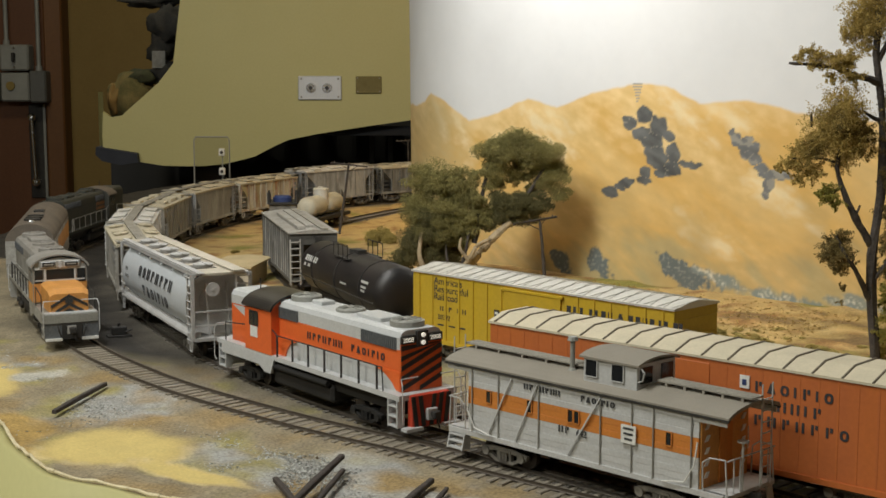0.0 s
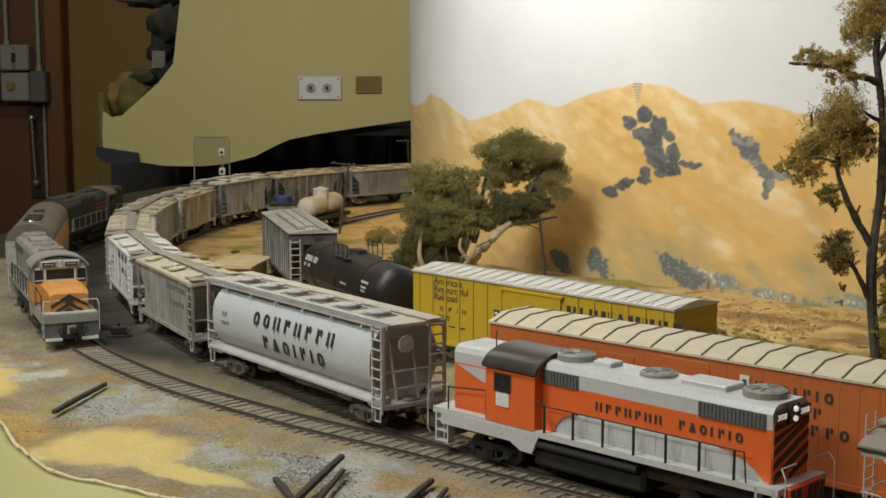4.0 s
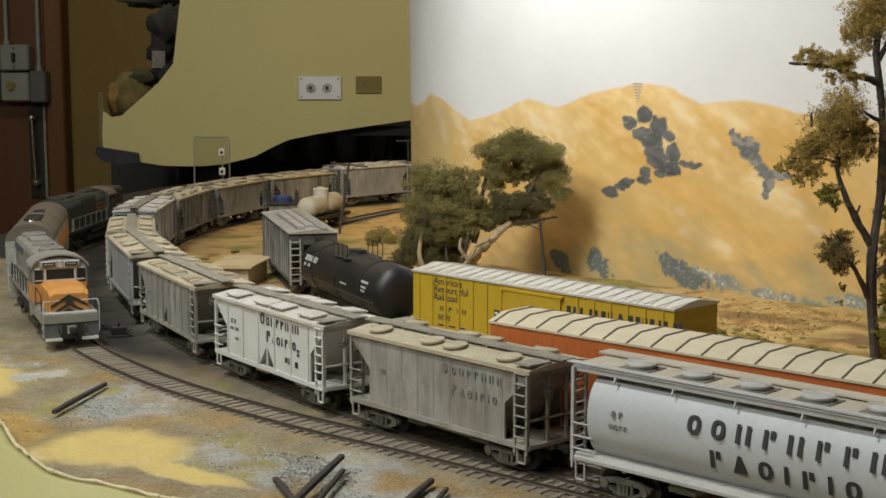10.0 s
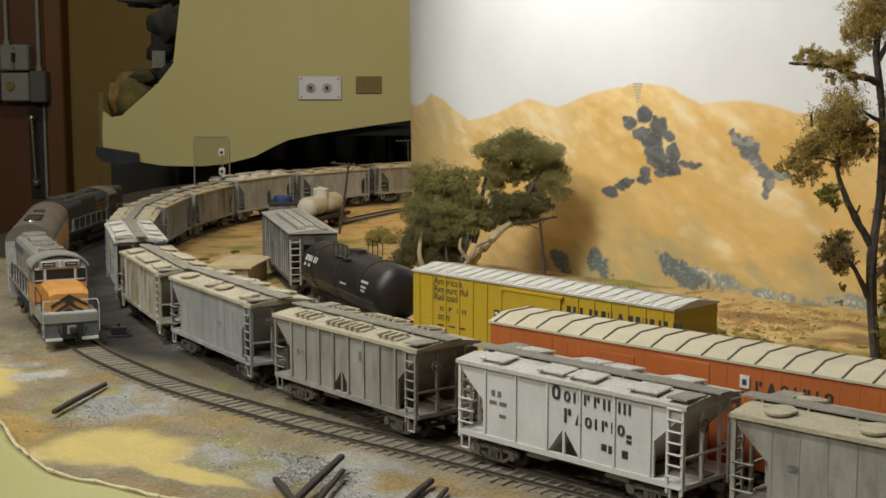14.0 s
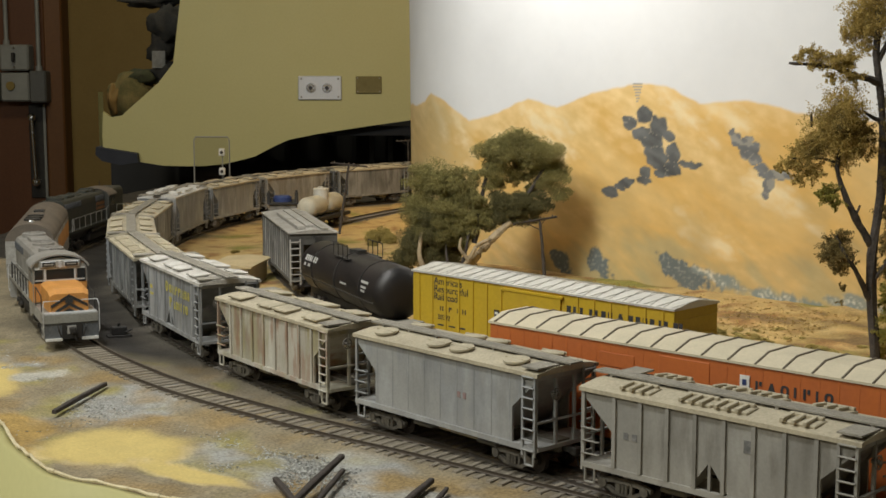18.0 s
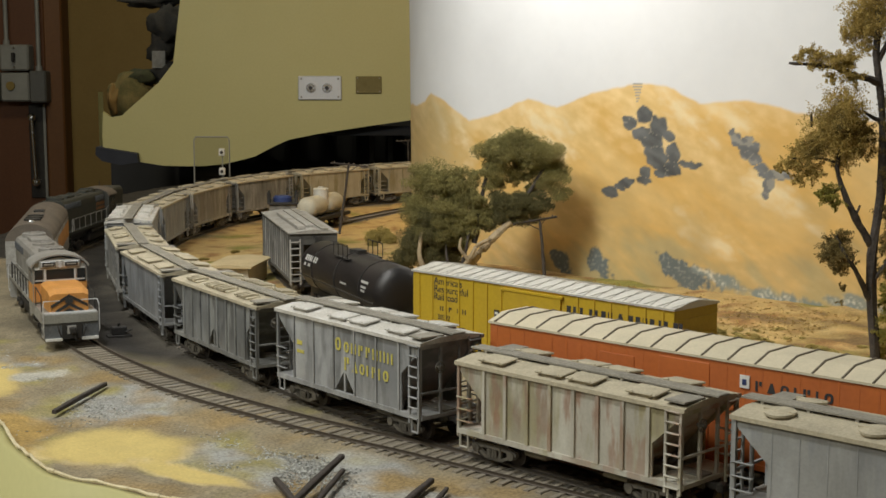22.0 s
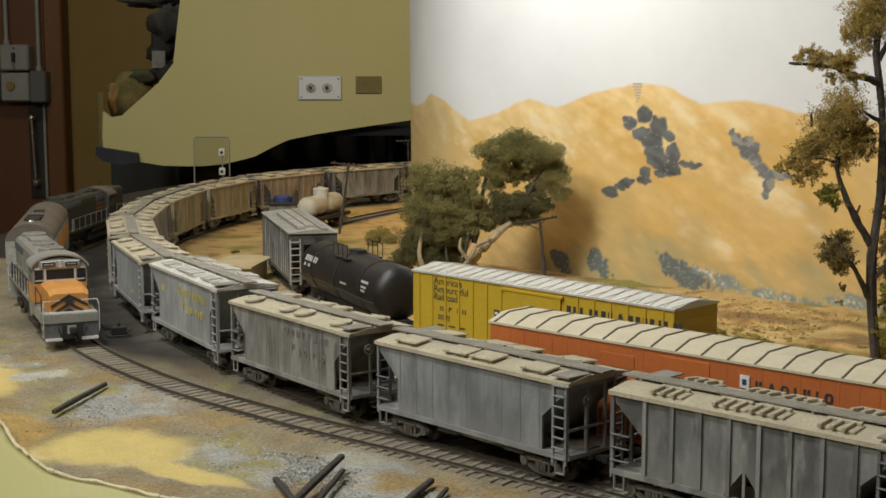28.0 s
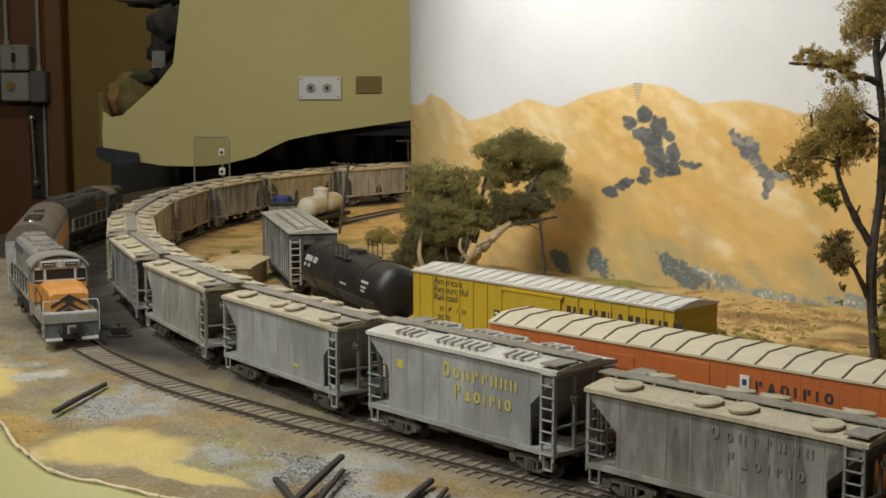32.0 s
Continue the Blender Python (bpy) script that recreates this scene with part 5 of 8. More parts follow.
    arc = [(0.0130 * math.sin(q) / math.sin(0.9), 0.0493 + 0.0056 * math.cos(q)) for q in np.linspace(-0.9, 0.9, 13)]
    prism(bm, arc + [(p[0], p[1] - 0.0008) for p in arc[::-1]], -0.0004, 0.0284, "x")
    part("cupola_roof", bm, CAB_ROOF, cu)
    for y in (-1, 1):
        for x in (0.0052, 0.0180):
            boxed("cupola_window", (x - 0.0027, x + 0.0027, min(y * 0.0117, y * 0.0124), max(y * 0.0117, y * 0.0124), 0.0452, 0.0515), GLASSY, cu)
            bm = bmesh.new()
            pipe(bm, [(x - 0.0029, y * 0.0124, 0.0450), (x + 0.0029, y * 0.0124, 0.0450), (x + 0.0029, y * 0.0124, 0.0517), (x - 0.0029, y * 0.0124, 0.0517), (x - 0.0029, y * 0.0124, 0.0450)], 0.0003, 4)
            part("window_frame", bm, CAB_SILVER, cu)
    for x, s in ((0.0010, -1), (0.0270, 1)):
        for y in (-0.0065, 0.0065):
            boxed("cupola_window", (min(x, x + s * 0.0004), max(x, x + s * 0.0004), y - 0.0036, y + 0.0036, 0.0452, 0.0513), GLASSY, cu)
    bm = bmesh.new()
    pipe(bm, [(0.0272, -0.0115, 0.0460), (0.0292, -0.0115, 0.0470), (0.0300, -0.0115, 0.0500), (0.0280, -0.0115, 0.0520)], 0.0003, 5)
    part("roof_grab", bm, CAB_SILVER, c)
    bm = bmesh.new()
    rod(bm, (-0.0105, -0.0050, e + 0.002), (-0.0105, -0.0050, 0.0560), 0.0010, 10)
    rod(bm, (-0.0105, -0.0050, 0.0560), (-0.0105, -0.0050, 0.0575), 0.0022, 10, 0.0018)
    rod(bm, (-0.0105, -0.0050, e + 0.002), (-0.0105, -0.0050, e + 0.004), 0.0024, 10, 0.0012)
    part("smoke_jack", bm, SILVER_DIRTY, c)
    # ends: walls, platforms, steps, rails, ladders
    for s in (-1, 1):
        boxed("end_wall", (min(s * 0.0575, s * 0.0586), max(s * 0.0575, s * 0.0586), -0.0148, 0.0148, 0.0124, e), OLD_ORANGE, c)
        boxed("end_door", (min(s * 0.0580, s * 0.0591), max(s * 0.0580, s * 0.0591), -0.0040, 0.0040, 0.0128, 0.0345), CAB_ORANGE, c)
        for i in range(5):
            for y in (-0.0115, 0.0115):
                bm = bmesh.new()
                z = 0.0160 + i * 0.0045
                prism(bm, [(y - 0.0016, z), (y + 0.0004, z), (y + 0.0018, z + 0.0022), (y - 0.0002, z + 0.0022)], min(s * 0.0586, s * 0.0589), max(s * 0.0586, s * 0.0589), "x")
                part("slash_mark", bm, WHITE_INK, c)
        bm = bmesh.new()
        box(bm, min(s * 0.0580, s * 0.0705), max(s * 0.0580, s * 0.0705), -0.0150, 0.0150, 0.0108, 0.0124)
        part("platform", bm, CAB_SILVER, c)
        for y in (-1, 1):
            bm = bmesh.new()
            for i in range(3):
                box(bm, min(s * 0.0600, s * 0.0680), max(s * 0.0600, s * 0.0680), y * (0.0150 + 0.0006 * (2 - i)) - 0.0018, y * (0.0150 + 0.0006 * (2 - i)) + 0.0018, 0.0038 + i * 0.0027, 0.0045 + i * 0.0027)
            for x in (0.0597, 0.0683):
                prism(bm, [(y * 0.0130, 0.0035), (y * 0.0182, 0.0035), (y * 0.0160, 0.0118), (y * 0.0130, 0.0118)], s * x - 0.0003, s * x + 0.0003, "x")
            part("step", bm, CAB_SILVER, c)
            bm = bmesh.new()
            pipe(bm, [(s * 0.0600, y * 0.0155, 0.0120), (s * 0.0600, y * 0.0160, 0.0230), (s * 0.0630, y * 0.0160, 0.0252), (s * 0.0690, y * 0.0150, 0.0252), (s * 0.0700, y * 0.0150, 0.0122)], 0.00028, 6)
            part("handrail", bm, CAB_SILVER, c)
        bm = bmesh.new()
        pipe(bm, [(s * 0.0700, -0.0150, 0.0250), (s * 0.0700, 0.0150, 0.0250)], 0.0003, 6)
        for y in (-0.0110, -0.0070, 0.0110, 0.0070):
            rod(bm, (s * 0.0700, y, 0.0122), (s * 0.0700, y, 0.0250), 0.0003, 5)
        part("end_railing", bm, CAB_SILVER, c)
        bm = bmesh.new()
        for q in (-0.0033, 0.0033):
            rod(bm, (q, 0, 0.0122), (q, 0, 0.0500), 0.00032, 6)
        for q in range(8):
            rod(bm, (-0.0033, 0, 0.0150 + q * 0.0042), (0.0033, 0, 0.0150 + q * 0.0042), 0.00026, 5)
        o = part("ladder", bm, CAB_SILVER, c)
        o.matrix_basis = pose(s * 0.0712, s * 0.0075, 0, 0, 0, 90 * s)
        bm = bmesh.new()
        rod(bm, (s * 0.0703, -s * 0.006, 0.0120), (s * 0.0703, -s * 0.006, 0.0310), 0.0004, 6)
        rod(bm, (s * 0.0703, -s * 0.006, 0.0305), (s * 0.0703, -s * 0.006, 0.0310), 0.0022, 14)
        part("brake_wheel", bm, CAB_SILVER, c)
        coupler(c, s * 0.0710, s)
        bogie(c, s * 0.0400)
    return c


def cylinder_hopper():
    c = thing("hopper_car", "clean pale grey cylindrical covered hopper car with bold lettering", "hopper car", "cars of the moving train")
    e, L = 0.0490, 0.0927
    bm = bmesh.new()
    n = 44

    def ring(x, k):
        out = []
        for i in range(n):
            q = i * math.tau / n
            y, z = math.cos(q), math.sin(q)
            out.append((x, math.copysign(abs(y) ** 0.86, y) * 0.0188 * k, 0.0308 + math.copysign(abs(z) ** 0.86, z) * 0.0182 * k))
        return out
    loft(bm, [ring(-0.0815, 1.0), ring(0.0815, 1.0)], False)
    part("tank_body", bm, PALE, c, smooth=True)
    for s in (-1, 1):
        bm = bmesh.new()
        loft(bm, [ring(s * 0.0815, 1.0), ring(s * 0.0812, 0.97), ring(s * 0.0775, 0.80), ring(s * 0.0720, 0.45)], False)
        bm.faces.new([v for v in bm.verts][-n:])
        part("end_sheet", bm, PALE_DIRTY, c)
    # slope sheets and outlets
    for x in (-0.042, 0.0, 0.042):
        bm = bmesh.new()
        loft(bm, [[(x + a * 0.0165, b * 0.0120, 0.0165) for a, b in ((-1, -1), (1, -1), (1, 1), (-1, 1))], [(x + a * 0.0055, b * 0.0070, 0.0080) for a, b in ((-1, -1), (1, -1), (1, 1), (-1, 1))]])
        box(bm, x - 0.0065, x + 0.0065, -0.0090, 0.0090, 0.0062, 0.0085, 0.0004)
        part("discharge_gate", bm, PALE_DIRTY, c)
    for y in (-1, 1):
        bm = bmesh.new()
        prism(bm, [(y * 0.0120, 0.0160), (y * 0.0164, 0.0158), (y * 0.0178, 0.0140), (y * 0.0178, 0.0128), (y * 0.0120, 0.0128)], -0.0890, 0.0890, "x")
        part("side_sill", bm, PALE_DIRTY, c)
        bm = bmesh.new()
        box(bm, -L + 0.001, L - 0.001, min(y * 0.0120, y * 0.0158), max(y * 0.0120, y * 0.0158), e - 0.0004, e + 0.0004)
        box(bm, -L + 0.001, L - 0.001, min(y * 0.0152, y * 0.0158), max(y * 0.0152, y * 0.0158), e - 0.0016, e + 0.0006)
        part("eave_plate", bm, PALE_DIRTY, c)
        for i in range(6):
            x = -0.070 + 0.0280 * i
            bm = bmesh.new()
            prism(bm, [(y * 0.0130, e - 0.0006), (y * 0.0154, e - 0.0006), (y * 0.0166, e - 0.0034), (y * 0.0160, e - 0.0038)], x - 0.0003, x + 0.0003, "x")
            part("bracket", bm, PALE, c)
    bm = bmesh.new()
    box(bm, -L, L, -0.0125, 0.0125, e - 0.0010, e + 0.0008, 0.0003)
    part("roof", bm, DUSTY_CREAM, c)
    boxed("roof_walk", (-L - 0.0030, L + 0.0030, 0.0050, 0.0125, e + 0.0014, e + 0.0021), DUSTY_CREAM, c)
    boxed("roof_walk", (-L - 0.0030, L + 0.0030, -0.0150, -0.0112, e + 0.0009, e + 0.0014), PALE_DIRTY, c)

    def lid(bm):
        disc(bm, (0, 0, 0), 0.0054, 0.0012, 24)
        disc(bm, (0, 0, 0.0012), 0.0060, 0.0007, 24)
        disc(bm, (0, 0, 0.0019), 0.0050, 0.0005, 24, 0.0038)
        box(bm, -0.0070, 0.0070, -0.0005, 0.0005, 0.0020, 0.0027)
    me = shared("hatch_large", lid, PALE_DIRTY)
    for i in range(6):
        # raised dark plate that stands in for the shade in the roof walk's gaps
        boxed("hatch_well", (-0.0735 + 0.0264 * i, -0.0585 + 0.0264 * i, -0.0105, 0.0020, e + 0.0008, e + 0.0012), M_TRUCK, c, "dark recessed hatch well")
        o = new("hatch", me)
        o.parent = c
        o.location = (-0.066 + 0.0264 * i, -0.0040, e + 0.0010)
    for s in (-1, 1):
        bm = bmesh.new()
        box(bm, min(s * 0.0760, s * 0.0915), max(s * 0.0760, s * 0.0915), -0.0165, 0.0165, 0.0110, 0.0128)
        part("end_platform", bm, PALE_DIRTY, c)
        bm = bmesh.new()
        x = s * 0.0905
        for y in (-0.0168, 0.0168):
            box(bm, x - 0.0007, x + 0.0007, y - 0.0007, y + 0.0007, 0.0120, e)
        for y in (-0.0060, 0.0060):
            rod(bm, (s * 0.0850, y, 0.0120), (s * 0.0780, y, 0.0420), 0.0007, 6)
        box(bm, x - 0.0005, x + 0.0005, -0.0168, 0.0168, 0.0195, 0.0203)
        box(bm, x - 0.0005, x + 0.0005, -0.0168, 0.0168, 0.0275, 0.0282)
        part("end_frame", bm, PALE_DIRTY, c)
        bm = bmesh.new()
        ladder_mesh(bm, 0.0078, 0.0090, e, 9)
        o = part("ladder", bm, PALE_DIRTY, c)
        o.matrix_basis = pose(s * 0.0865, -s * 0.0178, 0, 0, 0, 0 if s > 0 else 180)
        again(o, c, pose(s * 0.0914, s * 0.0120, 0, 0, 0, 90 * s))
        bm = bmesh.new()
        for z in (0.0175, 0.0225, 0.0275):
            pipe(bm, [(-0.0050, 0, z), (-0.0050, -0.0008, z), (0.0050, -0.0008, z), (0.0050, 0, z)], 0.0004, 5)
        box(bm, -0.0056, -0.0046, -0.0004, 0.0005, 0.0120, e)
        o = part("grab_iron", bm, PALE_DIRTY, c)
        o.matrix_basis = pose(s * 0.0850, s * 0.0172, 0, 0, 0, 180 if s > 0 else 0)
        for y in (-1, 1):
            bm = bmesh.new()
            stirrup(bm)
            o = part("stirrup", bm, PALE_DIRTY, c)
            o.matrix_basis = pose(s * 0.0860, y * 0.0172, 0)
        coupler(c, s * 0.0930, s)
        bogie(c, s * 0.0665)
    bm = bmesh.new()
    rod(bm, (L - 0.0005, -0.006, 0.0405), (L + 0.0006, -0.006, 0.0405), 0.0040, 20)
    rod(bm, (L - 0.004, -0.006, 0.0405), (L + 0.0010, -0.006, 0.0405), 0.0010, 8)
    part("brake_wheel", bm, PALE_DIRTY, c)
    boxed("center_sill", (-0.0900, 0.0900, -0.0035, 0.0035, 0.0085, 0.0135), M_TRUCK, c)
    # marks that lean with the round side
    for z, h, run in ((0.0335, 0.0068, lambda z: letters("oontnttn", 0.0068, 0.0060, 0.0108, INK, c, -0.0330, 0, z)), (0.0225, 0.0068, lambda z: letters("tvoitio", 0.0068, 0.0060, 0.0108, INK, c, -0.0230, 0, z)),
                      (0.0330, 0.0026, lambda z: letters("ot", 0.0026, 0.0020, 0.0034, INK_FADED, c, -0.0690, 0, z)), (0.0285, 0.0020, lambda z: letters("nott", 0.0020, 0.0017, 0.0024, INK_FADED, c, -0.0700, 0, z))):
        before = set(c.children)
        run(z)
        side = lambda v: 0.0188 * max(1 - (abs(v - 0.0308) / 0.0182) ** (2 / 0.86), 0) ** 0.43
        lean = math.atan2(side(z) - side(z + h), h)
        for o in set(c.children) - before:
            o.location.y = -side(z + h / 2) - 0.00045 - math.tan(lean) * h / 2
            o.rotation_euler = (-lean, 0, 0)
    # length over the ends, shortened to fit the camera's view
    for o in c.children:
        if o.name.startswith("wheelset"):
            o.location.x *= 0.937
        else:
            o.matrix_basis = Matrix.Diagonal((0.937, 1, 1, 1)) @ o.matrix_basis
    return c


def stock():
    c = caboose()
    MOVERS.append((c, 0.3478, 0.0400))
    l = diesel("locomotive", "bright orange and silver diesel locomotive with striped nose and lit headlight", None, SILVER, ORANGE, SILVER, ORANGE, CAB_BLACK, -1, length=0.1760, lit=True, group="cars of the moving train")
    letters("nttntnn", 0.0034, 0.0030, 0.0047, INK, l, 0.0010, -0.0117, 0.0318)
    letters("tvoitio", 0.0034, 0.0030, 0.0047, INK, l, 0.0400, -0.0117, 0.0318)
    MOVERS.append((l, 0.5320, 0.0540))
    MOVERS.append((cylinder_hopper(), 0.7320, 0.0623))
    # standing engines on the siding
    def between(p, q):
        a, b = on_line(*p), on_line(*q)
        return Matrix.Translation((a + b) / 2) @ Matrix.Rotation(math.atan2((a - b).y, (a - b).x), 4, "Z")
    diesel("locomotive", "weathered silver diesel locomotive with orange nose and black chevrons", between((0.751, 0.0662), (0.859, 0.0690)), OLD_GREY, OLD_ORANGE, DUSTY_GREY, OLD_GREY, DUSTY_GREY, 1, low_nose=True, rail_mat=M_BLACK, group="standing locomotives")
    streamliner(between((0.948, 0.0715), (1.056, 0.0752)))
    diesel("locomotive", "sooty dark green diesel locomotive with orange lettering", between((1.143, 0.0815), (1.251, 0.0800)), DARK_GREEN, DARK_GREEN, DARK_GREEN, DARK_GREEN, BROWN_ROOF, -1, length=0.192, rail_mat=OLD_GREY, group="standing locomotives")
    dark = [o for o in scene.objects if o.name.startswith("locomotive")][-1]
    for z, x0, n in ((0.0345, -0.034, 8), (0.0305, -0.030, 7)):
        for i in range(n):
            boxed("letter_block", (x0 + i * 0.0040, x0 + i * 0.0040 + 0.0028, 0.0115, 0.0118, z, z + 0.0028), WORN_ORANGE, dark)
    yellow_boxcar()
    reefer()
    tank_car()
    grey_hopper()
    dome_car()
    wreck_crane()


def streamliner(m):
    d = thing("locomotive", "brown roofed booster locomotive with orange sides", "locomotive", "standing locomotives", m)
    bm = bmesh.new()
    arc = [(0.0172 * math.sin(q), 0.0380 + 0.0125 * math.cos(q)) for q in np.linspace(-1.57, 1.57, 15)]
    prism(bm, arc, -0.088, 0.088, "x")
    part("roof", bm, BROWN_ROOF, d)
    boxed("hull", (-0.0880, 0.0880, -0.0170, 0.0170, 0.0110, 0.0215), OLD_GREY, d)
    boxed("side_band", (-0.0880, 0.0480, -0.0172, 0.0172, 0.0215, 0.0345), OLD_ORANGE, d)
    boxed("louvre_panel", (0.0480, 0.0880, -0.0171, 0.0171, 0.0215, 0.0345), OLD_GREY, d)
    boxed("upper_band", (-0.0880, 0.0880, -0.0171, 0.0171, 0.0345, 0.0382), OLD_GREY, d)
    for x in (0.030, 0.044, 0.058):
        bm = bmesh.new()
        disc(bm, (x, 0, 0.0500), 0.0062, 0.0014, 22)
        part("roof_fan", bm, M_BLACK, d)
    boxed("exhaust", (-0.010, 0.000, -0.004, 0.004, 0.0500, 0.0518), M_BLACK, d, bev=0.0004)
    bm = bmesh.new()
    disc(bm, (0.0720, 0.0, 0.0500), 0.0030, 0.0018, 16, 0.0018)
    part("lamp", bm, M_CHROME, d, "bright chrome lamp")
    for y in (-1, 1):
        for i in range(10):
            boxed("louvre", (0.050, 0.084, min(y * 0.0170, y * 0.0178), max(y * 0.0170, y * 0.0178), 0.0165 + i * 0.0020, 0.0174 + i * 0.0020), OLD_GREY, d)
    boxed("underframe", (-0.080, 0.080, -0.0120, 0.0120, 0.0060, 0.0112), M_BLACK, d)
    for s in (-1, 1):
        bogie(d, s * 0.054, M_BLACK, "loco")
        coupler(d, s * 0.0890, s)


def yellow_boxcar():
    c = thing("boxcar", "yellow boxcar with black lettering and a white ribbed roof", "boxcar", m=pose(0.0466 + 0.0126, 0.7126 + 0.0126, 0, 0, 0, -46.3))
    L, e = 0.0920, 0.0485
    boxed("car_body", (-L, L, -0.0176, 0.0176, 0.0110, e), YELLOW, c, bev=0.0002)
    bm = bmesh.new()
    prism(bm, [(-0.0184, e), (-0.0184, e + 0.0010), (0, e + 0.0036), (0.0184, e + 0.0010), (0.0184, e)], -L - 0.0006, L + 0.0006, "x")
    part("roof", bm, WHITE_PANEL, c)
    for i in range(44):
        x = -L + 0.0025 + 0.00418 * i
        bm = bmesh.new()
        for y in (-1, 1):
            u, v = Vector((x, y * 0.0182, e + 0.0012)), Vector((x + (0.0035 if i % 2 else -0.0035), 0, e + 0.0039))
            rod(bm, u, v, 0.00015, 4)
        part("roof_rib", bm, RIB_GREY, c)
    for i in range(17):
        x = -L + 0.0055 + 0.01075 * i
        if -0.020 < x < 0.022:
            continue
        for y in (-1, 1):
            boxed("side_post", (x - 0.0006, x + 0.0006, min(y * 0.0174, y * 0.0182), max(y * 0.0174, y * 0.0182), 0.0115, e - 0.0006), YELLOW, c)
    for y in (-1, 1):
        d = boxed("sliding_door", (-0.0190, 0.0210, min(y * 0.0176, y * 0.0190), max(y * 0.0176, y * 0.0190), 0.0130, e - 0.0025), YELLOW, c, bev=0.0002)
        for z in (0.0225, 0.0330):
            boxed("door_rib", (-0.0188, 0.0208, min(y * 0.0188, y * 0.0194), max(y * 0.0188, y * 0.0194), z, z + 0.0008), YELLOW, d)
        boxed("door_rail", (-0.0210, 0.0225, min(y * 0.0176, y * 0.0194), max(y * 0.0176, y * 0.0194), e - 0.0025, e - 0.0014), YELLOW, c)
        boxed("side_sill", (-L, L, min(y * 0.0174, y * 0.0183), max(y * 0.0174, y * 0.0183), 0.0095, 0.0116), YELLOW, c)
    boxed("data_panel", (-0.0265, -0.0228, -0.0186, -0.0182, 0.0265, 0.0345), M_BLACK, c)
    for i in range(3):
        boxed("print_bar", (-0.0258, -0.0235, -0.0188, -0.0186, 0.0275 + i * 0.0023, 0.0288 + i * 0.0023), WHITE_INK, c)
    for t, z in (("America's", 0.0432), ("Resourceful", 0.0388), ("Railroad", 0.0344)):
        words(t, 0.0057, INK, c, -0.0745, -0.0177, z)
    letters("ntin", 0.0026, 0.0026, 0.0068, INK, c, -0.0695, -0.01765, 0.0285)
    words("50392", 0.0040, INK, c, -0.0715, -0.0177, 0.0235, "digits")
    for x in (-0.069, -0.060, -0.052):
        boxed("print_bar", (x - 0.0024, x + 0.0024, -0.0178, -0.0175, 0.0200, 0.0208), INK, c)
    letters("nitnvnntt", 0.0105, 0.0070, 0.0087, INK, c, 0.0245, -0.01765, 0.0325, 1.35)
    for s in (-1, 1):
        bm = bmesh.new()
        ladder_mesh(bm, 0.0060, 0.0080, 0.0300, 5)
        o = part("ladder", bm, YELLOW, c)
        o.matrix_basis = pose(s * (L - 0.004), -s * 0.0186, 0, 0, 0, 0 if s > 0 else 180)
        for i in range(4):
            boxed("end_rib", (min(s * L, s * (L + 0.0007)), max(s * L, s * (L + 0.0007)), -0.0160, 0.0160, 0.0150 + i * 0.0082, 0.0190 + i * 0.0082), YELLOW, c)
        coupler(c, s * (L + 0.001), s)
        bogie(c, s * 0.0620)
    boxed("center_sill", (-L, L, -0.0035, 0.0035, 0.0065, 0.0112), M_BLACK, c)


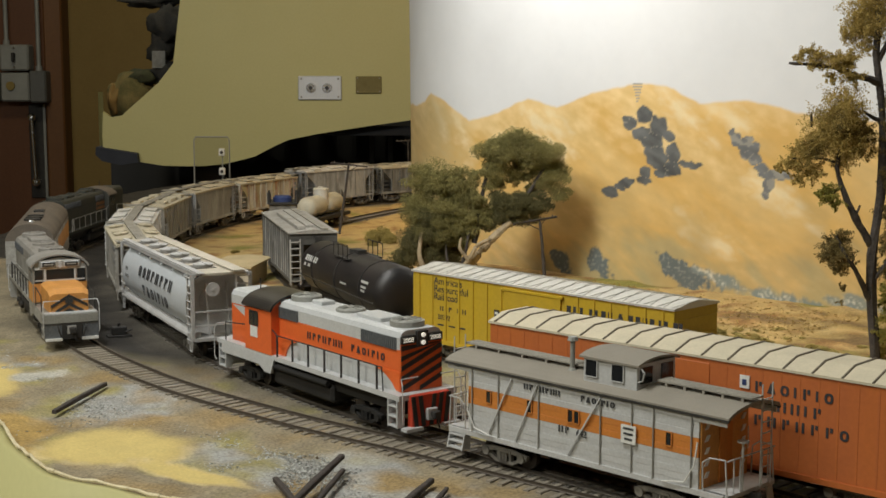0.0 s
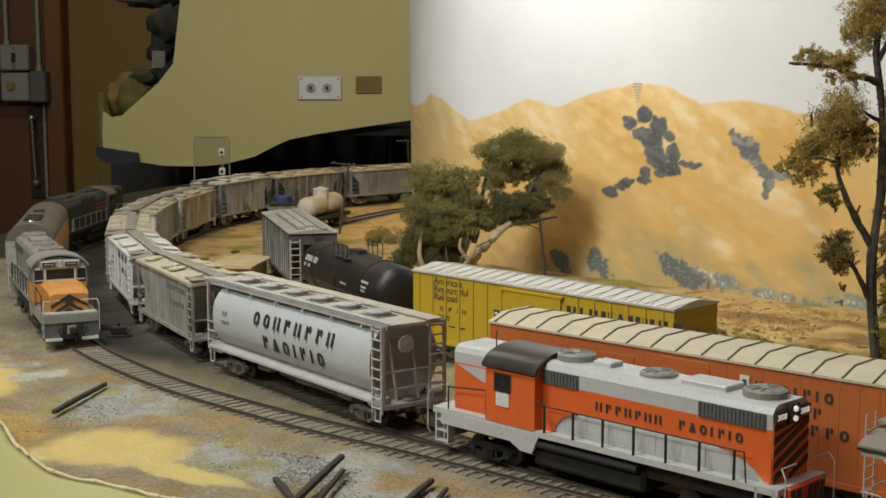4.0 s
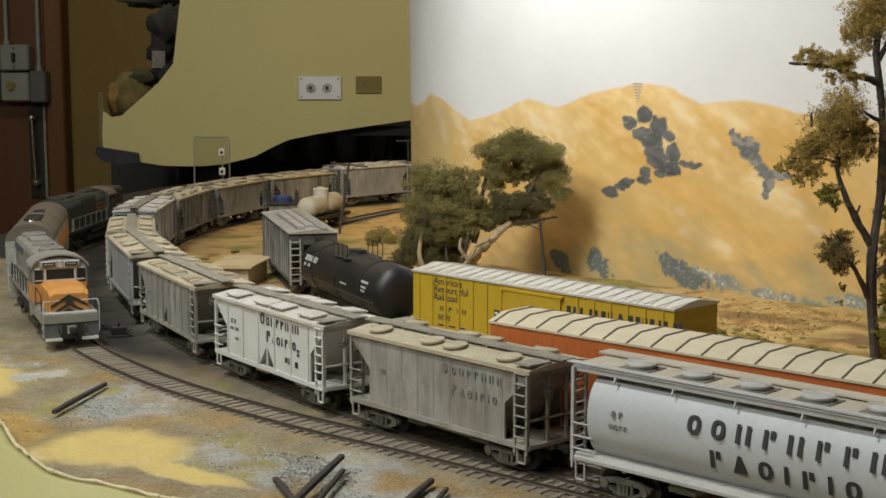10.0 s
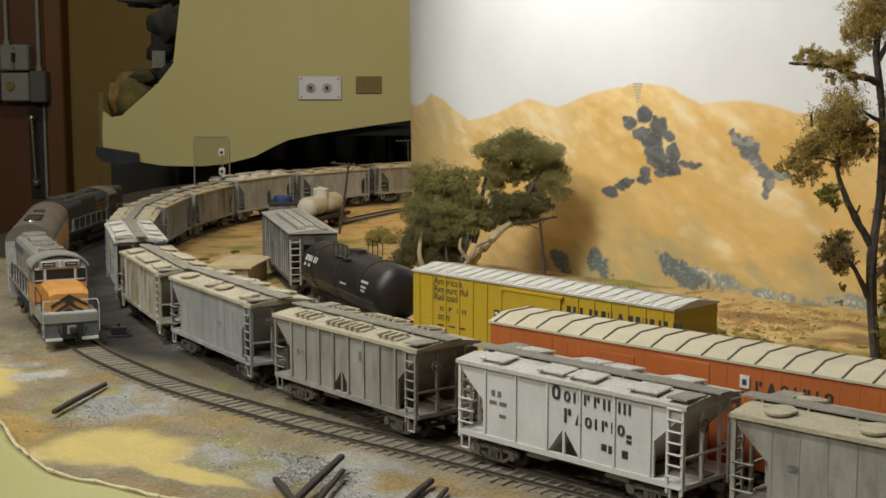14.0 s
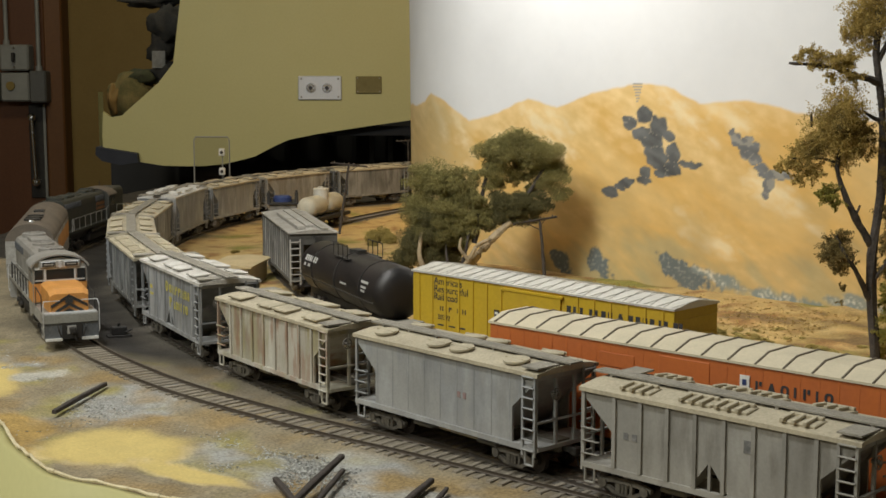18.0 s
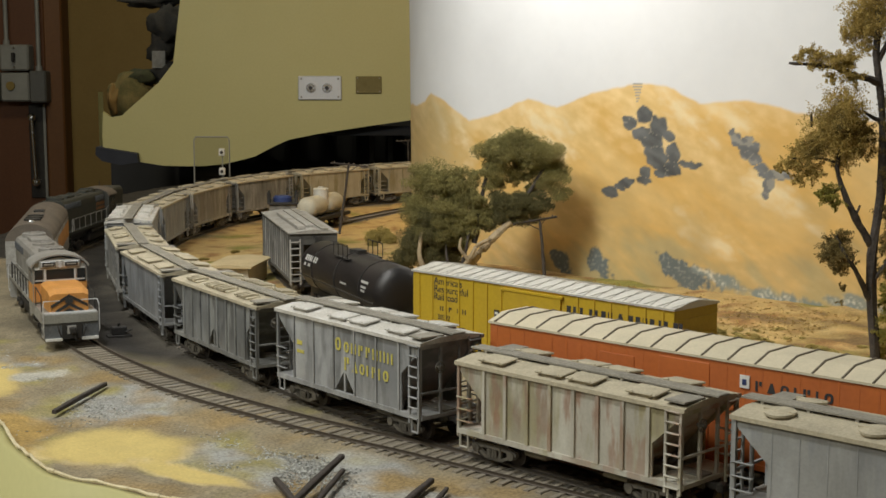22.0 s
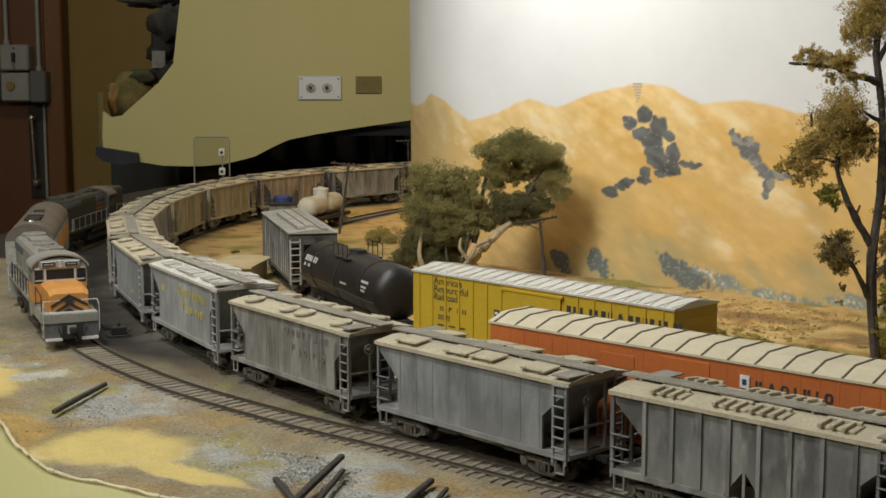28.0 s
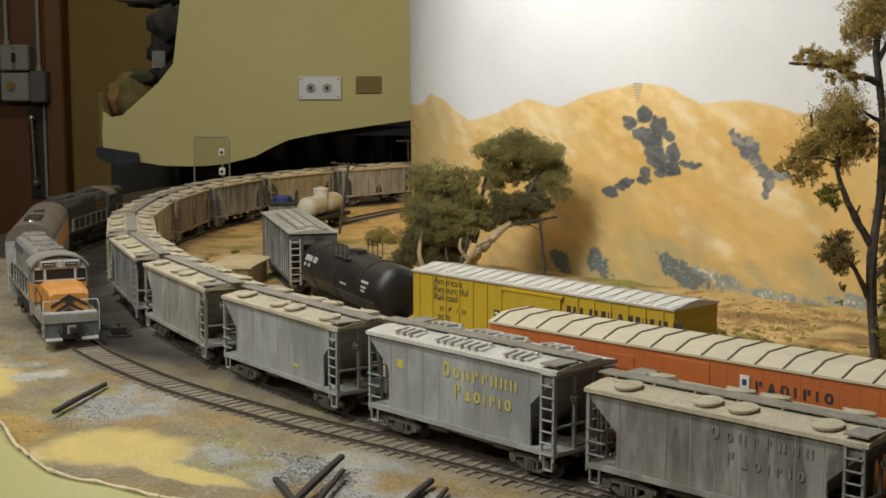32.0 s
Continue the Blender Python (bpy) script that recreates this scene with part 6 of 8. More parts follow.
def reefer():
    ang = math.degrees(math.atan2(0.483 - 0.611, 0.158 - 0.021))
    d = Vector((math.cos(radians(ang)), math.sin(radians(ang)), 0))
    nrm = Vector((-d.y, d.x, 0))
    L, e = 0.1030, 0.0495
    mid = Vector((0.021, 0.611, 0)) + d * L + nrm * 0.0182
    c = thing("refrigerator_car", "orange refrigerator car with a cream ribbed roof", "refrigerator car", m=pose(mid.x, mid.y, 0, 0, 0, ang))
    boxed("car_body", (-L, L, -0.0180, 0.0180, 0.0100, e), REEFER, c, bev=0.0003)
    bm = bmesh.new()
    prof = [(-0.0186, e), (-0.0186, e + 0.0010), (-0.0085, e + 0.0042), (0.0085, e + 0.0042), (0.0186, e + 0.0010), (0.0186, e)]
    prism(bm, prof, -L - 0.0005, L + 0.0005, "x")
    part("roof", bm, REEFER_ROOF, c)
    for i in range(17):
        x = -L + 0.0033 + 0.0120 * i
        bm = bmesh.new()
        pipe(bm, [(x, p[0], p[1] + 0.0001) for p in prof[1:5]], 0.0005, 5)
        part("roof_seam", bm, SEAM, c)
    for i in range(26):
        x = -L + 0.004 + 0.0079 * i
        for y in (-1, 1):
            bm = bmesh.new()
            box(bm, x - 0.0004, x + 0.0004, min(y * 0.0178, y * 0.01812), max(y * 0.0178, y * 0.01812), 0.0110, e - 0.0008)
            part("side_rib", bm, REEFER, c)
    boxed("vent_panel", (-0.0420, -0.0240, -0.0183, -0.0180, 0.0395, 0.0455), REEFER, c, bev=0.0002)
    boxed("plug_door", (-0.0120, 0.0120, -0.01835, -0.0180, 0.0120, 0.0478), REEFER, c, bev=0.0002)
    emblem = boxed("emblem", (0.0258, 0.0300, -0.0186, -0.0179, 0.0405, 0.0455), WHITE_INK, c, "white and blue square emblem")
    boxed("emblem_mark", (0.0270, 0.0288, -0.0188, -0.0186, 0.0418, 0.0440), BLUE, emblem)
    letters("tvoitio", 0.0040, 0.0036, 0.0056, INK, c, 0.0320, -0.0181, 0.0400)
    letters("tnnit", 0.0040, 0.0036, 0.0056, INK, c, 0.0365, -0.0181, 0.0335)
    letters("tntntto", 0.0040, 0.0036, 0.0060, INK, c, 0.0320, -0.0181, 0.0270)
    for y in (-1, 1):
        boxed("side_sill", (-L, L, min(y * 0.0178, y * 0.0187), max(y * 0.0178, y * 0.0187), 0.0090, 0.0112), REEFER, c)
    for s in (-1, 1):
        bm = bmesh.new()
        ladder_mesh(bm, 0.0060, 0.0080, 0.0300, 5)
        o = part("ladder", bm, REEFER, c)
        o.matrix_basis = pose(s * (L - 0.005), -s * 0.0188, 0, 0, 0, 0 if s > 0 else 180)
        coupler(c, s * (L + 0.001), s)
        bogie(c, s * 0.0720)
    boxed("underframe", (-L + 0.004, L - 0.004, -0.0100, 0.0100, 0.0062, 0.0102), M_BLACK, c)


def tank_car():
    a, b = Vector((-0.0235, 0.8140, 0)), Vector((-0.0865, 0.9550, 0))
    mid, d = (a + b) / 2, a - b
    c = thing("tank_car", "black tank car with white lettering and a railed top platform", "tank car", m=Matrix.Translation(mid) @ Matrix.Rotation(math.atan2(d.y, d.x), 4, "Z"))
    R, zc = 0.0168, 0.0285
    bm = bmesh.new()
    rings = []
    for x, k in ((-0.0760, 0.35), (-0.0745, 0.70), (-0.0715, 0.92), (-0.0670, 1.0), (0.0670, 1.0), (0.0715, 0.92), (0.0745, 0.70), (0.0760, 0.35)):
        rings.append([(x, R * k * math.cos(i * math.tau / 32), zc + R * k * math.sin(i * math.tau / 32)) for i in range(32)])
    loft(bm, rings)
    part("tank", bm, TANK_BLACK, c, smooth=True)
    for x in (-0.045, 0.0, 0.045):
        bm = bmesh.new()
        ring = lambda u, r: [(x + u, r * math.cos(q * math.tau / 36), zc + r * math.sin(q * math.tau / 36)) for q in range(36)]
        loft(bm, [ring(-0.0007, R - 0.0004), ring(-0.0007, R + 0.0005), ring(0.0007, R + 0.0005), ring(0.0007, R - 0.0004)])
        part("band", bm, M_BLACK, c)
    boxed("frame", (-0.0780, 0.0780, -0.0060, 0.0060, 0.0080, 0.0130), M_BLACK, c)
    boxed("platform", (-0.0130, 0.0130, -0.0120, 0.0120, zc + R - 0.0030, zc + R - 0.0022), M_BLACK, c)
    bm = bmesh.new()
    disc(bm, (-0.004, 0, zc + R - 0.001), 0.0042, 0.0028, 18)
    part("dome", bm, M_BLACK, c)
    boxed("valve_box", (0.0030, 0.0085, -0.0030, 0.0030, zc + R - 0.001, zc + R + 0.0024), M_BLACK, c)
    for y in (-0.0120, 0.0120):
        for x in (-0.0130, -0.0045, 0.0045, 0.0130):
            bm = bmesh.new()
            rod(bm, (x, y, zc + R - 0.0025), (x, y, zc + R + 0.0065), 0.0003, 5)
            part("railing_post", bm, M_BLACK, c)
        bm = bmesh.new()
        pipe(bm, [(-0.0130, y, zc + R + 0.0065), (0.0130, y, zc + R + 0.0065)], 0.0003, 5)
        part("handrail", bm, M_BLACK, c)
    for y in (-1, 1):
        bm = bmesh.new()
        pipe(bm, [(-0.0740, y * 0.0182, 0.0240), (0.0740, y * 0.0182, 0.0240)], 0.0004, 5)
        for x in (-0.07, -0.035, 0.0, 0.035, 0.07):
            rod(bm, (x, y * 0.0165, 0.0240), (x, y * 0.0183, 0.0240), 0.0004, 4)
        part("side_rail", bm, M_BLACK, c)
    # lettering that follows the shell
    def on_shell(name, x0, x1, q, h, mat):
        bm = bmesh.new()
        r = R + 0.0003
        ys = [(-r * math.cos(q + t), zc + r * math.sin(q + t)) for t in (0, h / r)]
        vs = [bm.verts.new(p) for p in ((x0, *ys[0]), (x1, *ys[0]), (x1, *ys[1]), (x0, *ys[1]))]
        bm.faces.new(vs)
        bmesh.ops.solidify(bm, geom=bm.faces[:], thickness=0.0002)
        part(name, bm, mat, c)
    for i in range(6):
        on_shell("letter_block", -0.0600 + i * 0.0040, -0.0569 + i * 0.0040, 0.34, 0.0040, WHITE_INK)
    for i, w in enumerate((0.0040, 0.0050)):
        on_shell("print_bar", -0.0600 + i * 0.0075, -0.0600 + i * 0.0075 + w, 0.12, 0.0022, WHITE_INK)
    on_shell("print_bar", 0.0480, 0.0600, 0.30, 0.0016, WHITE_INK)
    on_shell("print_bar", 0.0490, 0.0580, 0.12, 0.0014, WHITE_INK)
    on_shell("print_bar", 0.0490, 0.0560, -0.02, 0.0014, WHITE_INK)
    on_shell("print_bar", 0.0120, 0.0240, -0.02, 0.0012, WHITE_INK)
    for s in (-1, 1):
        coupler(c, s * 0.0780, s)
        bogie(c, s * 0.0560)


def grey_hopper():
    a, b = Vector((-0.0930, 0.9880, 0)), Vector((-0.1330, 1.1400, 0))
    mid, d = (a + b) / 2, a - b
    m = Matrix.Translation(mid) @ Matrix.Rotation(math.atan2(d.y, d.x), 4, "Z")
    # body paint darkened all over for the shade its sides stand in
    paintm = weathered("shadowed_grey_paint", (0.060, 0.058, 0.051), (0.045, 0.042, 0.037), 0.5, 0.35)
    c = thing("hopper_car", "grey ribbed covered hopper car with long trough hatches", "hopper car", m=m)
    L, e = 0.0760, 0.0450
    bm = bmesh.new()
    prism(bm, [(-L, e), (L, e), (L, e - 0.004), (L - 0.016, 0.0130), (-L + 0.016, 0.0130), (-L, e - 0.004)], -0.0155, 0.0155)
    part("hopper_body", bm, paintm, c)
    for y in (-1, 1):
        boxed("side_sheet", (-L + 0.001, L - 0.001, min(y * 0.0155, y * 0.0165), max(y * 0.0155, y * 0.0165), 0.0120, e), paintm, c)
        for i in range(14):
            x = -L + 0.004 + (2 * L - 0.008) * i / 13
            boxed("rib", (x - 0.0005, x + 0.0005, min(y * 0.0163, y * 0.0173), max(y * 0.0163, y * 0.0173), 0.0120, e - 0.0004), GREY_B, c)
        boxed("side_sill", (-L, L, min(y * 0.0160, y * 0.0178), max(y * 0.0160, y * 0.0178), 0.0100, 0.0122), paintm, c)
    bm = bmesh.new()
    prism(bm, [(-0.0182, e), (-0.0182, e + 0.0008), (0, e + 0.0030), (0.0182, e + 0.0008), (0.0182, e)], -L - 0.001, L + 0.001, "x")
    part("roof", bm, GREY_ROOF, c)
    for x0, x1, y in ((-0.060, 0.062, 0.0), (-0.040, 0.068, -0.0075)):
        boxed("trough_hatch", (x0, x1, y - 0.0030, y + 0.0030, e + 0.0022, e + 0.0046), GREY_ROOF, c, bev=0.0003)
    boxed("roof_walk", (-L, L, 0.0060, 0.0110, e + 0.0026, e + 0.0034), M_WALK, c)
    boxed("end_vent", (L, L + 0.0012, 0.0010, 0.0060, e - 0.0060, e - 0.0020), M_BLACK, c)
    for s in (-1, 1):
        bm = bmesh.new()
        for y in (-0.0165, -0.0085, 0.0, 0.0085, 0.0165):
            box(bm, s * (L - 0.0008) - 0.0008, s * (L - 0.0008) + 0.0008, y - 0.0010, y + 0.0010, 0.0115, e)
        box(bm, s * (L - 0.0008) - 0.0007, s * (L - 0.0008) + 0.0007, -0.0165, 0.0165, e - 0.0080, e - 0.0003)
        box(bm, s * (L - 0.0008) - 0.0007, s * (L - 0.0008) + 0.0007, -0.0165, 0.0165, 0.0112, 0.0130)
        part("end_frame", bm, paintm, c)
        bm = bmesh.new()
        ladder_mesh(bm, 0.0072, 0.0080, e - 0.004, 7)
        o = part("ladder", bm, GREY_A, c)
        o.matrix_basis = pose(s * (L + 0.0006), -s * 0.0135, 0, 0, 0, 90 * s)
        coupler(c, s * (L + 0.001), s)
        bogie(c, s * 0.0560)


def dome_car():
    a, b = Vector((-0.1430, 1.390, 0)), Vector((-0.1120, 1.480, 0))
    mid, d = (a + b) / 2, a - b
    c = thing("tank_car", "cream tank car with a tall dome on a black frame", "tank car", m=Matrix.Translation(mid) @ Matrix.Rotation(math.atan2(d.y, d.x), 4, "Z"))
    for x in (-0.0215, 0.0215):
        bm = bmesh.new()
        R, zc = 0.0108, 0.0225
        rings = [[(x + u, R * k * math.cos(i * math.tau / 24), zc + R * k * math.sin(i * math.tau / 24)) for i in range(24)] for u, k in ((-0.0200, 0.3), (-0.0190, 0.7), (-0.0160, 0.92), (-0.013, 1), (0.013, 1), (0.0160, 0.92), (0.0190, 0.7), (0.0200, 0.3))]
        loft(bm, rings)
        part("tank", bm, TANK_CREAM, c, smooth=True)
    bm = bmesh.new()
    disc(bm, (0, 0, 0.022), 0.0080, 0.0170, 24)
    part("dome", bm, WHITE_PANEL, c)
    bm = bmesh.new()
    disc(bm, (0, 0, 0.0390), 0.0086, 0.0010, 24, 0.0075)
    disc(bm, (0, 0, 0.0400), 0.0030, 0.0015, 12)
    part("dome_lid", bm, WHITE_PANEL, c)
    boxed("frame", (-0.0460, 0.0460, -0.0140, 0.0140, 0.0090, 0.0125), M_BLACK, c)
    for y in (-1, 1):
        bm = bmesh.new()
        pipe(bm, [(-0.046, y * 0.0155, 0.018), (0.046, y * 0.0155, 0.018)], 0.0004, 5)
        part("handrail", bm, M_BLACK, c)
    for s in (-1, 1):
        bogie(c, s * 0.0300)


def wreck_crane():
    c = thing("flat_car", "black flat car carrying a blue drum between black posts", "flat car", m=pose(-0.149, 1.275, 0, 0, 0, -82))
    boxed("deck", (-0.0420, 0.0420, -0.0150, 0.0150, 0.0120, 0.0150), M_BLACK, c)
    boxed("housing", (-0.0180, 0.0160, -0.0125, 0.0125, 0.0150, 0.0400), M_TRUCK, c, bev=0.0005)
    boxed("tray", (-0.0190, 0.0180, -0.0135, 0.0135, 0.0400, 0.0415), M_BLACK, c)
    bm = bmesh.new()
    disc(bm, (0.002, 0.0, 0.0415), 0.0088, 0.0040, 20)
    disc(bm, (0.002, 0.0, 0.0455), 0.0080, 0.0014, 20, 0.0070)
    part("winch_drum", bm, BLUE, c, "blue painted drum")
    for y in (-0.0125, 0.0125):
        bm = bmesh.new()
        rod(bm, (0.0130, y, 0.0400), (0.0130, y, 0.0505), 0.0017, 10)
        disc(bm, (0.0130, y, 0.0505), 0.0011, 0.0022, 8)
        part("post", bm, M_BLACK, c)
    for s in (-1, 1):
        bogie(c, s * 0.0290)


# ---- backdrop, upper deck, door wall ----
BOARD_U0 = -0.053
M_PAINTING = tinted("painted_backdrop", 0.55, 0.08, 120.0, 0.03, 14.0)
RIDGE = [(-0.02, 0.130), (0.001, 0.134), (0.013, 0.142), (0.037, 0.136), (0.070, 0.119), (0.095, 0.124), (0.135, 0.139), (0.165, 0.132), (0.201, 0.144), (0.244, 0.152), (0.270, 0.150), (0.300, 0.137),
         (0.329, 0.140), (0.356, 0.138), (0.388, 0.131), (0.445, 0.128), (1.2, 0.13)]
# dark painted boulders: place and half sizes on the board
BOULDERS = [(0.249, 0.129, 0.0062, 0.0066), (0.238, 0.121, 0.0074, 0.0053), (0.233, 0.124, 0.0031, 0.0032), (0.248, 0.113, 0.0095, 0.0052), (0.263, 0.119, 0.0084, 0.0084), (0.258, 0.109, 0.0105, 0.0074), (0.273, 0.113, 0.0053, 0.0042), (0.261, 0.097, 0.0105, 0.0094), (0.277, 0.099, 0.0063, 0.0084), (0.275, 0.09, 0.0063, 0.0042), (0.252, 0.084, 0.0063, 0.0052), (0.267, 0.085, 0.0063, 0.0042), (0.277, 0.086, 0.0063, 0.0032), (0.287, 0.092, 0.0063, 0.0032), (0.296, 0.092, 0.0063, 0.0032), (0.251, 0.078, 0.0063, 0.0042), (0.234, 0.076, 0.0073, 0.0032), (0.228, 0.072, 0.0042, 0.0032), (0.219, 0.067, 0.0074, 0.0042)]
CREVICE = [(0.328, 0.117, 0.0032, 0.0031), (0.331, 0.112, 0.0053, 0.0042), (0.338, 0.108, 0.0053, 0.0042), (0.34, 0.102, 0.0063, 0.0042), (0.342, 0.113, 0.0031, 0.0032), (0.346, 0.106, 0.0032, 0.0042), (0.347, 0.098, 0.0053, 0.0042), (0.352, 0.092, 0.0063, 0.0042), (0.358, 0.088, 0.0074, 0.0042), (0.366, 0.087, 0.0053, 0.0032), (0.373, 0.088, 0.0053, 0.0021), (0.359, 0.08, 0.0053, 0.0053), (0.356, 0.074, 0.0032, 0.0042)]
SHRUBS = [(0.172, 0.008, 0.012, 0.009), (0.208, 0.008, 0.015, 0.010), (0.282, 0.012, 0.018, 0.012), (0.302, 0.006, 0.015, 0.010)]
STREAKS = [(0.306, 0.012, 0.012, 0.005), (0.318, 0.009, 0.014, 0.006), (0.330, 0.006, 0.014, 0.006), (0.343, 0.003, 0.016, 0.006), (0.358, 0.000, 0.018, 0.006), (0.376, -0.001, 0.018, 0.006), (0.395, -0.002, 0.016, 0.005), (0.415, 0.001, 0.014, 0.005), (0.432, 0.003, 0.014, 0.006), (0.455, -0.002, 0.02, 0.006)]


# pale brushed sweeps on the flanks: two ends and a half width
SWEEPS = [(0.129, 0.133, 0.157, 0.11, 0.015), (0.157, 0.128, 0.174, 0.1, 0.012), (0.143, 0.11, 0.181, 0.097, 0.0075), (0.267, 0.146, 0.294, 0.123, 0.0105), (0.309, 0.133, 0.339, 0.119, 0.0105), (0.282, 0.131, 0.313, 0.109, 0.0075), (0.344, 0.084, 0.384, 0.069, 0.009), (0.292, 0.047, 0.323, 0.03, 0.0105), (0.054, 0.126, 0.069, 0.096, 0.0105), (0.022, 0.134, 0.038, 0.107, 0.0075), (0.362, 0.078, 0.398, 0.049, 0.009)]


def painted(u, z):
    """The picture on the board: white sky, golden hills, dark boulders and blue-grey shrubs."""
    n1 = noise.fractal(Vector((u * 16, z * 30, 1.0)), 1.0, 2.0, 4)
    n2 = noise.fractal(Vector((u * 60, z * 60, 3.0)), 1.0, 2.0, 3)
    st = noise.fractal(Vector((u * 22 + z * 30, z * 9 - u * 6, 6.0)), 1.0, 2.0, 4)
    top = float(np.interp(u, [r[0] for r in RIDGE], [r[1] for r in RIDGE])) + 0.0012 * n2
    if z > top + 0.0012:
        return Vector((0.67, 0.67, 0.665))
    gold, ochre, cream = Vector((0.68, 0.46, 0.175)), Vector((0.64, 0.395, 0.115)), Vector((0.84, 0.70, 0.43))
    brush = noise.fractal(Vector((u * 55 + z * 120, z * 26 - u * 60, 2.0)), 1.0, 2.0, 4)
    fold = noise.fractal(Vector((u * 8 + z * 14, z * 7 - u * 4, 8.0)), 1.0, 2.0, 2)
    slope = noise.noise(Vector((u * 9 + z * 14, z * 12 - u * 3, 5.0)))
    c = gold.lerp(ochre, min(max(0.45 + 1.2 * st + 0.5 * slope, 0), 1))
    # pale sweeps on the sunny flanks, stronger near the crest
    high = min(max((z - 0.060) / 0.060, 0), 1)
    pale = 0.35 * fold + 0.18 * brush + 0.16 * high - 0.10
    for a, b, a2, b2, r in SWEEPS:
        k = min(max(((u - a) * (a2 - a) + (z - b) * (b2 - b)) / ((a2 - a) ** 2 + (b2 - b) ** 2), 0), 1)
        q = math.hypot(u - a - k * (a2 - a), z - b - k * (b2 - b)) / r + 0.9 * brush + 0.8 * n1
        pale = max(pale, 0.5 * (1.0 - q))
    c = c.lerp(cream, min(max(pale * 1.25, 0), 0.8))
    c = c.lerp(Vector((0.47, 0.345, 0.15)), min(max((0.055 - z) * 9 + 0.8 * n1 - 0.5 * fold, 0), 0.55))
    c = c.lerp(Vector((0.40, 0.36, 0.20)), min(max((0.024 - z) * 18 + 1.3 * st, 0), 0.6))
    # the far spur at the free end is greyer
    c = c.lerp(Vector((0.50, 0.40, 0.21)), min(max((0.075 - u) * 14 + 0.4 * brush, 0), 0.6))
    c = c * (1 + 0.09 * brush)
    if z > top - 0.009:
        c = c.lerp(Vector((0.74, 0.52, 0.24)), 0.45 * (z - top + 0.009) / 0.009)
    if z > top - 0.0008:
        c = c.lerp(Vector((0.67, 0.67, 0.665)), min(max((z - top + 0.0008) / 0.002, 0), 1))
    # hatched notch on the summit
    w = 0.0055 * (z - 0.136) / 0.018
    if 0.136 < z < 0.1545 and abs(u - 0.2435) < w + 0.0008 * n2 and math.sin(z * 3000 + 2 * n2) > -0.2:
        c = Vector((0.30, 0.29, 0.26))
    jag = Vector((u * 150, z * 150, 7))
    ub, zb = u + 0.0030 * noise.noise(jag), z + 0.0030 * noise.noise(jag + Vector((9, 4, 2)))
    for stones, tone in ((BOULDERS, 0.0), (CREVICE, 0.10)):
        q = sorted(math.hypot((ub - a) / rx, (zb - b) / ry) * (1 + 0.22 * n2) for a, b, rx, ry in stones)
        if q[0] < 1.06:
            k = min((1.06 - q[0]) / 0.14, 1)
            crack = tone > 0 and brush > 0.16
            grey = Vector((0.115, 0.118, 0.115)) * (1 + 0.5 * brush + 0.3 * n2) + Vector((tone, tone, tone)) * 0.5
            if q[1] - q[0] < 0.06 or crack:
                grey = grey.lerp(Vector((0.42, 0.38, 0.29)), 0.4)
            c = c.lerp(grey, k)
    leaf = noise.noise(Vector((u * 420, z * 420, 2)))
    for a, b, rx, ry in SHRUBS:
        q = math.hypot((u - a) / rx, (z - b - (a - u) * 0.35) / ry) + 0.7 * n2 + 0.25 * leaf
        if q < 1:
            c = c.lerp(Vector((0.135, 0.155, 0.15)).lerp(Vector((0.46, 0.45, 0.39)), min(max(leaf * 0.9 - 0.05, 0), 1)), min(1, (1 - q) * 4))
    for a, b, rx, ry in STREAKS:
        q = math.hypot((u - a) / rx, (z - b + (u - a) * 0.25) / ry) + 0.8 * n2 + 0.2 * leaf
        if q < 1:
            c = c.lerp(Vector((0.22, 0.26, 0.245)).lerp(Vector((0.66, 0.64, 0.54)), min(max(leaf * 1.5 + 0.8 * brush - 0.1, 0), 1)), min(1, (1 - q) * 2.0) * 0.85)
    return c


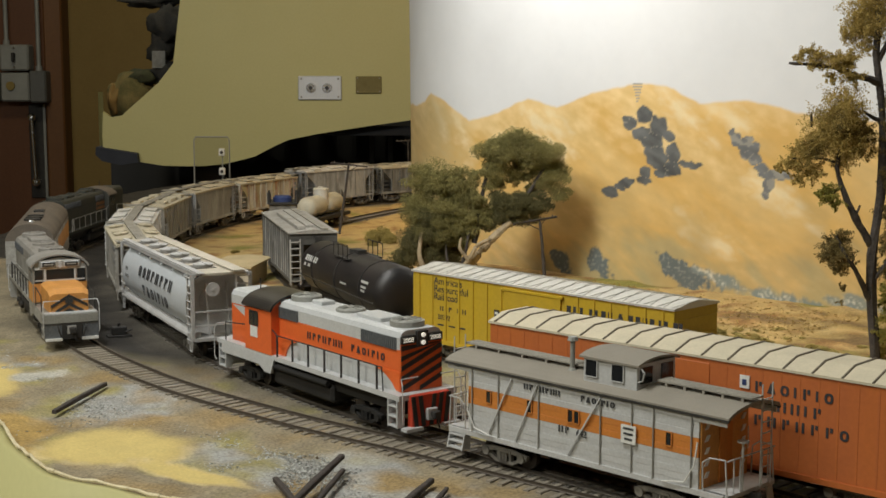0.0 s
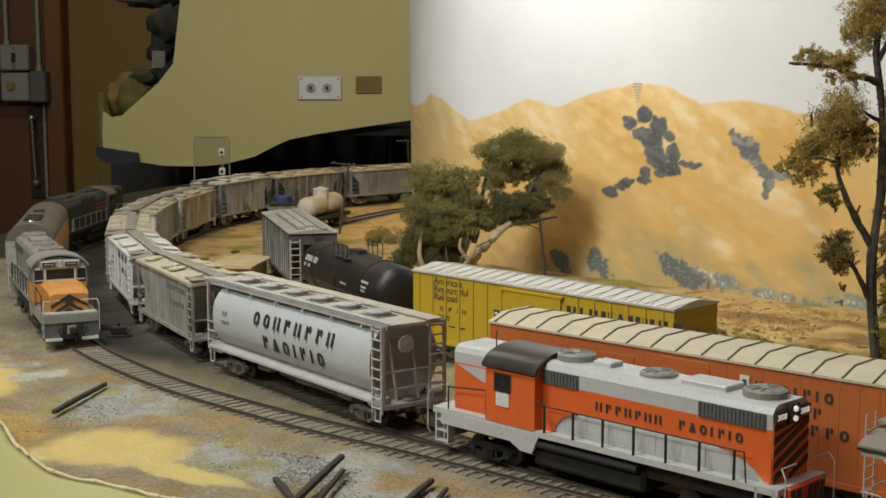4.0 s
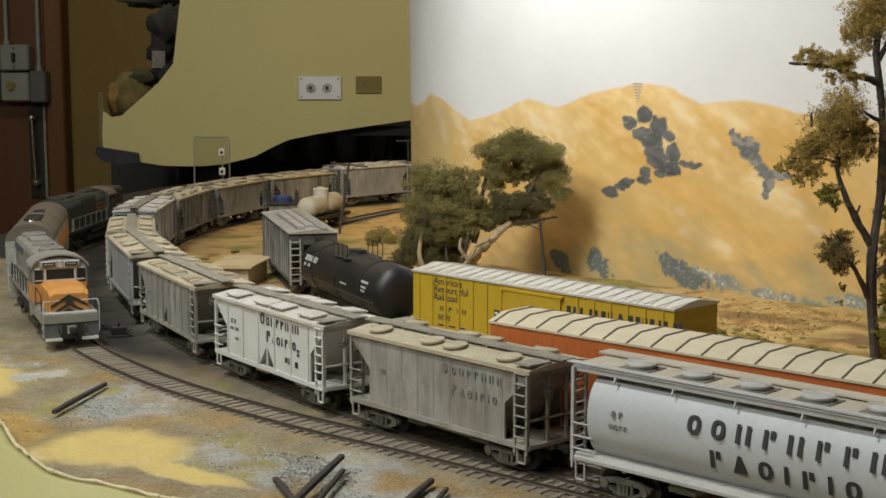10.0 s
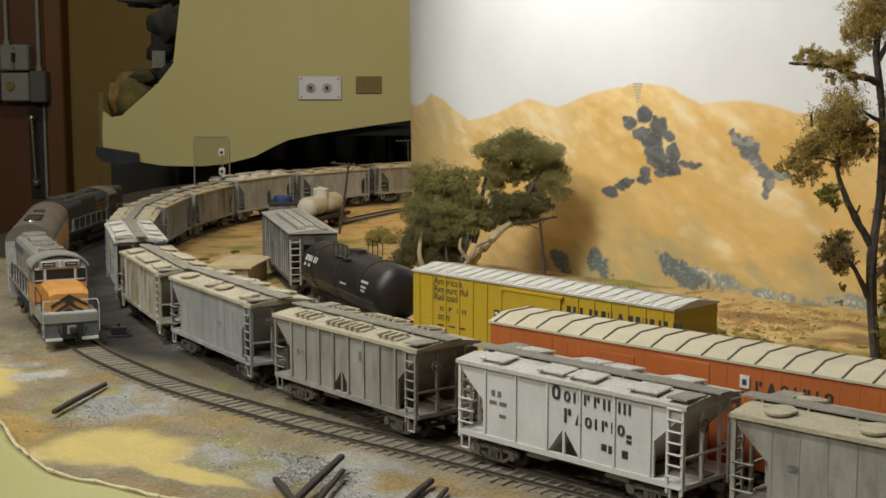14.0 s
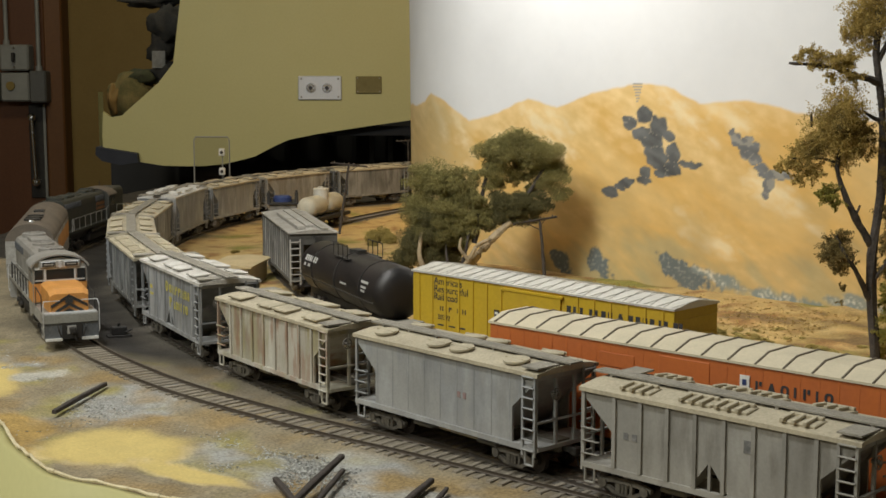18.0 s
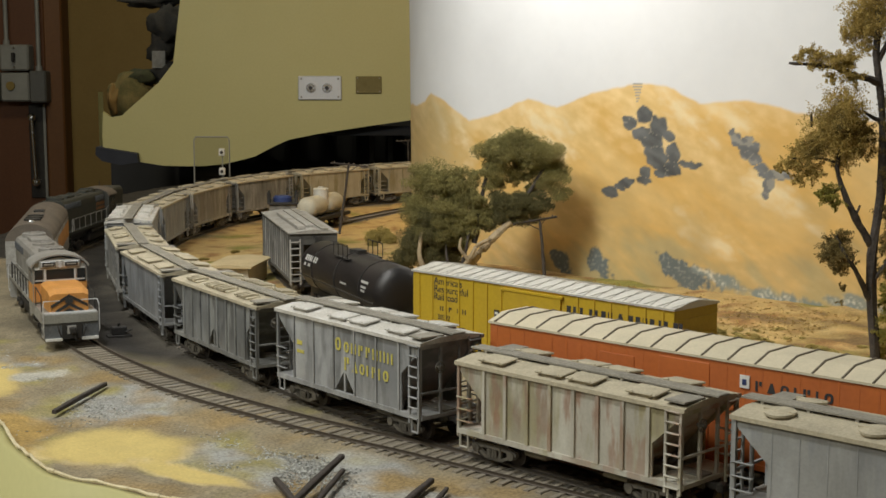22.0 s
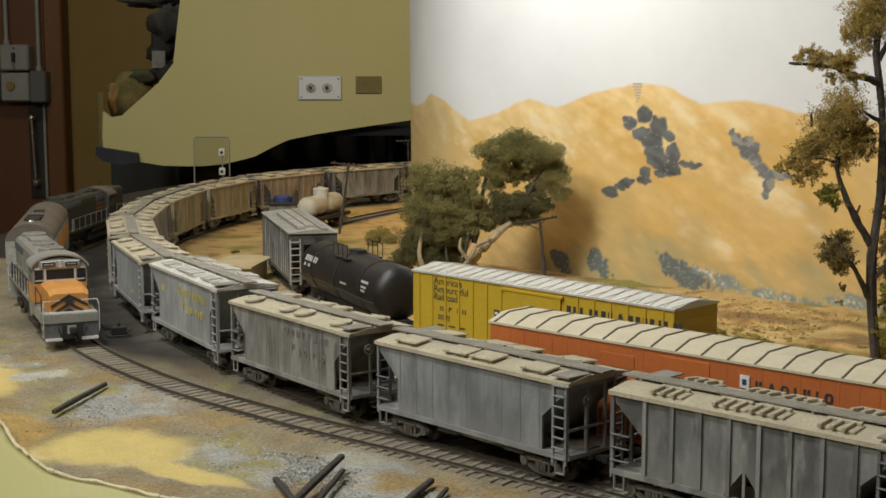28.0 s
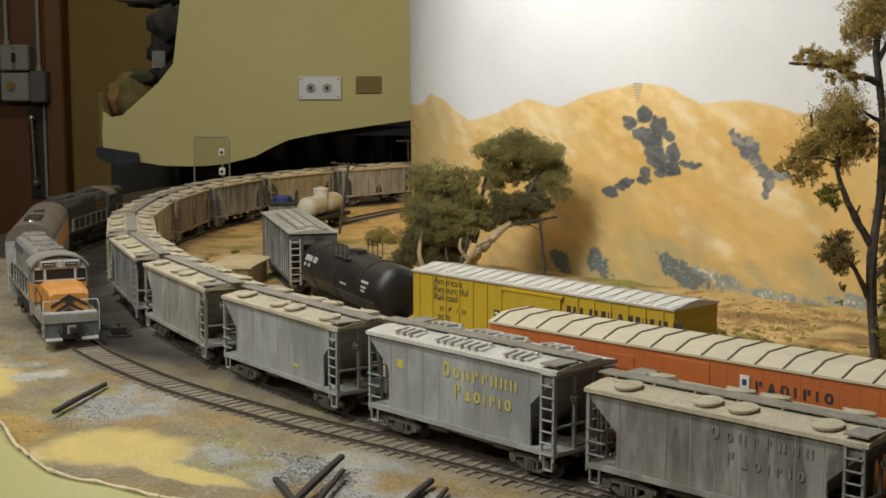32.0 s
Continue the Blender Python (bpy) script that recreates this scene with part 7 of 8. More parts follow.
def setting():
    # the board: a bent sheet that rolls back at its free end
    us = [BOARD_U0 + 0.0011 * i for i in range(473)] + [0.475 + 0.03 * i for i in range(1, 36)]
    zs = [-0.04, -0.02] + [-0.010 + 0.0011 * i for i in range(222)] + [0.235 + 0.03 * i for i in range(1, 10)]
    vs, cols, fs = [], [], []
    for u in us:
        roll = max(0.0, 0.075 - u)
        for z in zs:
            # lean bends the top corner to fit the camera's view and darken it
            lean = max(0.0, z - 0.05) * (roll / 0.128) ** 2
            vs.append((u - 0.17 * lean, 3.4 * roll * roll + 0.16 * lean, z))
            cols.extend((*painted(u, z), 0.2))
    nz = len(zs) - 1
    for i in range(len(us) - 1):
        for j in range(nz):
            a = i * (nz + 1) + j
            fs.append((a, a + nz + 1, a + nz + 2, a + 1))
    me = bpy.data.meshes.new("backdrop")
    me.from_pydata(vs, [], fs)
    me.color_attributes.new("tint", "FLOAT_COLOR", "POINT").data.foreach_set("color", cols)
    me.materials.append(M_PAINTING)
    me.shade_smooth()
    b = tagged(new("backdrop", me), "painted backdrop of golden hills under a white sky", "backdrop", kind="structure")
    b.matrix_basis = pose(-0.029, 1.23, 0, 0, 0, math.degrees(math.atan2(-0.6816, 0.7317)))
    md = b.modifiers.new("thick", "SOLIDIFY")
    md.thickness, md.offset = 0.003, -1

    # the upper deck's olive front
    bm = bmesh.new()
    out = [(-0.404, 0.269), (-0.411, 0.217), (-0.417, 0.172), (-0.441, 0.142), (-0.472, 0.115), (-0.499, 0.092), (-0.517, 0.089), (-0.528, 0.098), (-0.530, 0.060), (-0.529, 0.038), (-0.474, 0.020), (-0.437, 0.0140), (-0.400, 0.013), (-0.370, 0.0135), (-0.338, 0.017), (-0.294, 0.028),
           (-0.267, 0.042), (-0.241, 0.054), (-0.197, 0.063), (-0.126, 0.074), (-0.047, 0.085), (0.25, 0.11), (0.25, 0.60), (-0.404, 0.60)]
    prism(bm, out, 2.15, 2.162)
    tagged(part("fascia", bm, M_OLIVE), "olive green painted fascia panel of the upper deck", "fascia", kind="structure")
    # its rounded end and dark blue foam
    bm = bmesh.new()
    n = 10
    arc = [(-0.530 - 0.012 * math.sin(q), 2.162 - 0.012 * (1 - math.cos(q)) + 0.030 * (q / 1.57)) for q in np.linspace(0, 1.57, n)]
    for a, c in zip(arc, arc[1:]):
        vs = [bm.verts.new(p) for p in ((*a, 0.042), (*c, 0.042), (*c, 0.128), (*a, 0.128))]
        bm.faces.new(vs)
    bmesh.ops.solidify(bm, geom=bm.faces[:], thickness=0.002)
    tagged(part("trim", bm, M_OLIVE), "curled olive end of the fascia panel", "trim", kind="structure")
    foam = paint("blue_foam", (0.028, 0.032, 0.045), 0.8, 0, None, 0.4, 30)
    bm = bmesh.new()
    prism(bm, [(-0.537, 0.044), (-0.474, 0.034), (-0.472, 0.020), (-0.500, 0.016), (-0.528, 0.022), (-0.538, 0.032)], 2.135, 2.30)
    tagged(part("foam_block", bm, foam), "dark blue foam block under the upper deck end", "foam block")
    # underside coloured near black for the shade under the deck
    bm = bmesh.new()
    prism(bm, [(-0.50, 2.17), (0.60, 2.17), (0.60, 2.75), (-0.50, 2.60)], 0.060, 0.075, "z")
    tagged(part("upper_deck", bm, M_UNDER_DECK), "dark underside of the upper deck", "shelf", kind="structure")
    # black sheet in slight folds, added for the shade under the deck
    vs, fs = [], []
    for i in range(141):
        x = -0.586 + i * 0.0085
        y = 2.43 + 0.002 * math.sin(i * 0.9) + 0.002 * math.sin(i * 0.37 + 1)
        vs += [(x, y, -0.9), (x, y, 0.25 if x > -0.47 else 0.058)]
    fs = [(2 * i, 2 * i + 2, 2 * i + 3, 2 * i + 1) for i in range(140)]
    me = bpy.data.meshes.new("curtain")
    me.from_pydata(vs, [], fs)
    me.materials.append(M_UNDER_DECK)
    me.shade_smooth()
    o = tagged(new("curtain", me), "black sheet standing in for the dark opening under the deck", "curtain")
    o.modifiers.new("thick", "SOLIDIFY").thickness = 0.002
    for x, h in ((-0.122, 0.060), (-0.090, 0.048)):
        bm = bmesh.new()
        box(bm, x - 0.004, x + 0.004, 2.36, 2.368, -0.01, h)
        tagged(part("post", bm, paint("dim_grey_wood", (0.06, 0.06, 0.055), 0.8)), "dim grey wooden post before the black sheet", "post", group="posts under the deck")

    # socket plate and bare plate
    p = thing("socket_plate", "brushed aluminium plate with two chrome sockets", "socket plate")
    boxed("plate", (-0.2240, -0.1570, 2.1462, 2.1496, 0.1160, 0.1530), M_PLATE, p, bev=0.0012)
    for x in (-0.2042, -0.1792):
        bm = bmesh.new()
        rod(bm, (x, 2.1465, 0.1345), (x, 2.1440, 0.1345), 0.0082, 24, 0.0072)
        rod(bm, (x, 2.1442, 0.1345), (x, 2.1405, 0.1345), 0.0056, 6)
        s = part("socket", bm, M_CHROME, p)
        bm = bmesh.new()
        rod(bm, (x, 2.1408, 0.1345), (x, 2.1400, 0.1345), 0.0030, 12)
        part("hole", bm, M_BLACK, s)
    for x in (-0.2190, -0.1620):
        for z in (0.1205, 0.1485):
            bm = bmesh.new()
            rod(bm, (x, 2.1464, z), (x, 2.1456, z), 0.0018, 12, 0.0013)
            part("screw", bm, M_GALV, p)
    b = thing("blank_plate", "bare olive brown hardboard cover plate", "cover plate")
    boxed("plate", (-0.1350, -0.0950, 2.1470, 2.1496, 0.1260, 0.1525), paint("brown_hardboard", (0.20, 0.165, 0.06), 0.7, 0, None, 0.5, 60), b, bev=0.0006)
    for x in (-0.132, -0.098):
        for z in (0.129, 0.1495):
            bm = bmesh.new()
            rod(bm, (x, 2.1472, z), (x, 2.1466, z), 0.0010, 8)
            part("screw", bm, M_GALV, b)

    # scenery on the upper deck's end
    rnd = random.Random(11)
    rock = paint("dark_rock", (0.018, 0.018, 0.017), 0.85, 0, (0.055, 0.05, 0.04), 0.8, 50, 0.4, 0.2)
    sand = paint("scrub_mound", (0.17, 0.13, 0.045), 0.9, 0, (0.07, 0.075, 0.025), 0.9, 45, 0.5, 0.3)
    moss = paint("dark_moss", (0.045, 0.05, 0.02), 0.9, 0, (0.02, 0.02, 0.01), 0.8, 60, 0.5, 0.3)
    wet = paint("orange_clay", (0.25, 0.15, 0.045), 0.85, 0, (0.14, 0.11, 0.04), 0.6, 50)

    def lump(name, c, r, mat, label, cat):
        bm = bmesh.new()
        bmesh.ops.create_icosphere(bm, subdivisions=3, radius=1.0)
        sd = rnd.random() * 50
        for v in bm.verts:
            k = 1 + 0.42 * noise.fractal(v.co * 1.9 + Vector((sd, 0, 0)), 1.0, 2.0, 4)
            v.co = Vector((v.co.x * r[0] * k + c[0], v.co.y * r[1] * k + c[1], v.co.z * r[2] * k + c[2]))
        tagged(part(name, bm, mat, smooth=True), label, cat)
    lump("mound", (-0.500, 2.22, 0.120), (0.036, 0.03, 0.034), sand, "scrubby green brown scenery mound on the upper deck", "mound")
    lump("clay_bank", (-0.524, 2.215, 0.118), (0.010, 0.02, 0.024), wet, "orange clay bank at the deck end", "bank")
    lump("rock", (-0.440, 2.24, 0.235), (0.030, 0.03, 0.030), rock, "dark rock outcrop on the upper deck", "rock")
    lump("rock", (-0.452, 2.24, 0.195), (0.022, 0.03, 0.022), rock, "dark grey rock with a pale face", "rock")
    lump("rock", (-0.438, 2.23, 0.155), (0.026, 0.03, 0.022), rock, "dark mossy rock below the outcrop", "rock")
    lump("rock", (-0.470, 2.26, 0.272), (0.046, 0.03, 0.010), rock, "overhanging dark rock ledge", "rock")
    lump("bush", (-0.480, 2.22, 0.150), (0.026, 0.02, 0.014), moss, "dark green moss bush on the mound", "bush")
    bm = bmesh.new()
    prism(bm, [(-0.461, 0.165), (-0.440, 0.165), (-0.440, 0.192), (-0.461, 0.192)], 2.205, 2.212)
    tagged(part("rock", bm, paint("pale_rock_face", (0.20, 0.20, 0.19), 0.7, 0, (0.1, 0.1, 0.09), 0.7, 80)), "pale grey plaster rock face", "rock")

    # door wall
    d = thing("door_1", "dark stained wooden door with a chrome pull handle", "door")
    d["kind"] = "structure"
    boxed("leaf", (-1.90, -1.012, 3.545, 3.595, -1.10, 0.95), M_DOOR, d, bev=0.004)
    boxed("frame", (-1.012, -0.965, 3.530, 3.600, -1.10, 1.02), paint("door_frame_wood", (0.155, 0.065, 0.018), 0.5, 0, (0.10, 0.04, 0.015), 0.6, 6, 0.1, 0.1, 150, 8), d, bev=0.004)
    boxed("head", (-1.97, -1.013, 3.530, 3.600, 0.955, 1.02), M_DOOR, d, bev=0.004)
    hnd = boxed("handle_plate", (-1.075, -1.036, 3.538, 3.545, -0.165, 0.075), M_BLACK, d, bev=0.002)
    bm = bmesh.new()
    pipe(bm, [(-1.058, 3.54, 0.040), (-1.058, 3.505, 0.040), (-1.052, 3.505, -0.120), (-1.052, 3.54, -0.120)], 0.0042, 10)
    bmesh.ops.create_icosphere(bm, subdivisions=2, radius=0.011, matrix=Matrix.Translation((-1.060, 3.51, 0.042)))
    bmesh.ops.create_icosphere(bm, subdivisions=2, radius=0.011, matrix=Matrix.Translation((-1.054, 3.51, -0.122)))
    part("pull_bar", bm, M_CHROME, hnd)
    boxed("edge_strip", (-1.038, -1.032, 3.538, 3.546, -0.165, 0.075), M_GALV, hnd)
    hnd.location.x = 0.016
    s = thing("switch_box", "grey galvanised light switch box with a black lever", "switch box")
    boxed("box", (-1.132, -1.059, 3.495, 3.545, 0.160, 0.225), M_GALV, s, bev=0.004)
    s.location.x = 0.018
    boxed("lever", (-1.0985, -1.0915, 3.480, 3.496, 0.182, 0.205), M_BLACK, s, bev=0.002)
    for z in (0.168, 0.217):
        bm = bmesh.new()
        rod(bm, (-1.095, 3.496, z), (-1.095, 3.493, z), 0.003, 10)
        part("screw", bm, M_CHROME, s)
    for x0, x1 in ((-1.215, -1.140), (-1.132, -1.060)):
        s = thing("junction_box", "grey galvanised electrical junction box", "junction box", "junction boxes by the door", pose(0.018, 0, 0))
        boxed("box", (x0, x1, 3.495, 3.545, 0.083, 0.155), M_GALV, s, bev=0.004)
        bm = bmesh.new()
        rod(bm, ((x0 + x1) / 2 - 0.010, 3.496, 0.122), ((x0 + x1) / 2 - 0.010, 3.490, 0.122), 0.011, 18)
        part("knob", bm, paint("brass_knob", (0.30, 0.22, 0.07), 0.4, 0.5), s)
    s = thing("junction_box", "tall dark grey conduit box", "junction box", "junction boxes by the door", pose(0.018, 0, 0))
    boxed("box", (-1.057, -1.015, 3.485, 3.545, 0.080, 0.160), paint("dark_conduit_grey", (0.13, 0.13, 0.125), 0.5, 0.2), s, bev=0.004)
    for x, z in ((-1.024, 0.160), (-1.104, 0.225)):
        bm = bmesh.new()
        rod(bm, (x, 3.525, z), (x, 3.525, 1.30), 0.0055, 10)
        rod(bm, (x, 3.525, z), (x, 3.525, z + 0.012), 0.0085, 10)
        tagged(part("conduit", bm, M_GALV), "thin steel conduit running up the wall", "conduit", group="conduits by the door")


# ---- plants ----
def crown_mesh(name, blobs, count, size, seed, material, squash=1.0, clumps=0, loose=False):
    """A crown of small leaf tufts on the skins of uneven blobs."""
    rnd = random.Random(seed)
    vs, fs = [], []
    if clumps:
        # each mass is broken into smaller clumps on its skin
        small = []
        for bx, by, bz, r, *ex in blobs:
            sx, sy, sz = ex if ex else (1, 1, 1)
            small.append((bx, by, bz, r * 0.72, sx, sy, sz))
            for _ in range(clumps):
                d = Vector((rnd.gauss(0, 1), rnd.gauss(0, 1), rnd.gauss(0, 0.8))).normalized() * r * rnd.uniform(0.60, 0.84)
                small.append((bx + d.x * sx, by + d.y * sy, bz + d.z * sz, r * rnd.uniform(0.32, 0.50), 1.15, 1.15, 0.85))
        blobs = small
    total = sum(b[3] ** 2 for b in blobs)
    reach = sum(b[3] for b in blobs) / len(blobs)

    def leaf(c):
        a = Vector((rnd.gauss(0, 1), rnd.gauss(0, 1), rnd.gauss(0, 1))).normalized()
        b = a.orthogonal().normalized()
        e = a.cross(b)
        s = size * rnd.uniform(0.5, 1.4)
        i = len(vs)
        vs.extend((c + b * s, c + (e * 0.9 - b * 0.5) * s, c + (-e * 0.9 - b * 0.5) * s, c + a * s * 0.9))
        fs.extend(((i, i + 1, i + 2), (i, i + 1, i + 3), (i + 1, i + 2, i + 3), (i + 2, i, i + 3)))
    for bx, by, bz, r, *ex in blobs:
        sx, sy, sz = ex if ex else (1, 1, 1)
        n = int(count * r * r / total)
        if loose:
            # curly twigs that carry small clusters
            twigs = max(5, n // 60)
            for _ in range(twigs):
                p = Vector((bx, by, bz)) + Vector((rnd.gauss(0, 1), rnd.gauss(0, 1), rnd.gauss(0, 1))) * r * 0.28
                way = Vector((rnd.gauss(0, 1), rnd.gauss(0, 1), rnd.gauss(0.1, 0.9))).normalized()
                for _ in range(5):
                    way = (way + Vector((rnd.gauss(0, 0.6), rnd.gauss(0, 0.6), rnd.gauss(0, 0.6)))).normalized()
                    p = p + way * r * 0.24
                    for _ in range(max(2, n // (twigs * 5))):
                        leaf(p + Vector((rnd.gauss(0, 1), rnd.gauss(0, 1), rnd.gauss(0, 1))) * r * 0.10)
            continue
        for _ in range(n):
            d = Vector((rnd.gauss(0, 1), rnd.gauss(0, 1), rnd.gauss(0, 1))).normalized()
            lump = 1 + 0.30 * noise.noise(d * 2.2 + Vector((bx * 90, by * 90, bz * 90))) + 0.22 * noise.noise(d * 5.5 + Vector((bz * 70, 0, bx * 50)))
            k = r * (1 + (lump - 1) * squash) * (1 - 0.55 * rnd.random() ** 2.2) * (1 + 0.25 * (squash - 1))
            c = Vector((bx + d.x * k * sx, by + d.y * k * sy, bz + d.z * k * sz))
            if noise.noise(c * (1.9 / reach)) + 0.5 * noise.noise(c * (5.0 / reach)) > -0.34:
                leaf(c)
    me = bpy.data.meshes.new(name)
    me.from_pydata(vs, [], fs)
    me.materials.append(material)
    return me


def limb(bm, pts, r0, r1, n=8, seed=0):
    rnd = random.Random(seed)
    line = smooth_line(pts, max(0.002, (Vector(pts[0]) - Vector(pts[-1])).length / 14))
    rings = []
    for i, p in enumerate(line):
        d = (line[min(i + 1, len(line) - 1)] - line[max(i - 1, 0)]).normalized()
        u = d.orthogonal().normalized()
        v = d.cross(u)
        r = (r0 + (r1 - r0) * i / (len(line) - 1)) * rnd.uniform(0.88, 1.15)
        rings.append([p + r * rnd.uniform(0.85, 1.15) * (math.cos(k * math.tau / n) * u + math.sin(k * math.tau / n) * v) for k in range(n)])
    loft(bm, rings)


def leafy(name, base, shade, light):
    m = paint(name, base, 0.9, 0, shade, 0.8, 70, 0.0, 0.15, 500)
    nt = m.node_tree
    geo = nt.nodes.new("ShaderNodeNewGeometry")
    ramp = nt.nodes.new("ShaderNodeValToRGB")
    ramp.color_ramp.elements[0].color, ramp.color_ramp.elements[1].color = (*shade, 1), (*light, 1)
    e = ramp.color_ramp.elements.new(0.5)
    e.color = (*base, 1)
    link(nt, geo.outputs["Random Per Island"], ramp.inputs[0])
    mix = [q for q in nt.nodes if q.bl_idname == "ShaderNodeMix"][0]
    link(nt, ramp.outputs[0], mix.inputs["A"])
    mix.inputs["B"].default_value = (*[c * 0.6 for c in base], 1)
    return m


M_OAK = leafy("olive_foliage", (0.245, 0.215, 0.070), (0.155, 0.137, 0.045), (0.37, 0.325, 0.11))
# deeper green for the lower crowns, with their shade put into the colour
M_OAK_GREEN_SHADE = leafy("deep_green_foliage", (0.135, 0.12, 0.044), (0.085, 0.078, 0.030), (0.20, 0.175, 0.065))
M_AUTUMN = leafy("autumn_foliage", (0.46, 0.325, 0.085), (0.33, 0.235, 0.06), (0.62, 0.45, 0.13))
M_AUTUMN_DEEP = leafy("brown_olive_foliage", (0.20, 0.145, 0.045), (0.12, 0.09, 0.03), (0.32, 0.235, 0.07))
M_GRASS = leafy("dry_scrub", (0.36, 0.28, 0.075), (0.24, 0.19, 0.05), (0.48, 0.38, 0.12))
M_OLIVE_TUFT = leafy("olive_tuft", (0.54, 0.42, 0.13), (0.42, 0.33, 0.10), (0.64, 0.50, 0.18))
M_OLIVE_LEAF = leafy("olive_yellow_foliage", (0.32, 0.28, 0.05), (0.19, 0.17, 0.035), (0.46, 0.39, 0.07))
M_BARK = paint("dark_bark", (0.045, 0.036, 0.031), 0.9, 0, (0.13, 0.11, 0.09), 0.6, 200, 0.8, 0.3)
M_PALE_BARK = paint("pale_dead_wood", (0.40, 0.31, 0.19), 0.8, 0, (0.12, 0.09, 0.05), 0.7, 150, 0.5, 0.2)


def plants():
    y = 1.06
    t = thing("tree", "dense olive green oak clump leaning over the track", "tree")
    blobs = [(-0.006, y, 0.083, 0.0165), (-0.018, y, 0.078, 0.013), (0.008, y, 0.077, 0.013), (-0.004, y, 0.068, 0.019), (-0.018, y, 0.058, 0.014), (0.014, y, 0.068, 0.011), (-0.002, y - 0.004, 0.055, 0.016), (0.018, y, 0.080, 0.010), (0.002, y - 0.004, 0.043, 0.014), (-0.018, y - 0.004, 0.044, 0.012)]
    part("crown", crown_mesh("crown", blobs, 80000, 0.00045, 2, M_OAK, 1.0, 12), None, t)
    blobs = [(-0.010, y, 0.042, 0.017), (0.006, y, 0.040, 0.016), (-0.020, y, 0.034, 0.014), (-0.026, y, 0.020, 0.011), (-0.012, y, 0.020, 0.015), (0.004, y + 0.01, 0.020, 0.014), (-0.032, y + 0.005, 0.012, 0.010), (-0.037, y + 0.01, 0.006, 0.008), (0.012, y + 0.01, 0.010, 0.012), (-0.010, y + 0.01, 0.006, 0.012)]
    part("crown", crown_mesh("crown", blobs, 80000, 0.00045, 3, M_OAK_GREEN_SHADE, 1.0, 12), None, t, "dark green lower crown, shade put into its colour")
    bm = bmesh.new()
    limb(bm, [(-0.010, y - 0.012, -0.004), (-0.014, y - 0.020, 0.010), (-0.018, y - 0.018, 0.026), (-0.012, y, 0.055)], 0.0022, 0.0010, 8, 1)
    part("trunk", bm, M_PALE_BARK, t)
    t = thing("tree", "windswept oak with a spreading olive crown and bare pale limbs", "tree")
    blobs = [(0.039, y, 0.099, 0.0145), (0.039, y, 0.086, 0.012), (0.039, y, 0.076, 0.008), (0.048, y, 0.104, 0.0155), (0.060, y, 0.104, 0.0155), (0.073, y, 0.101, 0.015), (0.083, y, 0.094, 0.0135), (0.090, y, 0.083, 0.0125), (0.089, y, 0.069, 0.009), (0.050, y + 0.004, 0.090, 0.013), (0.064, y + 0.004, 0.085, 0.012), (0.076, y + 0.004, 0.081, 0.010), (0.056, y + 0.006, 0.078, 0.006), (0.070, y + 0.006, 0.073, 0.006)]
    part("crown", crown_mesh("crown", blobs, 100000, 0.00043, 5, M_OAK, 1.0, 10), None, t)
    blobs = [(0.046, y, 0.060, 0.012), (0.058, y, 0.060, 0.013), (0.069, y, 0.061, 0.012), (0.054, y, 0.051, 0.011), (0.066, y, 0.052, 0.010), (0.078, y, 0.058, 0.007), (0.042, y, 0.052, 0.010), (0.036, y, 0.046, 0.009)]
    part("crown", crown_mesh("crown", blobs, 60000, 0.00043, 6, M_OAK_GREEN_SHADE, 1.0, 10), None, t, "dark green lower crown, shade put into its colour")
    blobs = [(0.018, y - 0.004, 0.056, 0.012), (0.016, y - 0.004, 0.044, 0.013), (0.028, y - 0.004, 0.050, 0.011), (0.023, y - 0.004, 0.063, 0.009), (0.012, y - 0.004, 0.034, 0.010)]
    part("crown", crown_mesh("crown", blobs, 40000, 0.00043, 7, M_OAK, 1.0, 10), None, t)
    bm = bmesh.new()
    limb(bm, [(0.006, y - 0.010, -0.004), (0.014, y - 0.014, 0.010), (0.026, y - 0.014, 0.022), (0.040, y - 0.010, 0.036), (0.052, y - 0.006, 0.046)], 0.0046, 0.0024, 9, 3)
    part("trunk", bm, M_PALE_BARK, t, "pale weathered trunk")
    for k, (pts, a, b) in enumerate((([(0.024, y - 0.006, 0.030), (0.029, y, 0.060), (0.036, y, 0.094)], 0.0024, 0.0012), ([(0.046, y - 0.006, 0.042), (0.062, y, 0.062), (0.078, y, 0.088)], 0.0022, 0.0010), ([(0.010, y - 0.016, 0.006), (0.020, y - 0.022, 0.020), (0.026, y - 0.022, 0.030), (0.034, y - 0.020, 0.034)], 0.0024, 0.0014), ([(0.020, y - 0.022, 0.018), (0.013, y - 0.022, 0.028), (0.014, y - 0.020, 0.036)], 0.0018, 0.0008), ([(0.012, y - 0.012, 0.004), (0.017, y - 0.016, 0.024), (0.020, y - 0.010, 0.040)], 0.0016, 0.0008), ([(0.013, y - 0.012, 0.004), (0.004, y - 0.016, 0.016), (0.002, y - 0.010, 0.030)], 0.0014, 0.0006))):
        bm = bmesh.new()
        limb(bm, pts, a, b, 8, 7 + k)
        part("limb", bm, M_PALE_BARK if k in (2, 3) else M_BARK, t)
    # the tall bare tree
    y = 0.744
    t = thing("tree", "tall dark trunked tree with sparse autumn foliage", "tree")
    bm = bmesh.new()
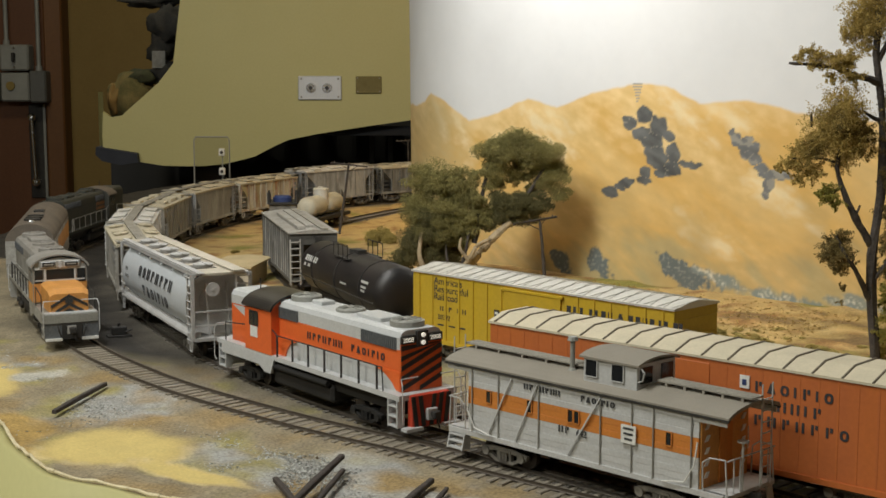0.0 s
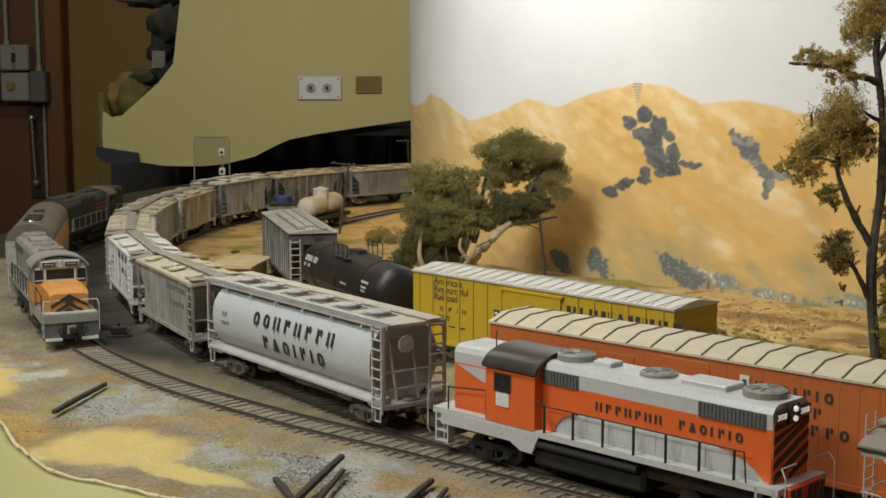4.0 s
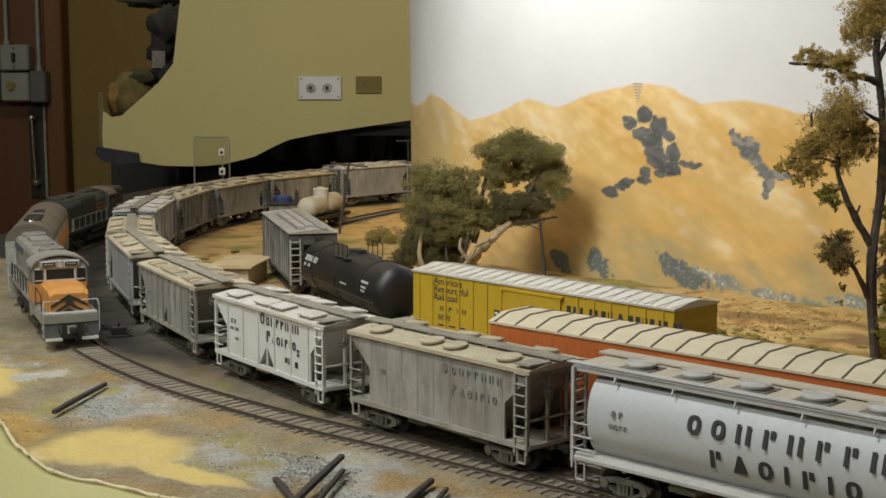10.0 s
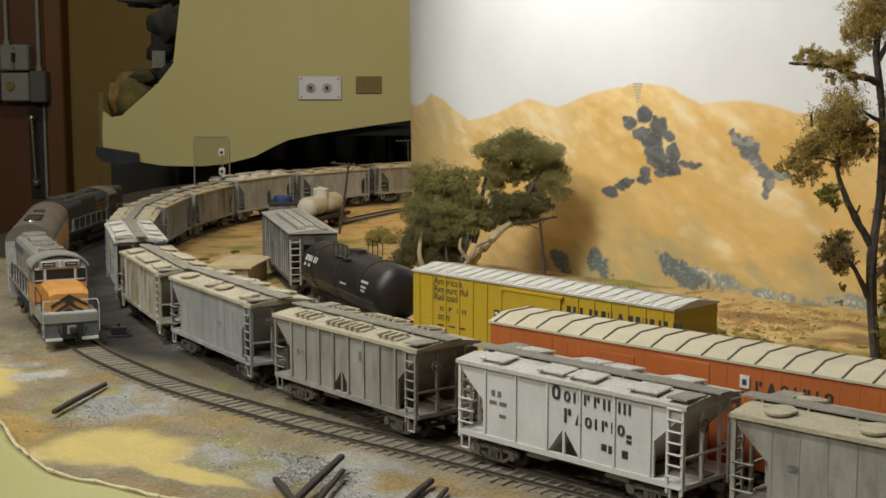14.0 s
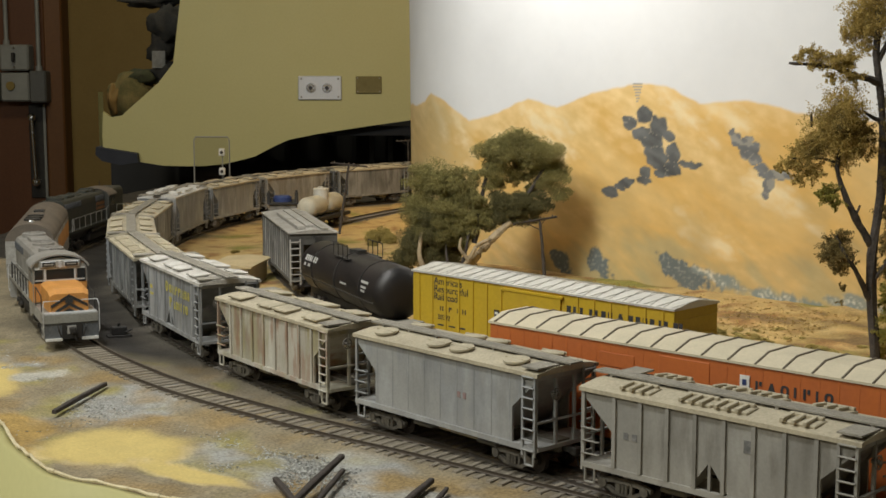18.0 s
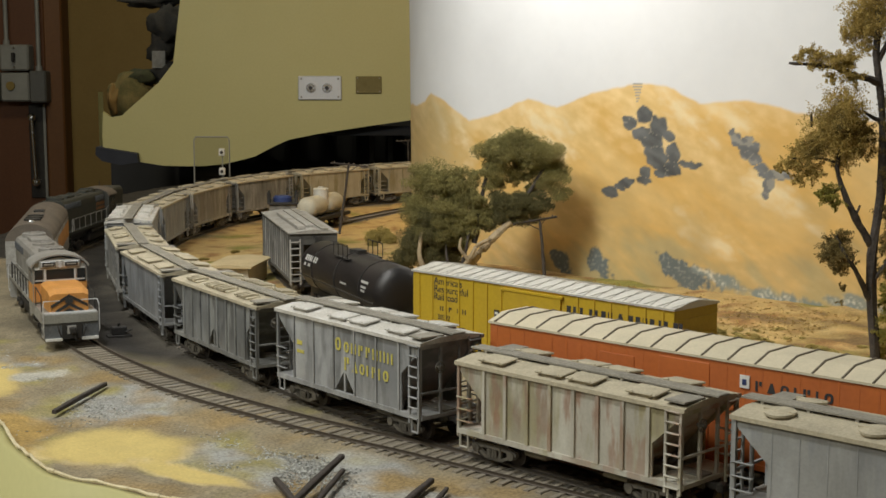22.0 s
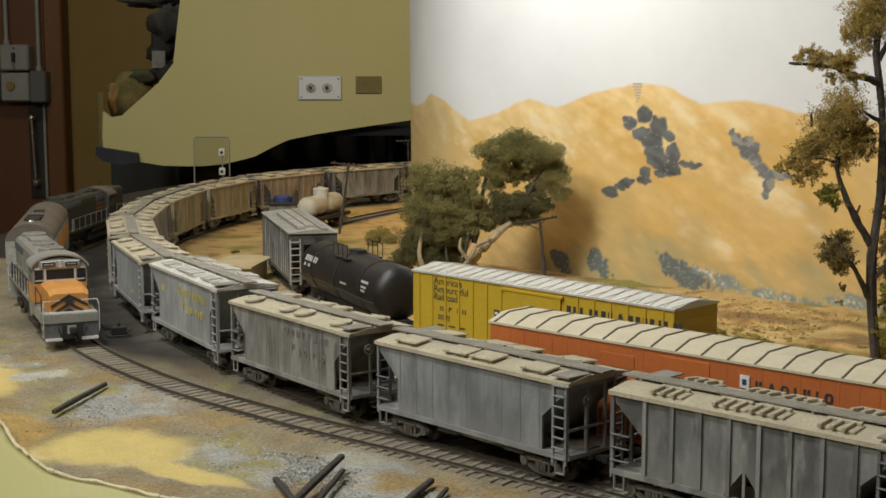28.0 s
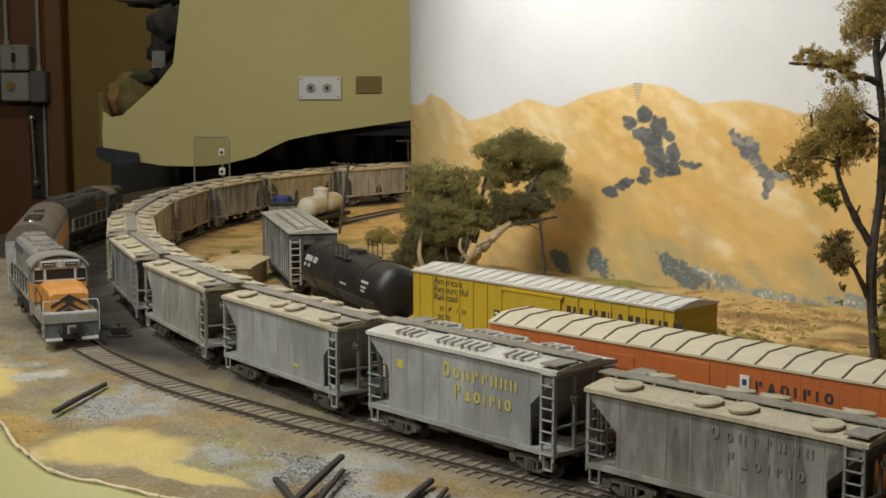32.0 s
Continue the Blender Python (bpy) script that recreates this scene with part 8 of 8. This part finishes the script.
    limb(bm, [(0.2380, y, 0.0010), (0.2360, y, 0.0190), (0.2340, y, 0.0410), (0.2330, y, 0.0660), (0.2360, y, 0.0830), (0.2370, y, 0.1000), (0.2370, y, 0.1270), (0.2340, y, 0.1550), (0.2310, y, 0.1640), (0.2320, y, 0.1870), (0.2300, y, 0.2170)], 0.0030, 0.0013, 10, 21)
    part("trunk", bm, M_BARK, t)

    def branch(k, pts, a, b):
        bm = bmesh.new()
        limb(bm, pts, a, b, 7, 30 + k)
        part("limb", bm, M_BARK, t)

    def foliage(k, n, blobs, mat):
        part("crown", crown_mesh("crown", [(x, y + (x * 977 % 1 - 0.5) * 0.012, z, r * 1.12) for x, z, r in blobs], int(n * 1.15), 0.00042, 40 + k, mat, 2.2, 0, True), None, t)
    branch(0, [(0.2340, y, 0.1550), (0.2270, y - 0.003, 0.1580), (0.2210, y - 0.004, 0.1590), (0.2070, y - 0.002, 0.1640), (0.1850, y, 0.1660)], 0.0019, 0.0007)
    branch(1, [(0.2330, y, 0.0670), (0.2240, y - 0.003, 0.0810), (0.2170, y - 0.004, 0.0940), (0.2120, y - 0.003, 0.1090), (0.2140, y, 0.1200), (0.2160, y, 0.1290)], 0.0024, 0.0008)
    branch(2, [(0.2330, y, 0.0380), (0.2240, y - 0.006, 0.0530), (0.2170, y - 0.008, 0.0630), (0.2120, y - 0.006, 0.0740)], 0.0019, 0.0007)
    branch(3, [(0.2360, y, 0.1350), (0.2310, y, 0.1370), (0.2250, y, 0.1410)], 0.0013, 0.0006)
    branch(4, [(0.2120, y - 0.002, 0.1130), (0.2030, y - 0.002, 0.1150), (0.1880, y, 0.1150)], 0.0009, 0.0004)
    branch(5, [(0.2140, y - 0.004, 0.1000), (0.2100, y - 0.004, 0.0970), (0.2040, y - 0.002, 0.0960)], 0.0010, 0.0005)
    branch(6, [(0.2340, y, 0.0470), (0.2380, y - 0.002, 0.0540), (0.2430, y - 0.002, 0.0630)], 0.0014, 0.0006)
    branch(7, [(0.2220, y - 0.003, 0.0830), (0.2240, y - 0.003, 0.0870), (0.2250, y - 0.003, 0.0900)], 0.0009, 0.0005)
    branch(8, [(0.2200, y - 0.006, 0.0570), (0.2220, y - 0.006, 0.0610), (0.2210, y - 0.006, 0.0640)], 0.0008, 0.0004)
    branch(9, [(0.2380, y, 0.1000), (0.2360, y, 0.1040), (0.2340, y, 0.1020)], 0.0010, 0.0005)
    branch(10, [(0.1980, y, 0.1320), (0.1980, y, 0.1360), (0.1980, y, 0.1400)], 0.0008, 0.0005)
    branch(11, [(0.2330, y, 0.1670), (0.2380, y, 0.1790), (0.2430, y, 0.1870)], 0.0014, 0.0006)
    foliage(0, 7920, [(0.1910, 0.1690, 0.0034), (0.1970, 0.1700, 0.0048), (0.2020, 0.1680, 0.0048), (0.2090, 0.1660, 0.0055), (0.2170, 0.1590, 0.0051), (0.2160, 0.1680, 0.0048), (0.2060, 0.1580, 0.0031), (0.2200, 0.1660, 0.0034)], M_AUTUMN)
    foliage(1, 14080, [(0.2230, 0.1840, 0.0082), (0.2310, 0.1870, 0.0096), (0.2180, 0.1810, 0.0044), (0.2260, 0.1750, 0.0048), (0.2240, 0.1960, 0.0075), (0.2340, 0.1970, 0.0089)], M_AUTUMN)
    foliage(2, 18040, [(0.2140, 0.1430, 0.0102), (0.2080, 0.1350, 0.0089), (0.2200, 0.1360, 0.0082), (0.2120, 0.1240, 0.0092), (0.2230, 0.1220, 0.0075), (0.2180, 0.1130, 0.0051), (0.2270, 0.1300, 0.0048)], M_AUTUMN)
    foliage(3, 10120, [(0.2020, 0.1250, 0.0082), (0.1950, 0.1170, 0.0068), (0.1880, 0.1120, 0.0048), (0.1840, 0.1090, 0.0034), (0.2000, 0.1070, 0.0055), (0.1920, 0.1040, 0.0038), (0.1910, 0.1210, 0.0034)], M_AUTUMN)
    foliage(4, 2860, [(0.2090, 0.0950, 0.0051), (0.2040, 0.0970, 0.0031), (0.2110, 0.0910, 0.0031)], M_OLIVE_LEAF)
    foliage(5, 8600, [(0.2150, 0.0640, 0.0065), (0.2120, 0.0670, 0.0065), (0.2080, 0.0620, 0.0041), (0.2170, 0.0570, 0.0041), (0.2140, 0.0730, 0.0045), (0.2190, 0.0560, 0.0050), (0.2200, 0.0430, 0.0024), (0.2190, 0.0350, 0.0017)], M_AUTUMN_DEEP)
    foliage(7, 7000, [(0.2425, 0.008, 0.0050), (0.2420, 0.018, 0.0055), (0.2440, 0.028, 0.0060), (0.2420, 0.038, 0.0045), (0.2450, 0.046, 0.0060)], M_OLIVE_LEAF)
    foliage(6, 15000, [(0.2410, 0.0540, 0.0055), (0.2430, 0.0660, 0.0068), (0.2440, 0.0760, 0.0062), (0.2430, 0.1090, 0.0065), (0.2430, 0.0870, 0.0060), (0.2450, 0.0980, 0.0065), (0.2410, 0.1220, 0.0060), (0.2420, 0.1340, 0.0065), (0.2410, 0.1460, 0.0058)], M_AUTUMN_DEEP)
    # darker clumps for the undersides, their shade put into the leaf colour
    foliage(8, 7000, [(0.2140, 0.1320, 0.0080), (0.2180, 0.1240, 0.0065), (0.2000, 0.1180, 0.0060), (0.2280, 0.1180, 0.0050), (0.2290, 0.1820, 0.0060), (0.2240, 0.1290, 0.0070), (0.2300, 0.1260, 0.0060)], M_AUTUMN_DEEP)
    # olive tufts on the slope behind the yard
    rnd = random.Random(31)
    kinds = [crown_mesh("tuft", [(0, 0, 0.3, 0.55, 1.2, 1, 0.8), (0.5, 0.1, 0.15, 0.4), (-0.45, -0.1, 0.2, 0.45), (0.1, 0.4, 0.2, 0.4)], 1500, 0.06, 90 + q, m, 1.3) for q, m in enumerate((M_OLIVE_TUFT, M_GRASS))]
    for x0, y0, sx, sy, n in ((0.157, 0.858, 0.012, 0.012, 16), (0.178, 0.827, 0.012, 0.010, 26), (0.196, 0.795, 0.012, 0.010, 26), (0.212, 0.770, 0.010, 0.010, 12), (0.190, 0.850, 0.02, 0.015, 12), (0.225, 0.800, 0.015, 0.010, 8), (0.06, 0.98, 0.03, 0.02, 7)):
        for _ in range(n):
            x, yy, r = rnd.gauss(x0, sx), rnd.gauss(y0, sy), rnd.uniform(0.0022, 0.0052)
            near = min(math.hypot(x - q[0], yy - q[1]) for q in GRIME[3][0])
            if near < 0.024:
                continue
            o = new("shrub", kinds[rnd.random() < 0.4])
            o.matrix_basis = pose(x, yy, ground_height(x, yy, (1, 1, 1, near)), 0, 0, rnd.uniform(0, 360)) @ Matrix.Diagonal((r * 1.3, r, r * rnd.uniform(0.4, 0.65), 1))
            tagged(o, "low olive and straw coloured grass tuft on the slope", "shrub", "grass tufts on the slope")
    # dry scrub tufts
    rnd = random.Random(8)
    spots = [(-0.068, 1.31, 0.012), (-0.059, 1.32, 0.014), (-0.051, 1.30, 0.011), (0.150, 0.760, 0.007), (0.165, 0.748, 0.008), (0.178, 0.738, 0.008), (0.19, 0.742, 0.006), (0.205, 0.705, 0.006), (0.13, 0.80, 0.006), (0.16, 0.80, 0.005), (0.20, 0.78, 0.006), (0.225, 0.74, 0.006),
             (-0.19, 1.25, 0.006), (-0.21, 1.20, 0.006), (-0.17, 1.36, 0.007), (-0.04, 1.12, 0.012), (-0.035, 1.06, 0.010), (0.035, 0.98, 0.006), (0.06, 0.95, 0.006)]
    base = crown_mesh("tuft", [(0, 0, 0.35, 0.55, 1, 1, 0.9), (0.45, 0.1, 0.2, 0.4), (-0.4, -0.1, 0.2, 0.45)], 2600, 0.05, 77, M_GRASS)
    for i, (x, yy, r) in enumerate(spots):
        o = new("shrub", base)
        o.matrix_basis = pose(x, yy, -0.003, 0, 0, rnd.uniform(0, 360)) @ Matrix.Diagonal((r, r, r * (1.3 if i < 3 else rnd.uniform(0.35, 0.65)), 1))
        tagged(o, "dry yellow green scrub tuft on the ground", "shrub", "scrub tufts on the hillside")


# ---- lineside things ----
def pole(base, top, arm, label, r=0.0013):
    p = thing("utility_pole", label, "utility pole", "utility poles")
    bm = bmesh.new()
    limb(bm, [base, tuple((a + b) / 2 + 0.0004 for a, b in zip(base, top)), top], r, r * 0.8, 8, 3)
    part("pole", bm, M_BARK, p)
    bm = bmesh.new()
    a, b = Vector(arm[0]), Vector(arm[1])
    rod(bm, a, b, 0.0009, 6)
    part("cross_arm", bm, M_BARK, p)
    for i in range(4):
        q = a.lerp(b, (i + 0.4) / 3.8)
        bm = bmesh.new()
        disc(bm, (q.x, q.y, q.z), 0.0006, 0.0022, 8, 0.0004)
        part("insulator", bm, M_TRUCK, p)
    c = a.lerp(b, 0.5)
    bm = bmesh.new()
    for s in (0.25, 0.75):
        q = a.lerp(b, s)
        rod(bm, q, (top[0], top[1], q.z - 0.006), 0.0004, 5)
    part("arm_brace", bm, M_BARK, p)


def clutter():
    pole((-0.106, 1.40, -0.004), (-0.0955, 1.40, 0.069), ((-0.114, 1.396, 0.0690), (-0.077, 1.404, 0.0645)), "leaning dark wooden utility pole with a cross arm")
    pole((0.079, 1.055, -0.004), (0.0745, 1.055, 0.047), ((0.054, 1.051, 0.0450), (0.088, 1.059, 0.0500)), "dark wooden utility pole before the backdrop")
    pole((-0.048, 1.90, -0.004), (-0.048, 1.90, 0.066), ((-0.065, 1.896, 0.0650), (-0.044, 1.904, 0.0655)), "far utility pole beside the backdrop edge")
    # low shed
    s = thing("shed", "low tan lineside shed with a flat overhanging roof", "shed", m=pose(-0.1600, 1.072, 0, 0, 0, -8))
    boxed("wall", (-0.0150, 0.0150, -0.0270, 0.0270, -0.004, 0.0125), paint("grey_shed_wall", (0.48, 0.43, 0.34), 0.8, 0, None, 0.5, 60), s)
    bm = bmesh.new()
    prism(bm, [(-0.0185, 0.0120), (-0.0185, 0.0134), (0.0, 0.0148), (0.0185, 0.0134), (0.0185, 0.0120)], -0.0310, 0.0310)
    part("roof", bm, paint("tan_shed_roof", (0.58, 0.46, 0.26), 0.8, 0, (0.42, 0.33, 0.19), 0.6, 60), s)
    boxed("door", (-0.004, 0.004, -0.0274, -0.0270, -0.003, 0.0095), OLD_GREY, s)
    # wire fence with a signal behind the far curve
    f = thing("acrylic_screen", "clear acrylic sheet in a thin wire frame", "panel")
    bm = bmesh.new()
    y = 1.90
    k = y / 1.75
    z = lambda v: 0.1625 + (v - 0.1625) * k
    pipe(bm, [(-0.316 * k, y, -0.004), (-0.3155 * k, y, z(0.074)), (-0.313 * k, y, z(0.078)), (-0.273 * k, y, z(0.078)), (-0.271 * k, y, z(0.074)), (-0.271 * k, y, -0.004)], 0.0010, 6)
    part("wire", bm, M_GALV, f)
    bm = bmesh.new()
    box(bm, -0.314 * k, -0.273 * k, y - 0.0005, y + 0.0005, 0.010, z(0.077))
    o = part("sheet", bm, clear("clear_acrylic"), f)
    o.visible_shadow = False
    g = thing("signal", "small white twin headed railway signal", "signal")
    bm = bmesh.new()
    rod(bm, (-0.277 * k, 1.88, -0.004), (-0.277 * k, 1.88, z(0.064)), 0.0009, 6)
    part("mast", bm, M_GALV, g)
    for zz in (0.036, 0.060):
        bm = bmesh.new()
        box(bm, -0.277 * k - 0.004, -0.277 * k + 0.004, 1.873, 1.880, z(zz) - 0.005, z(zz) + 0.005, 0.001)
        part("head", bm, WHITE_INK, g)
        bm = bmesh.new()
        rod(bm, (-0.277 * k, 1.872, z(zz)), (-0.277 * k, 1.8735, z(zz)), 0.0022, 12)
        part("lens", bm, M_BLACK, g)
    # switch stand by the points
    w = thing("switch_stand", "small black switch stand beside the siding", "switch stand", m=pose(-0.203, 0.850, -0.004, 0, 0, 25))
    boxed("base", (-0.0075, 0.0075, -0.0035, 0.0035, 0, 0.0020), M_BLACK, w, bev=0.0003)
    boxed("housing", (-0.0048, 0.0048, -0.0028, 0.0028, 0.0020, 0.0072), M_BLACK, w, bev=0.0006)
    bm = bmesh.new()
    rod(bm, (0, 0, 0.002), (0, 0, 0.0090), 0.0008, 6)
    part("mast", bm, M_BLACK, w)
    bm = bmesh.new()
    rod(bm, (0.002, -0.002, 0.003), (0.0075, -0.004, 0.0055), 0.0006, 6)
    part("lever", bm, M_BLACK, w)
    # old timbers lying in the foreground
    for k, (a, b, r) in enumerate((((-0.1885, 0.6520, -0.002), (-0.1770, 0.7080, -0.001), 0.0015), ((-0.0680, 0.5420, -0.002), (-0.0560, 0.5080, -0.001), 0.0014), ((-0.0580, 0.5080, -0.002), (-0.0420, 0.5580, 0.0030), 0.0016),
                                   ((-0.0490, 0.5080, -0.0022), (-0.0408, 0.5480, 0.0), 0.0012), ((-0.0160, 0.5060, -0.002), (-0.0045, 0.5370, -0.001), 0.0016), ((-0.0040, 0.5060, -0.002), (0.0015, 0.5260, -0.001), 0.0011))):
        bm = bmesh.new()
        a, b, r = Vector(a), Vector(b), r * 0.75
        d = (b - a).normalized()
        side = d.cross(Vector((0, 0, 1))).normalized()
        up = side.cross(d)
        ring = lambda c, q: [c + side * (q * u) + up * (q * v) for u, v in ((-1, -0.8), (1, -0.8), (1.05, 0.7), (0.6, 1), (-0.9, 0.9))]
        loft(bm, [ring(a, r), ring(a.lerp(b, 0.4) + up * 0.0003, r * 1.08), ring(b, r * 0.92)])
        tagged(part("timber", bm, paint("charred_timber", (0.045, 0.036, 0.032), 0.85, 0, (0.12, 0.10, 0.085), 0.5, 250, 0.6, 0.3)), "dark weathered timber lying on the gravel", "timber", "timbers in the foreground")
    # loose stones
    rnd = random.Random(15)

    def stones(name, n, place, size, material, label):
        vs, fs = [], []
        while n:
            x, y = place()
            n -= 1
            if blob(x, y, -0.145, 0.598, 0.035, 0.033, -0.35) > -0.1 or blob(x, y, -0.228, 0.695, 0.024, 0.07, 0.5) > -0.1 or blob(x, y, -0.106, 0.556, 0.034, 0.0075, -0.62) > -0.2:
                continue
            s = size * rnd.uniform(0.4, 1.5)
            i = len(vs)
            for q in range(6):
                v = Vector(((1, 0, 0), (-1, 0, 0), (0, 1, 0), (0, -1, 0), (0, 0, 0.45), (0, 0, -0.5))[q]) * s * rnd.uniform(0.6, 1.3)
                v.rotate(Euler((0, 0, rnd.uniform(0, 6.3))))
                vs.append((x + v.x, y + v.y, -0.0042 + v.z))
            fs += [(i, i + 2, i + 4), (i + 2, i + 1, i + 4), (i + 1, i + 3, i + 4), (i + 3, i, i + 4), (i + 2, i, i + 5), (i + 1, i + 2, i + 5), (i + 3, i + 1, i + 5), (i, i + 3, i + 5)]
        me = bpy.data.meshes.new(name)
        me.from_pydata(vs, [], fs)
        me.materials.append(material)
        tagged(new(name, me), label, "gravel", kind="stuff")

    def patch():
        cx, cy, rx, ry, t = rnd.choice(((-0.16, 0.68, 0.05, 0.045, 0), (-0.065, 0.565, 0.07, 0.028, -0.7), (-0.065, 0.565, 0.06, 0.02, -0.7), (-0.25, 0.76, 0.05, 0.05, 0), (0.02, 0.48, 0.06, 0.02, -0.7)))
        u, v = rnd.gauss(0, 0.5) * rx, rnd.gauss(0, 0.5) * ry
        return cx + u * math.cos(t) - v * math.sin(t), cy + u * math.sin(t) + v * math.cos(t)
    m_grit = leafy("mixed_gravel", (0.45, 0.45, 0.42), (0.30, 0.295, 0.27), (0.66, 0.66, 0.62))
    m_dirt = leafy("mixed_grit", (0.28, 0.22, 0.14), (0.14, 0.11, 0.07), (0.42, 0.34, 0.22))
    stones("gravel", 9000, patch, 0.0006, m_grit, "loose grey gravel beside the siding")

    def beside():
        q = rnd.choice(FRONT[25:110])
        k = rnd.gauss(0, 0.012)
        return q.x - 0.7 * k + rnd.gauss(0, 0.004), q.y - 0.7 * k + rnd.gauss(0, 0.004)
    stones("ballast", 7000, beside, 0.00075, m_dirt, "fine brown ballast and grit along the siding")

    def slope():
        u, v = rnd.uniform(-0.05, 0.45), rnd.uniform(-0.13, -0.02)
        return -0.029 + 0.7317 * u + 0.6816 * v, 1.23 - 0.6816 * u + 0.7317 * v
    straw = leafy("straw_litter", (0.52, 0.36, 0.13), (0.38, 0.24, 0.08), (0.68, 0.50, 0.21))
    vs, fs = [], []
    for _ in range(3000):
        x, y = slope()
        near = min(math.hypot(x - q[0], y - q[1]) for q in GRIME[3][0])
        if near < 0.022:
            continue
        z = ground_height(x, y, (1, 1, 1, near))
        a = rnd.uniform(0, 6.3)
        l, w = rnd.uniform(0.001, 0.0040), rnd.uniform(0.0003, 0.0009)
        c, s = math.cos(a), math.sin(a)
        i = len(vs)
        h = rnd.uniform(0.0, 0.0007)
        vs += [(x, y, z - 0.0002), (x - s * w, y + c * w, z), (x + c * l, y + s * l, z + h), (x + c * l * 0.5, y + s * l * 0.5, z + h + w)]
        fs += [(i, i + 1, i + 2), (i, i + 3, i + 2), (i + 1, i + 3, i + 2)]
    me = bpy.data.meshes.new("straw")
    me.from_pydata(vs, [], fs)
    me.materials.append(straw)
    tagged(new("ground_litter", me), "pale straw and dry grass litter on the slope", "ground litter", kind="stuff")

# seconds and metres run by the train since the start
RUN = [(0, 0.0037), (0.5, 0.0258), (1, 0.0479), (1.5, 0.0721), (2, 0.0965), (2.5, 0.1209), (3, 0.1455), (3.5, 0.1695), (4, 0.1937), (4.5, 0.2181), (5, 0.2425), (5.5, 0.2668), (6, 0.2910),
       (6.5, 0.3139), (7, 0.3334), (7.5, 0.3528), (8, 0.3726), (8.5, 0.3935), (9, 0.4182), (9.5, 0.4444), (10, 0.4730), (10.5, 0.5005), (11, 0.5270), (11.5, 0.5534), (12, 0.5788), (12.5, 0.6047),
       (13, 0.6311), (13.5, 0.6565), (14, 0.6819), (14.5, 0.7068), (15, 0.7327), (15.5, 0.7587), (16, 0.7848), (16.5, 0.8108), (17, 0.8372), (17.5, 0.8635), (18, 0.8896), (18.5, 0.9160), (19, 0.9425),
       (19.5, 0.9682), (20, 0.9933), (20.5, 1.0188), (21, 1.0450), (21.5, 1.0697), (22, 1.0943), (22.5, 1.1200), (23, 1.1458), (23.5, 1.1752), (24, 1.2068), (24.5, 1.2389), (25, 1.2696), (25.5, 1.2992),
       (26, 1.3279), (26.5, 1.3564), (27, 1.3854), (27.5, 1.4156), (28, 1.4477), (28.5, 1.4806), (29, 1.5132), (29.5, 1.5451), (30, 1.5769), (30.5, 1.6094), (31, 1.6422), (31.5, 1.6741), (32, 1.7057)]


def motions():
    for ob, s, half in MOVERS:
        rows = []
        for i in range(65):
            t = i * 0.5
            run = float(np.interp(t, [r[0] for r in RUN], [r[1] for r in RUN]))
            rows.append((t, car_pose(s - run, half)))
        walk(ob, rows)
        # wheels roll with the run
        sets = [c for c in ob.children if c.name.startswith("wheelset")]
        fine = [(i * 0.1, float(np.interp(i * 0.1, [r[0] for r in RUN], [r[1] for r in RUN]))) for i in range(321)]
        for c in sets:
            x, y, z = c.matrix_basis.translation
            walk(c, [(t, pose(x, y, z, 0, math.degrees(run / 0.0048), 0)) for t, run in fine])


room()
ground()
tracks()
train()
stock()
setting()
plants()
clutter()
motions()
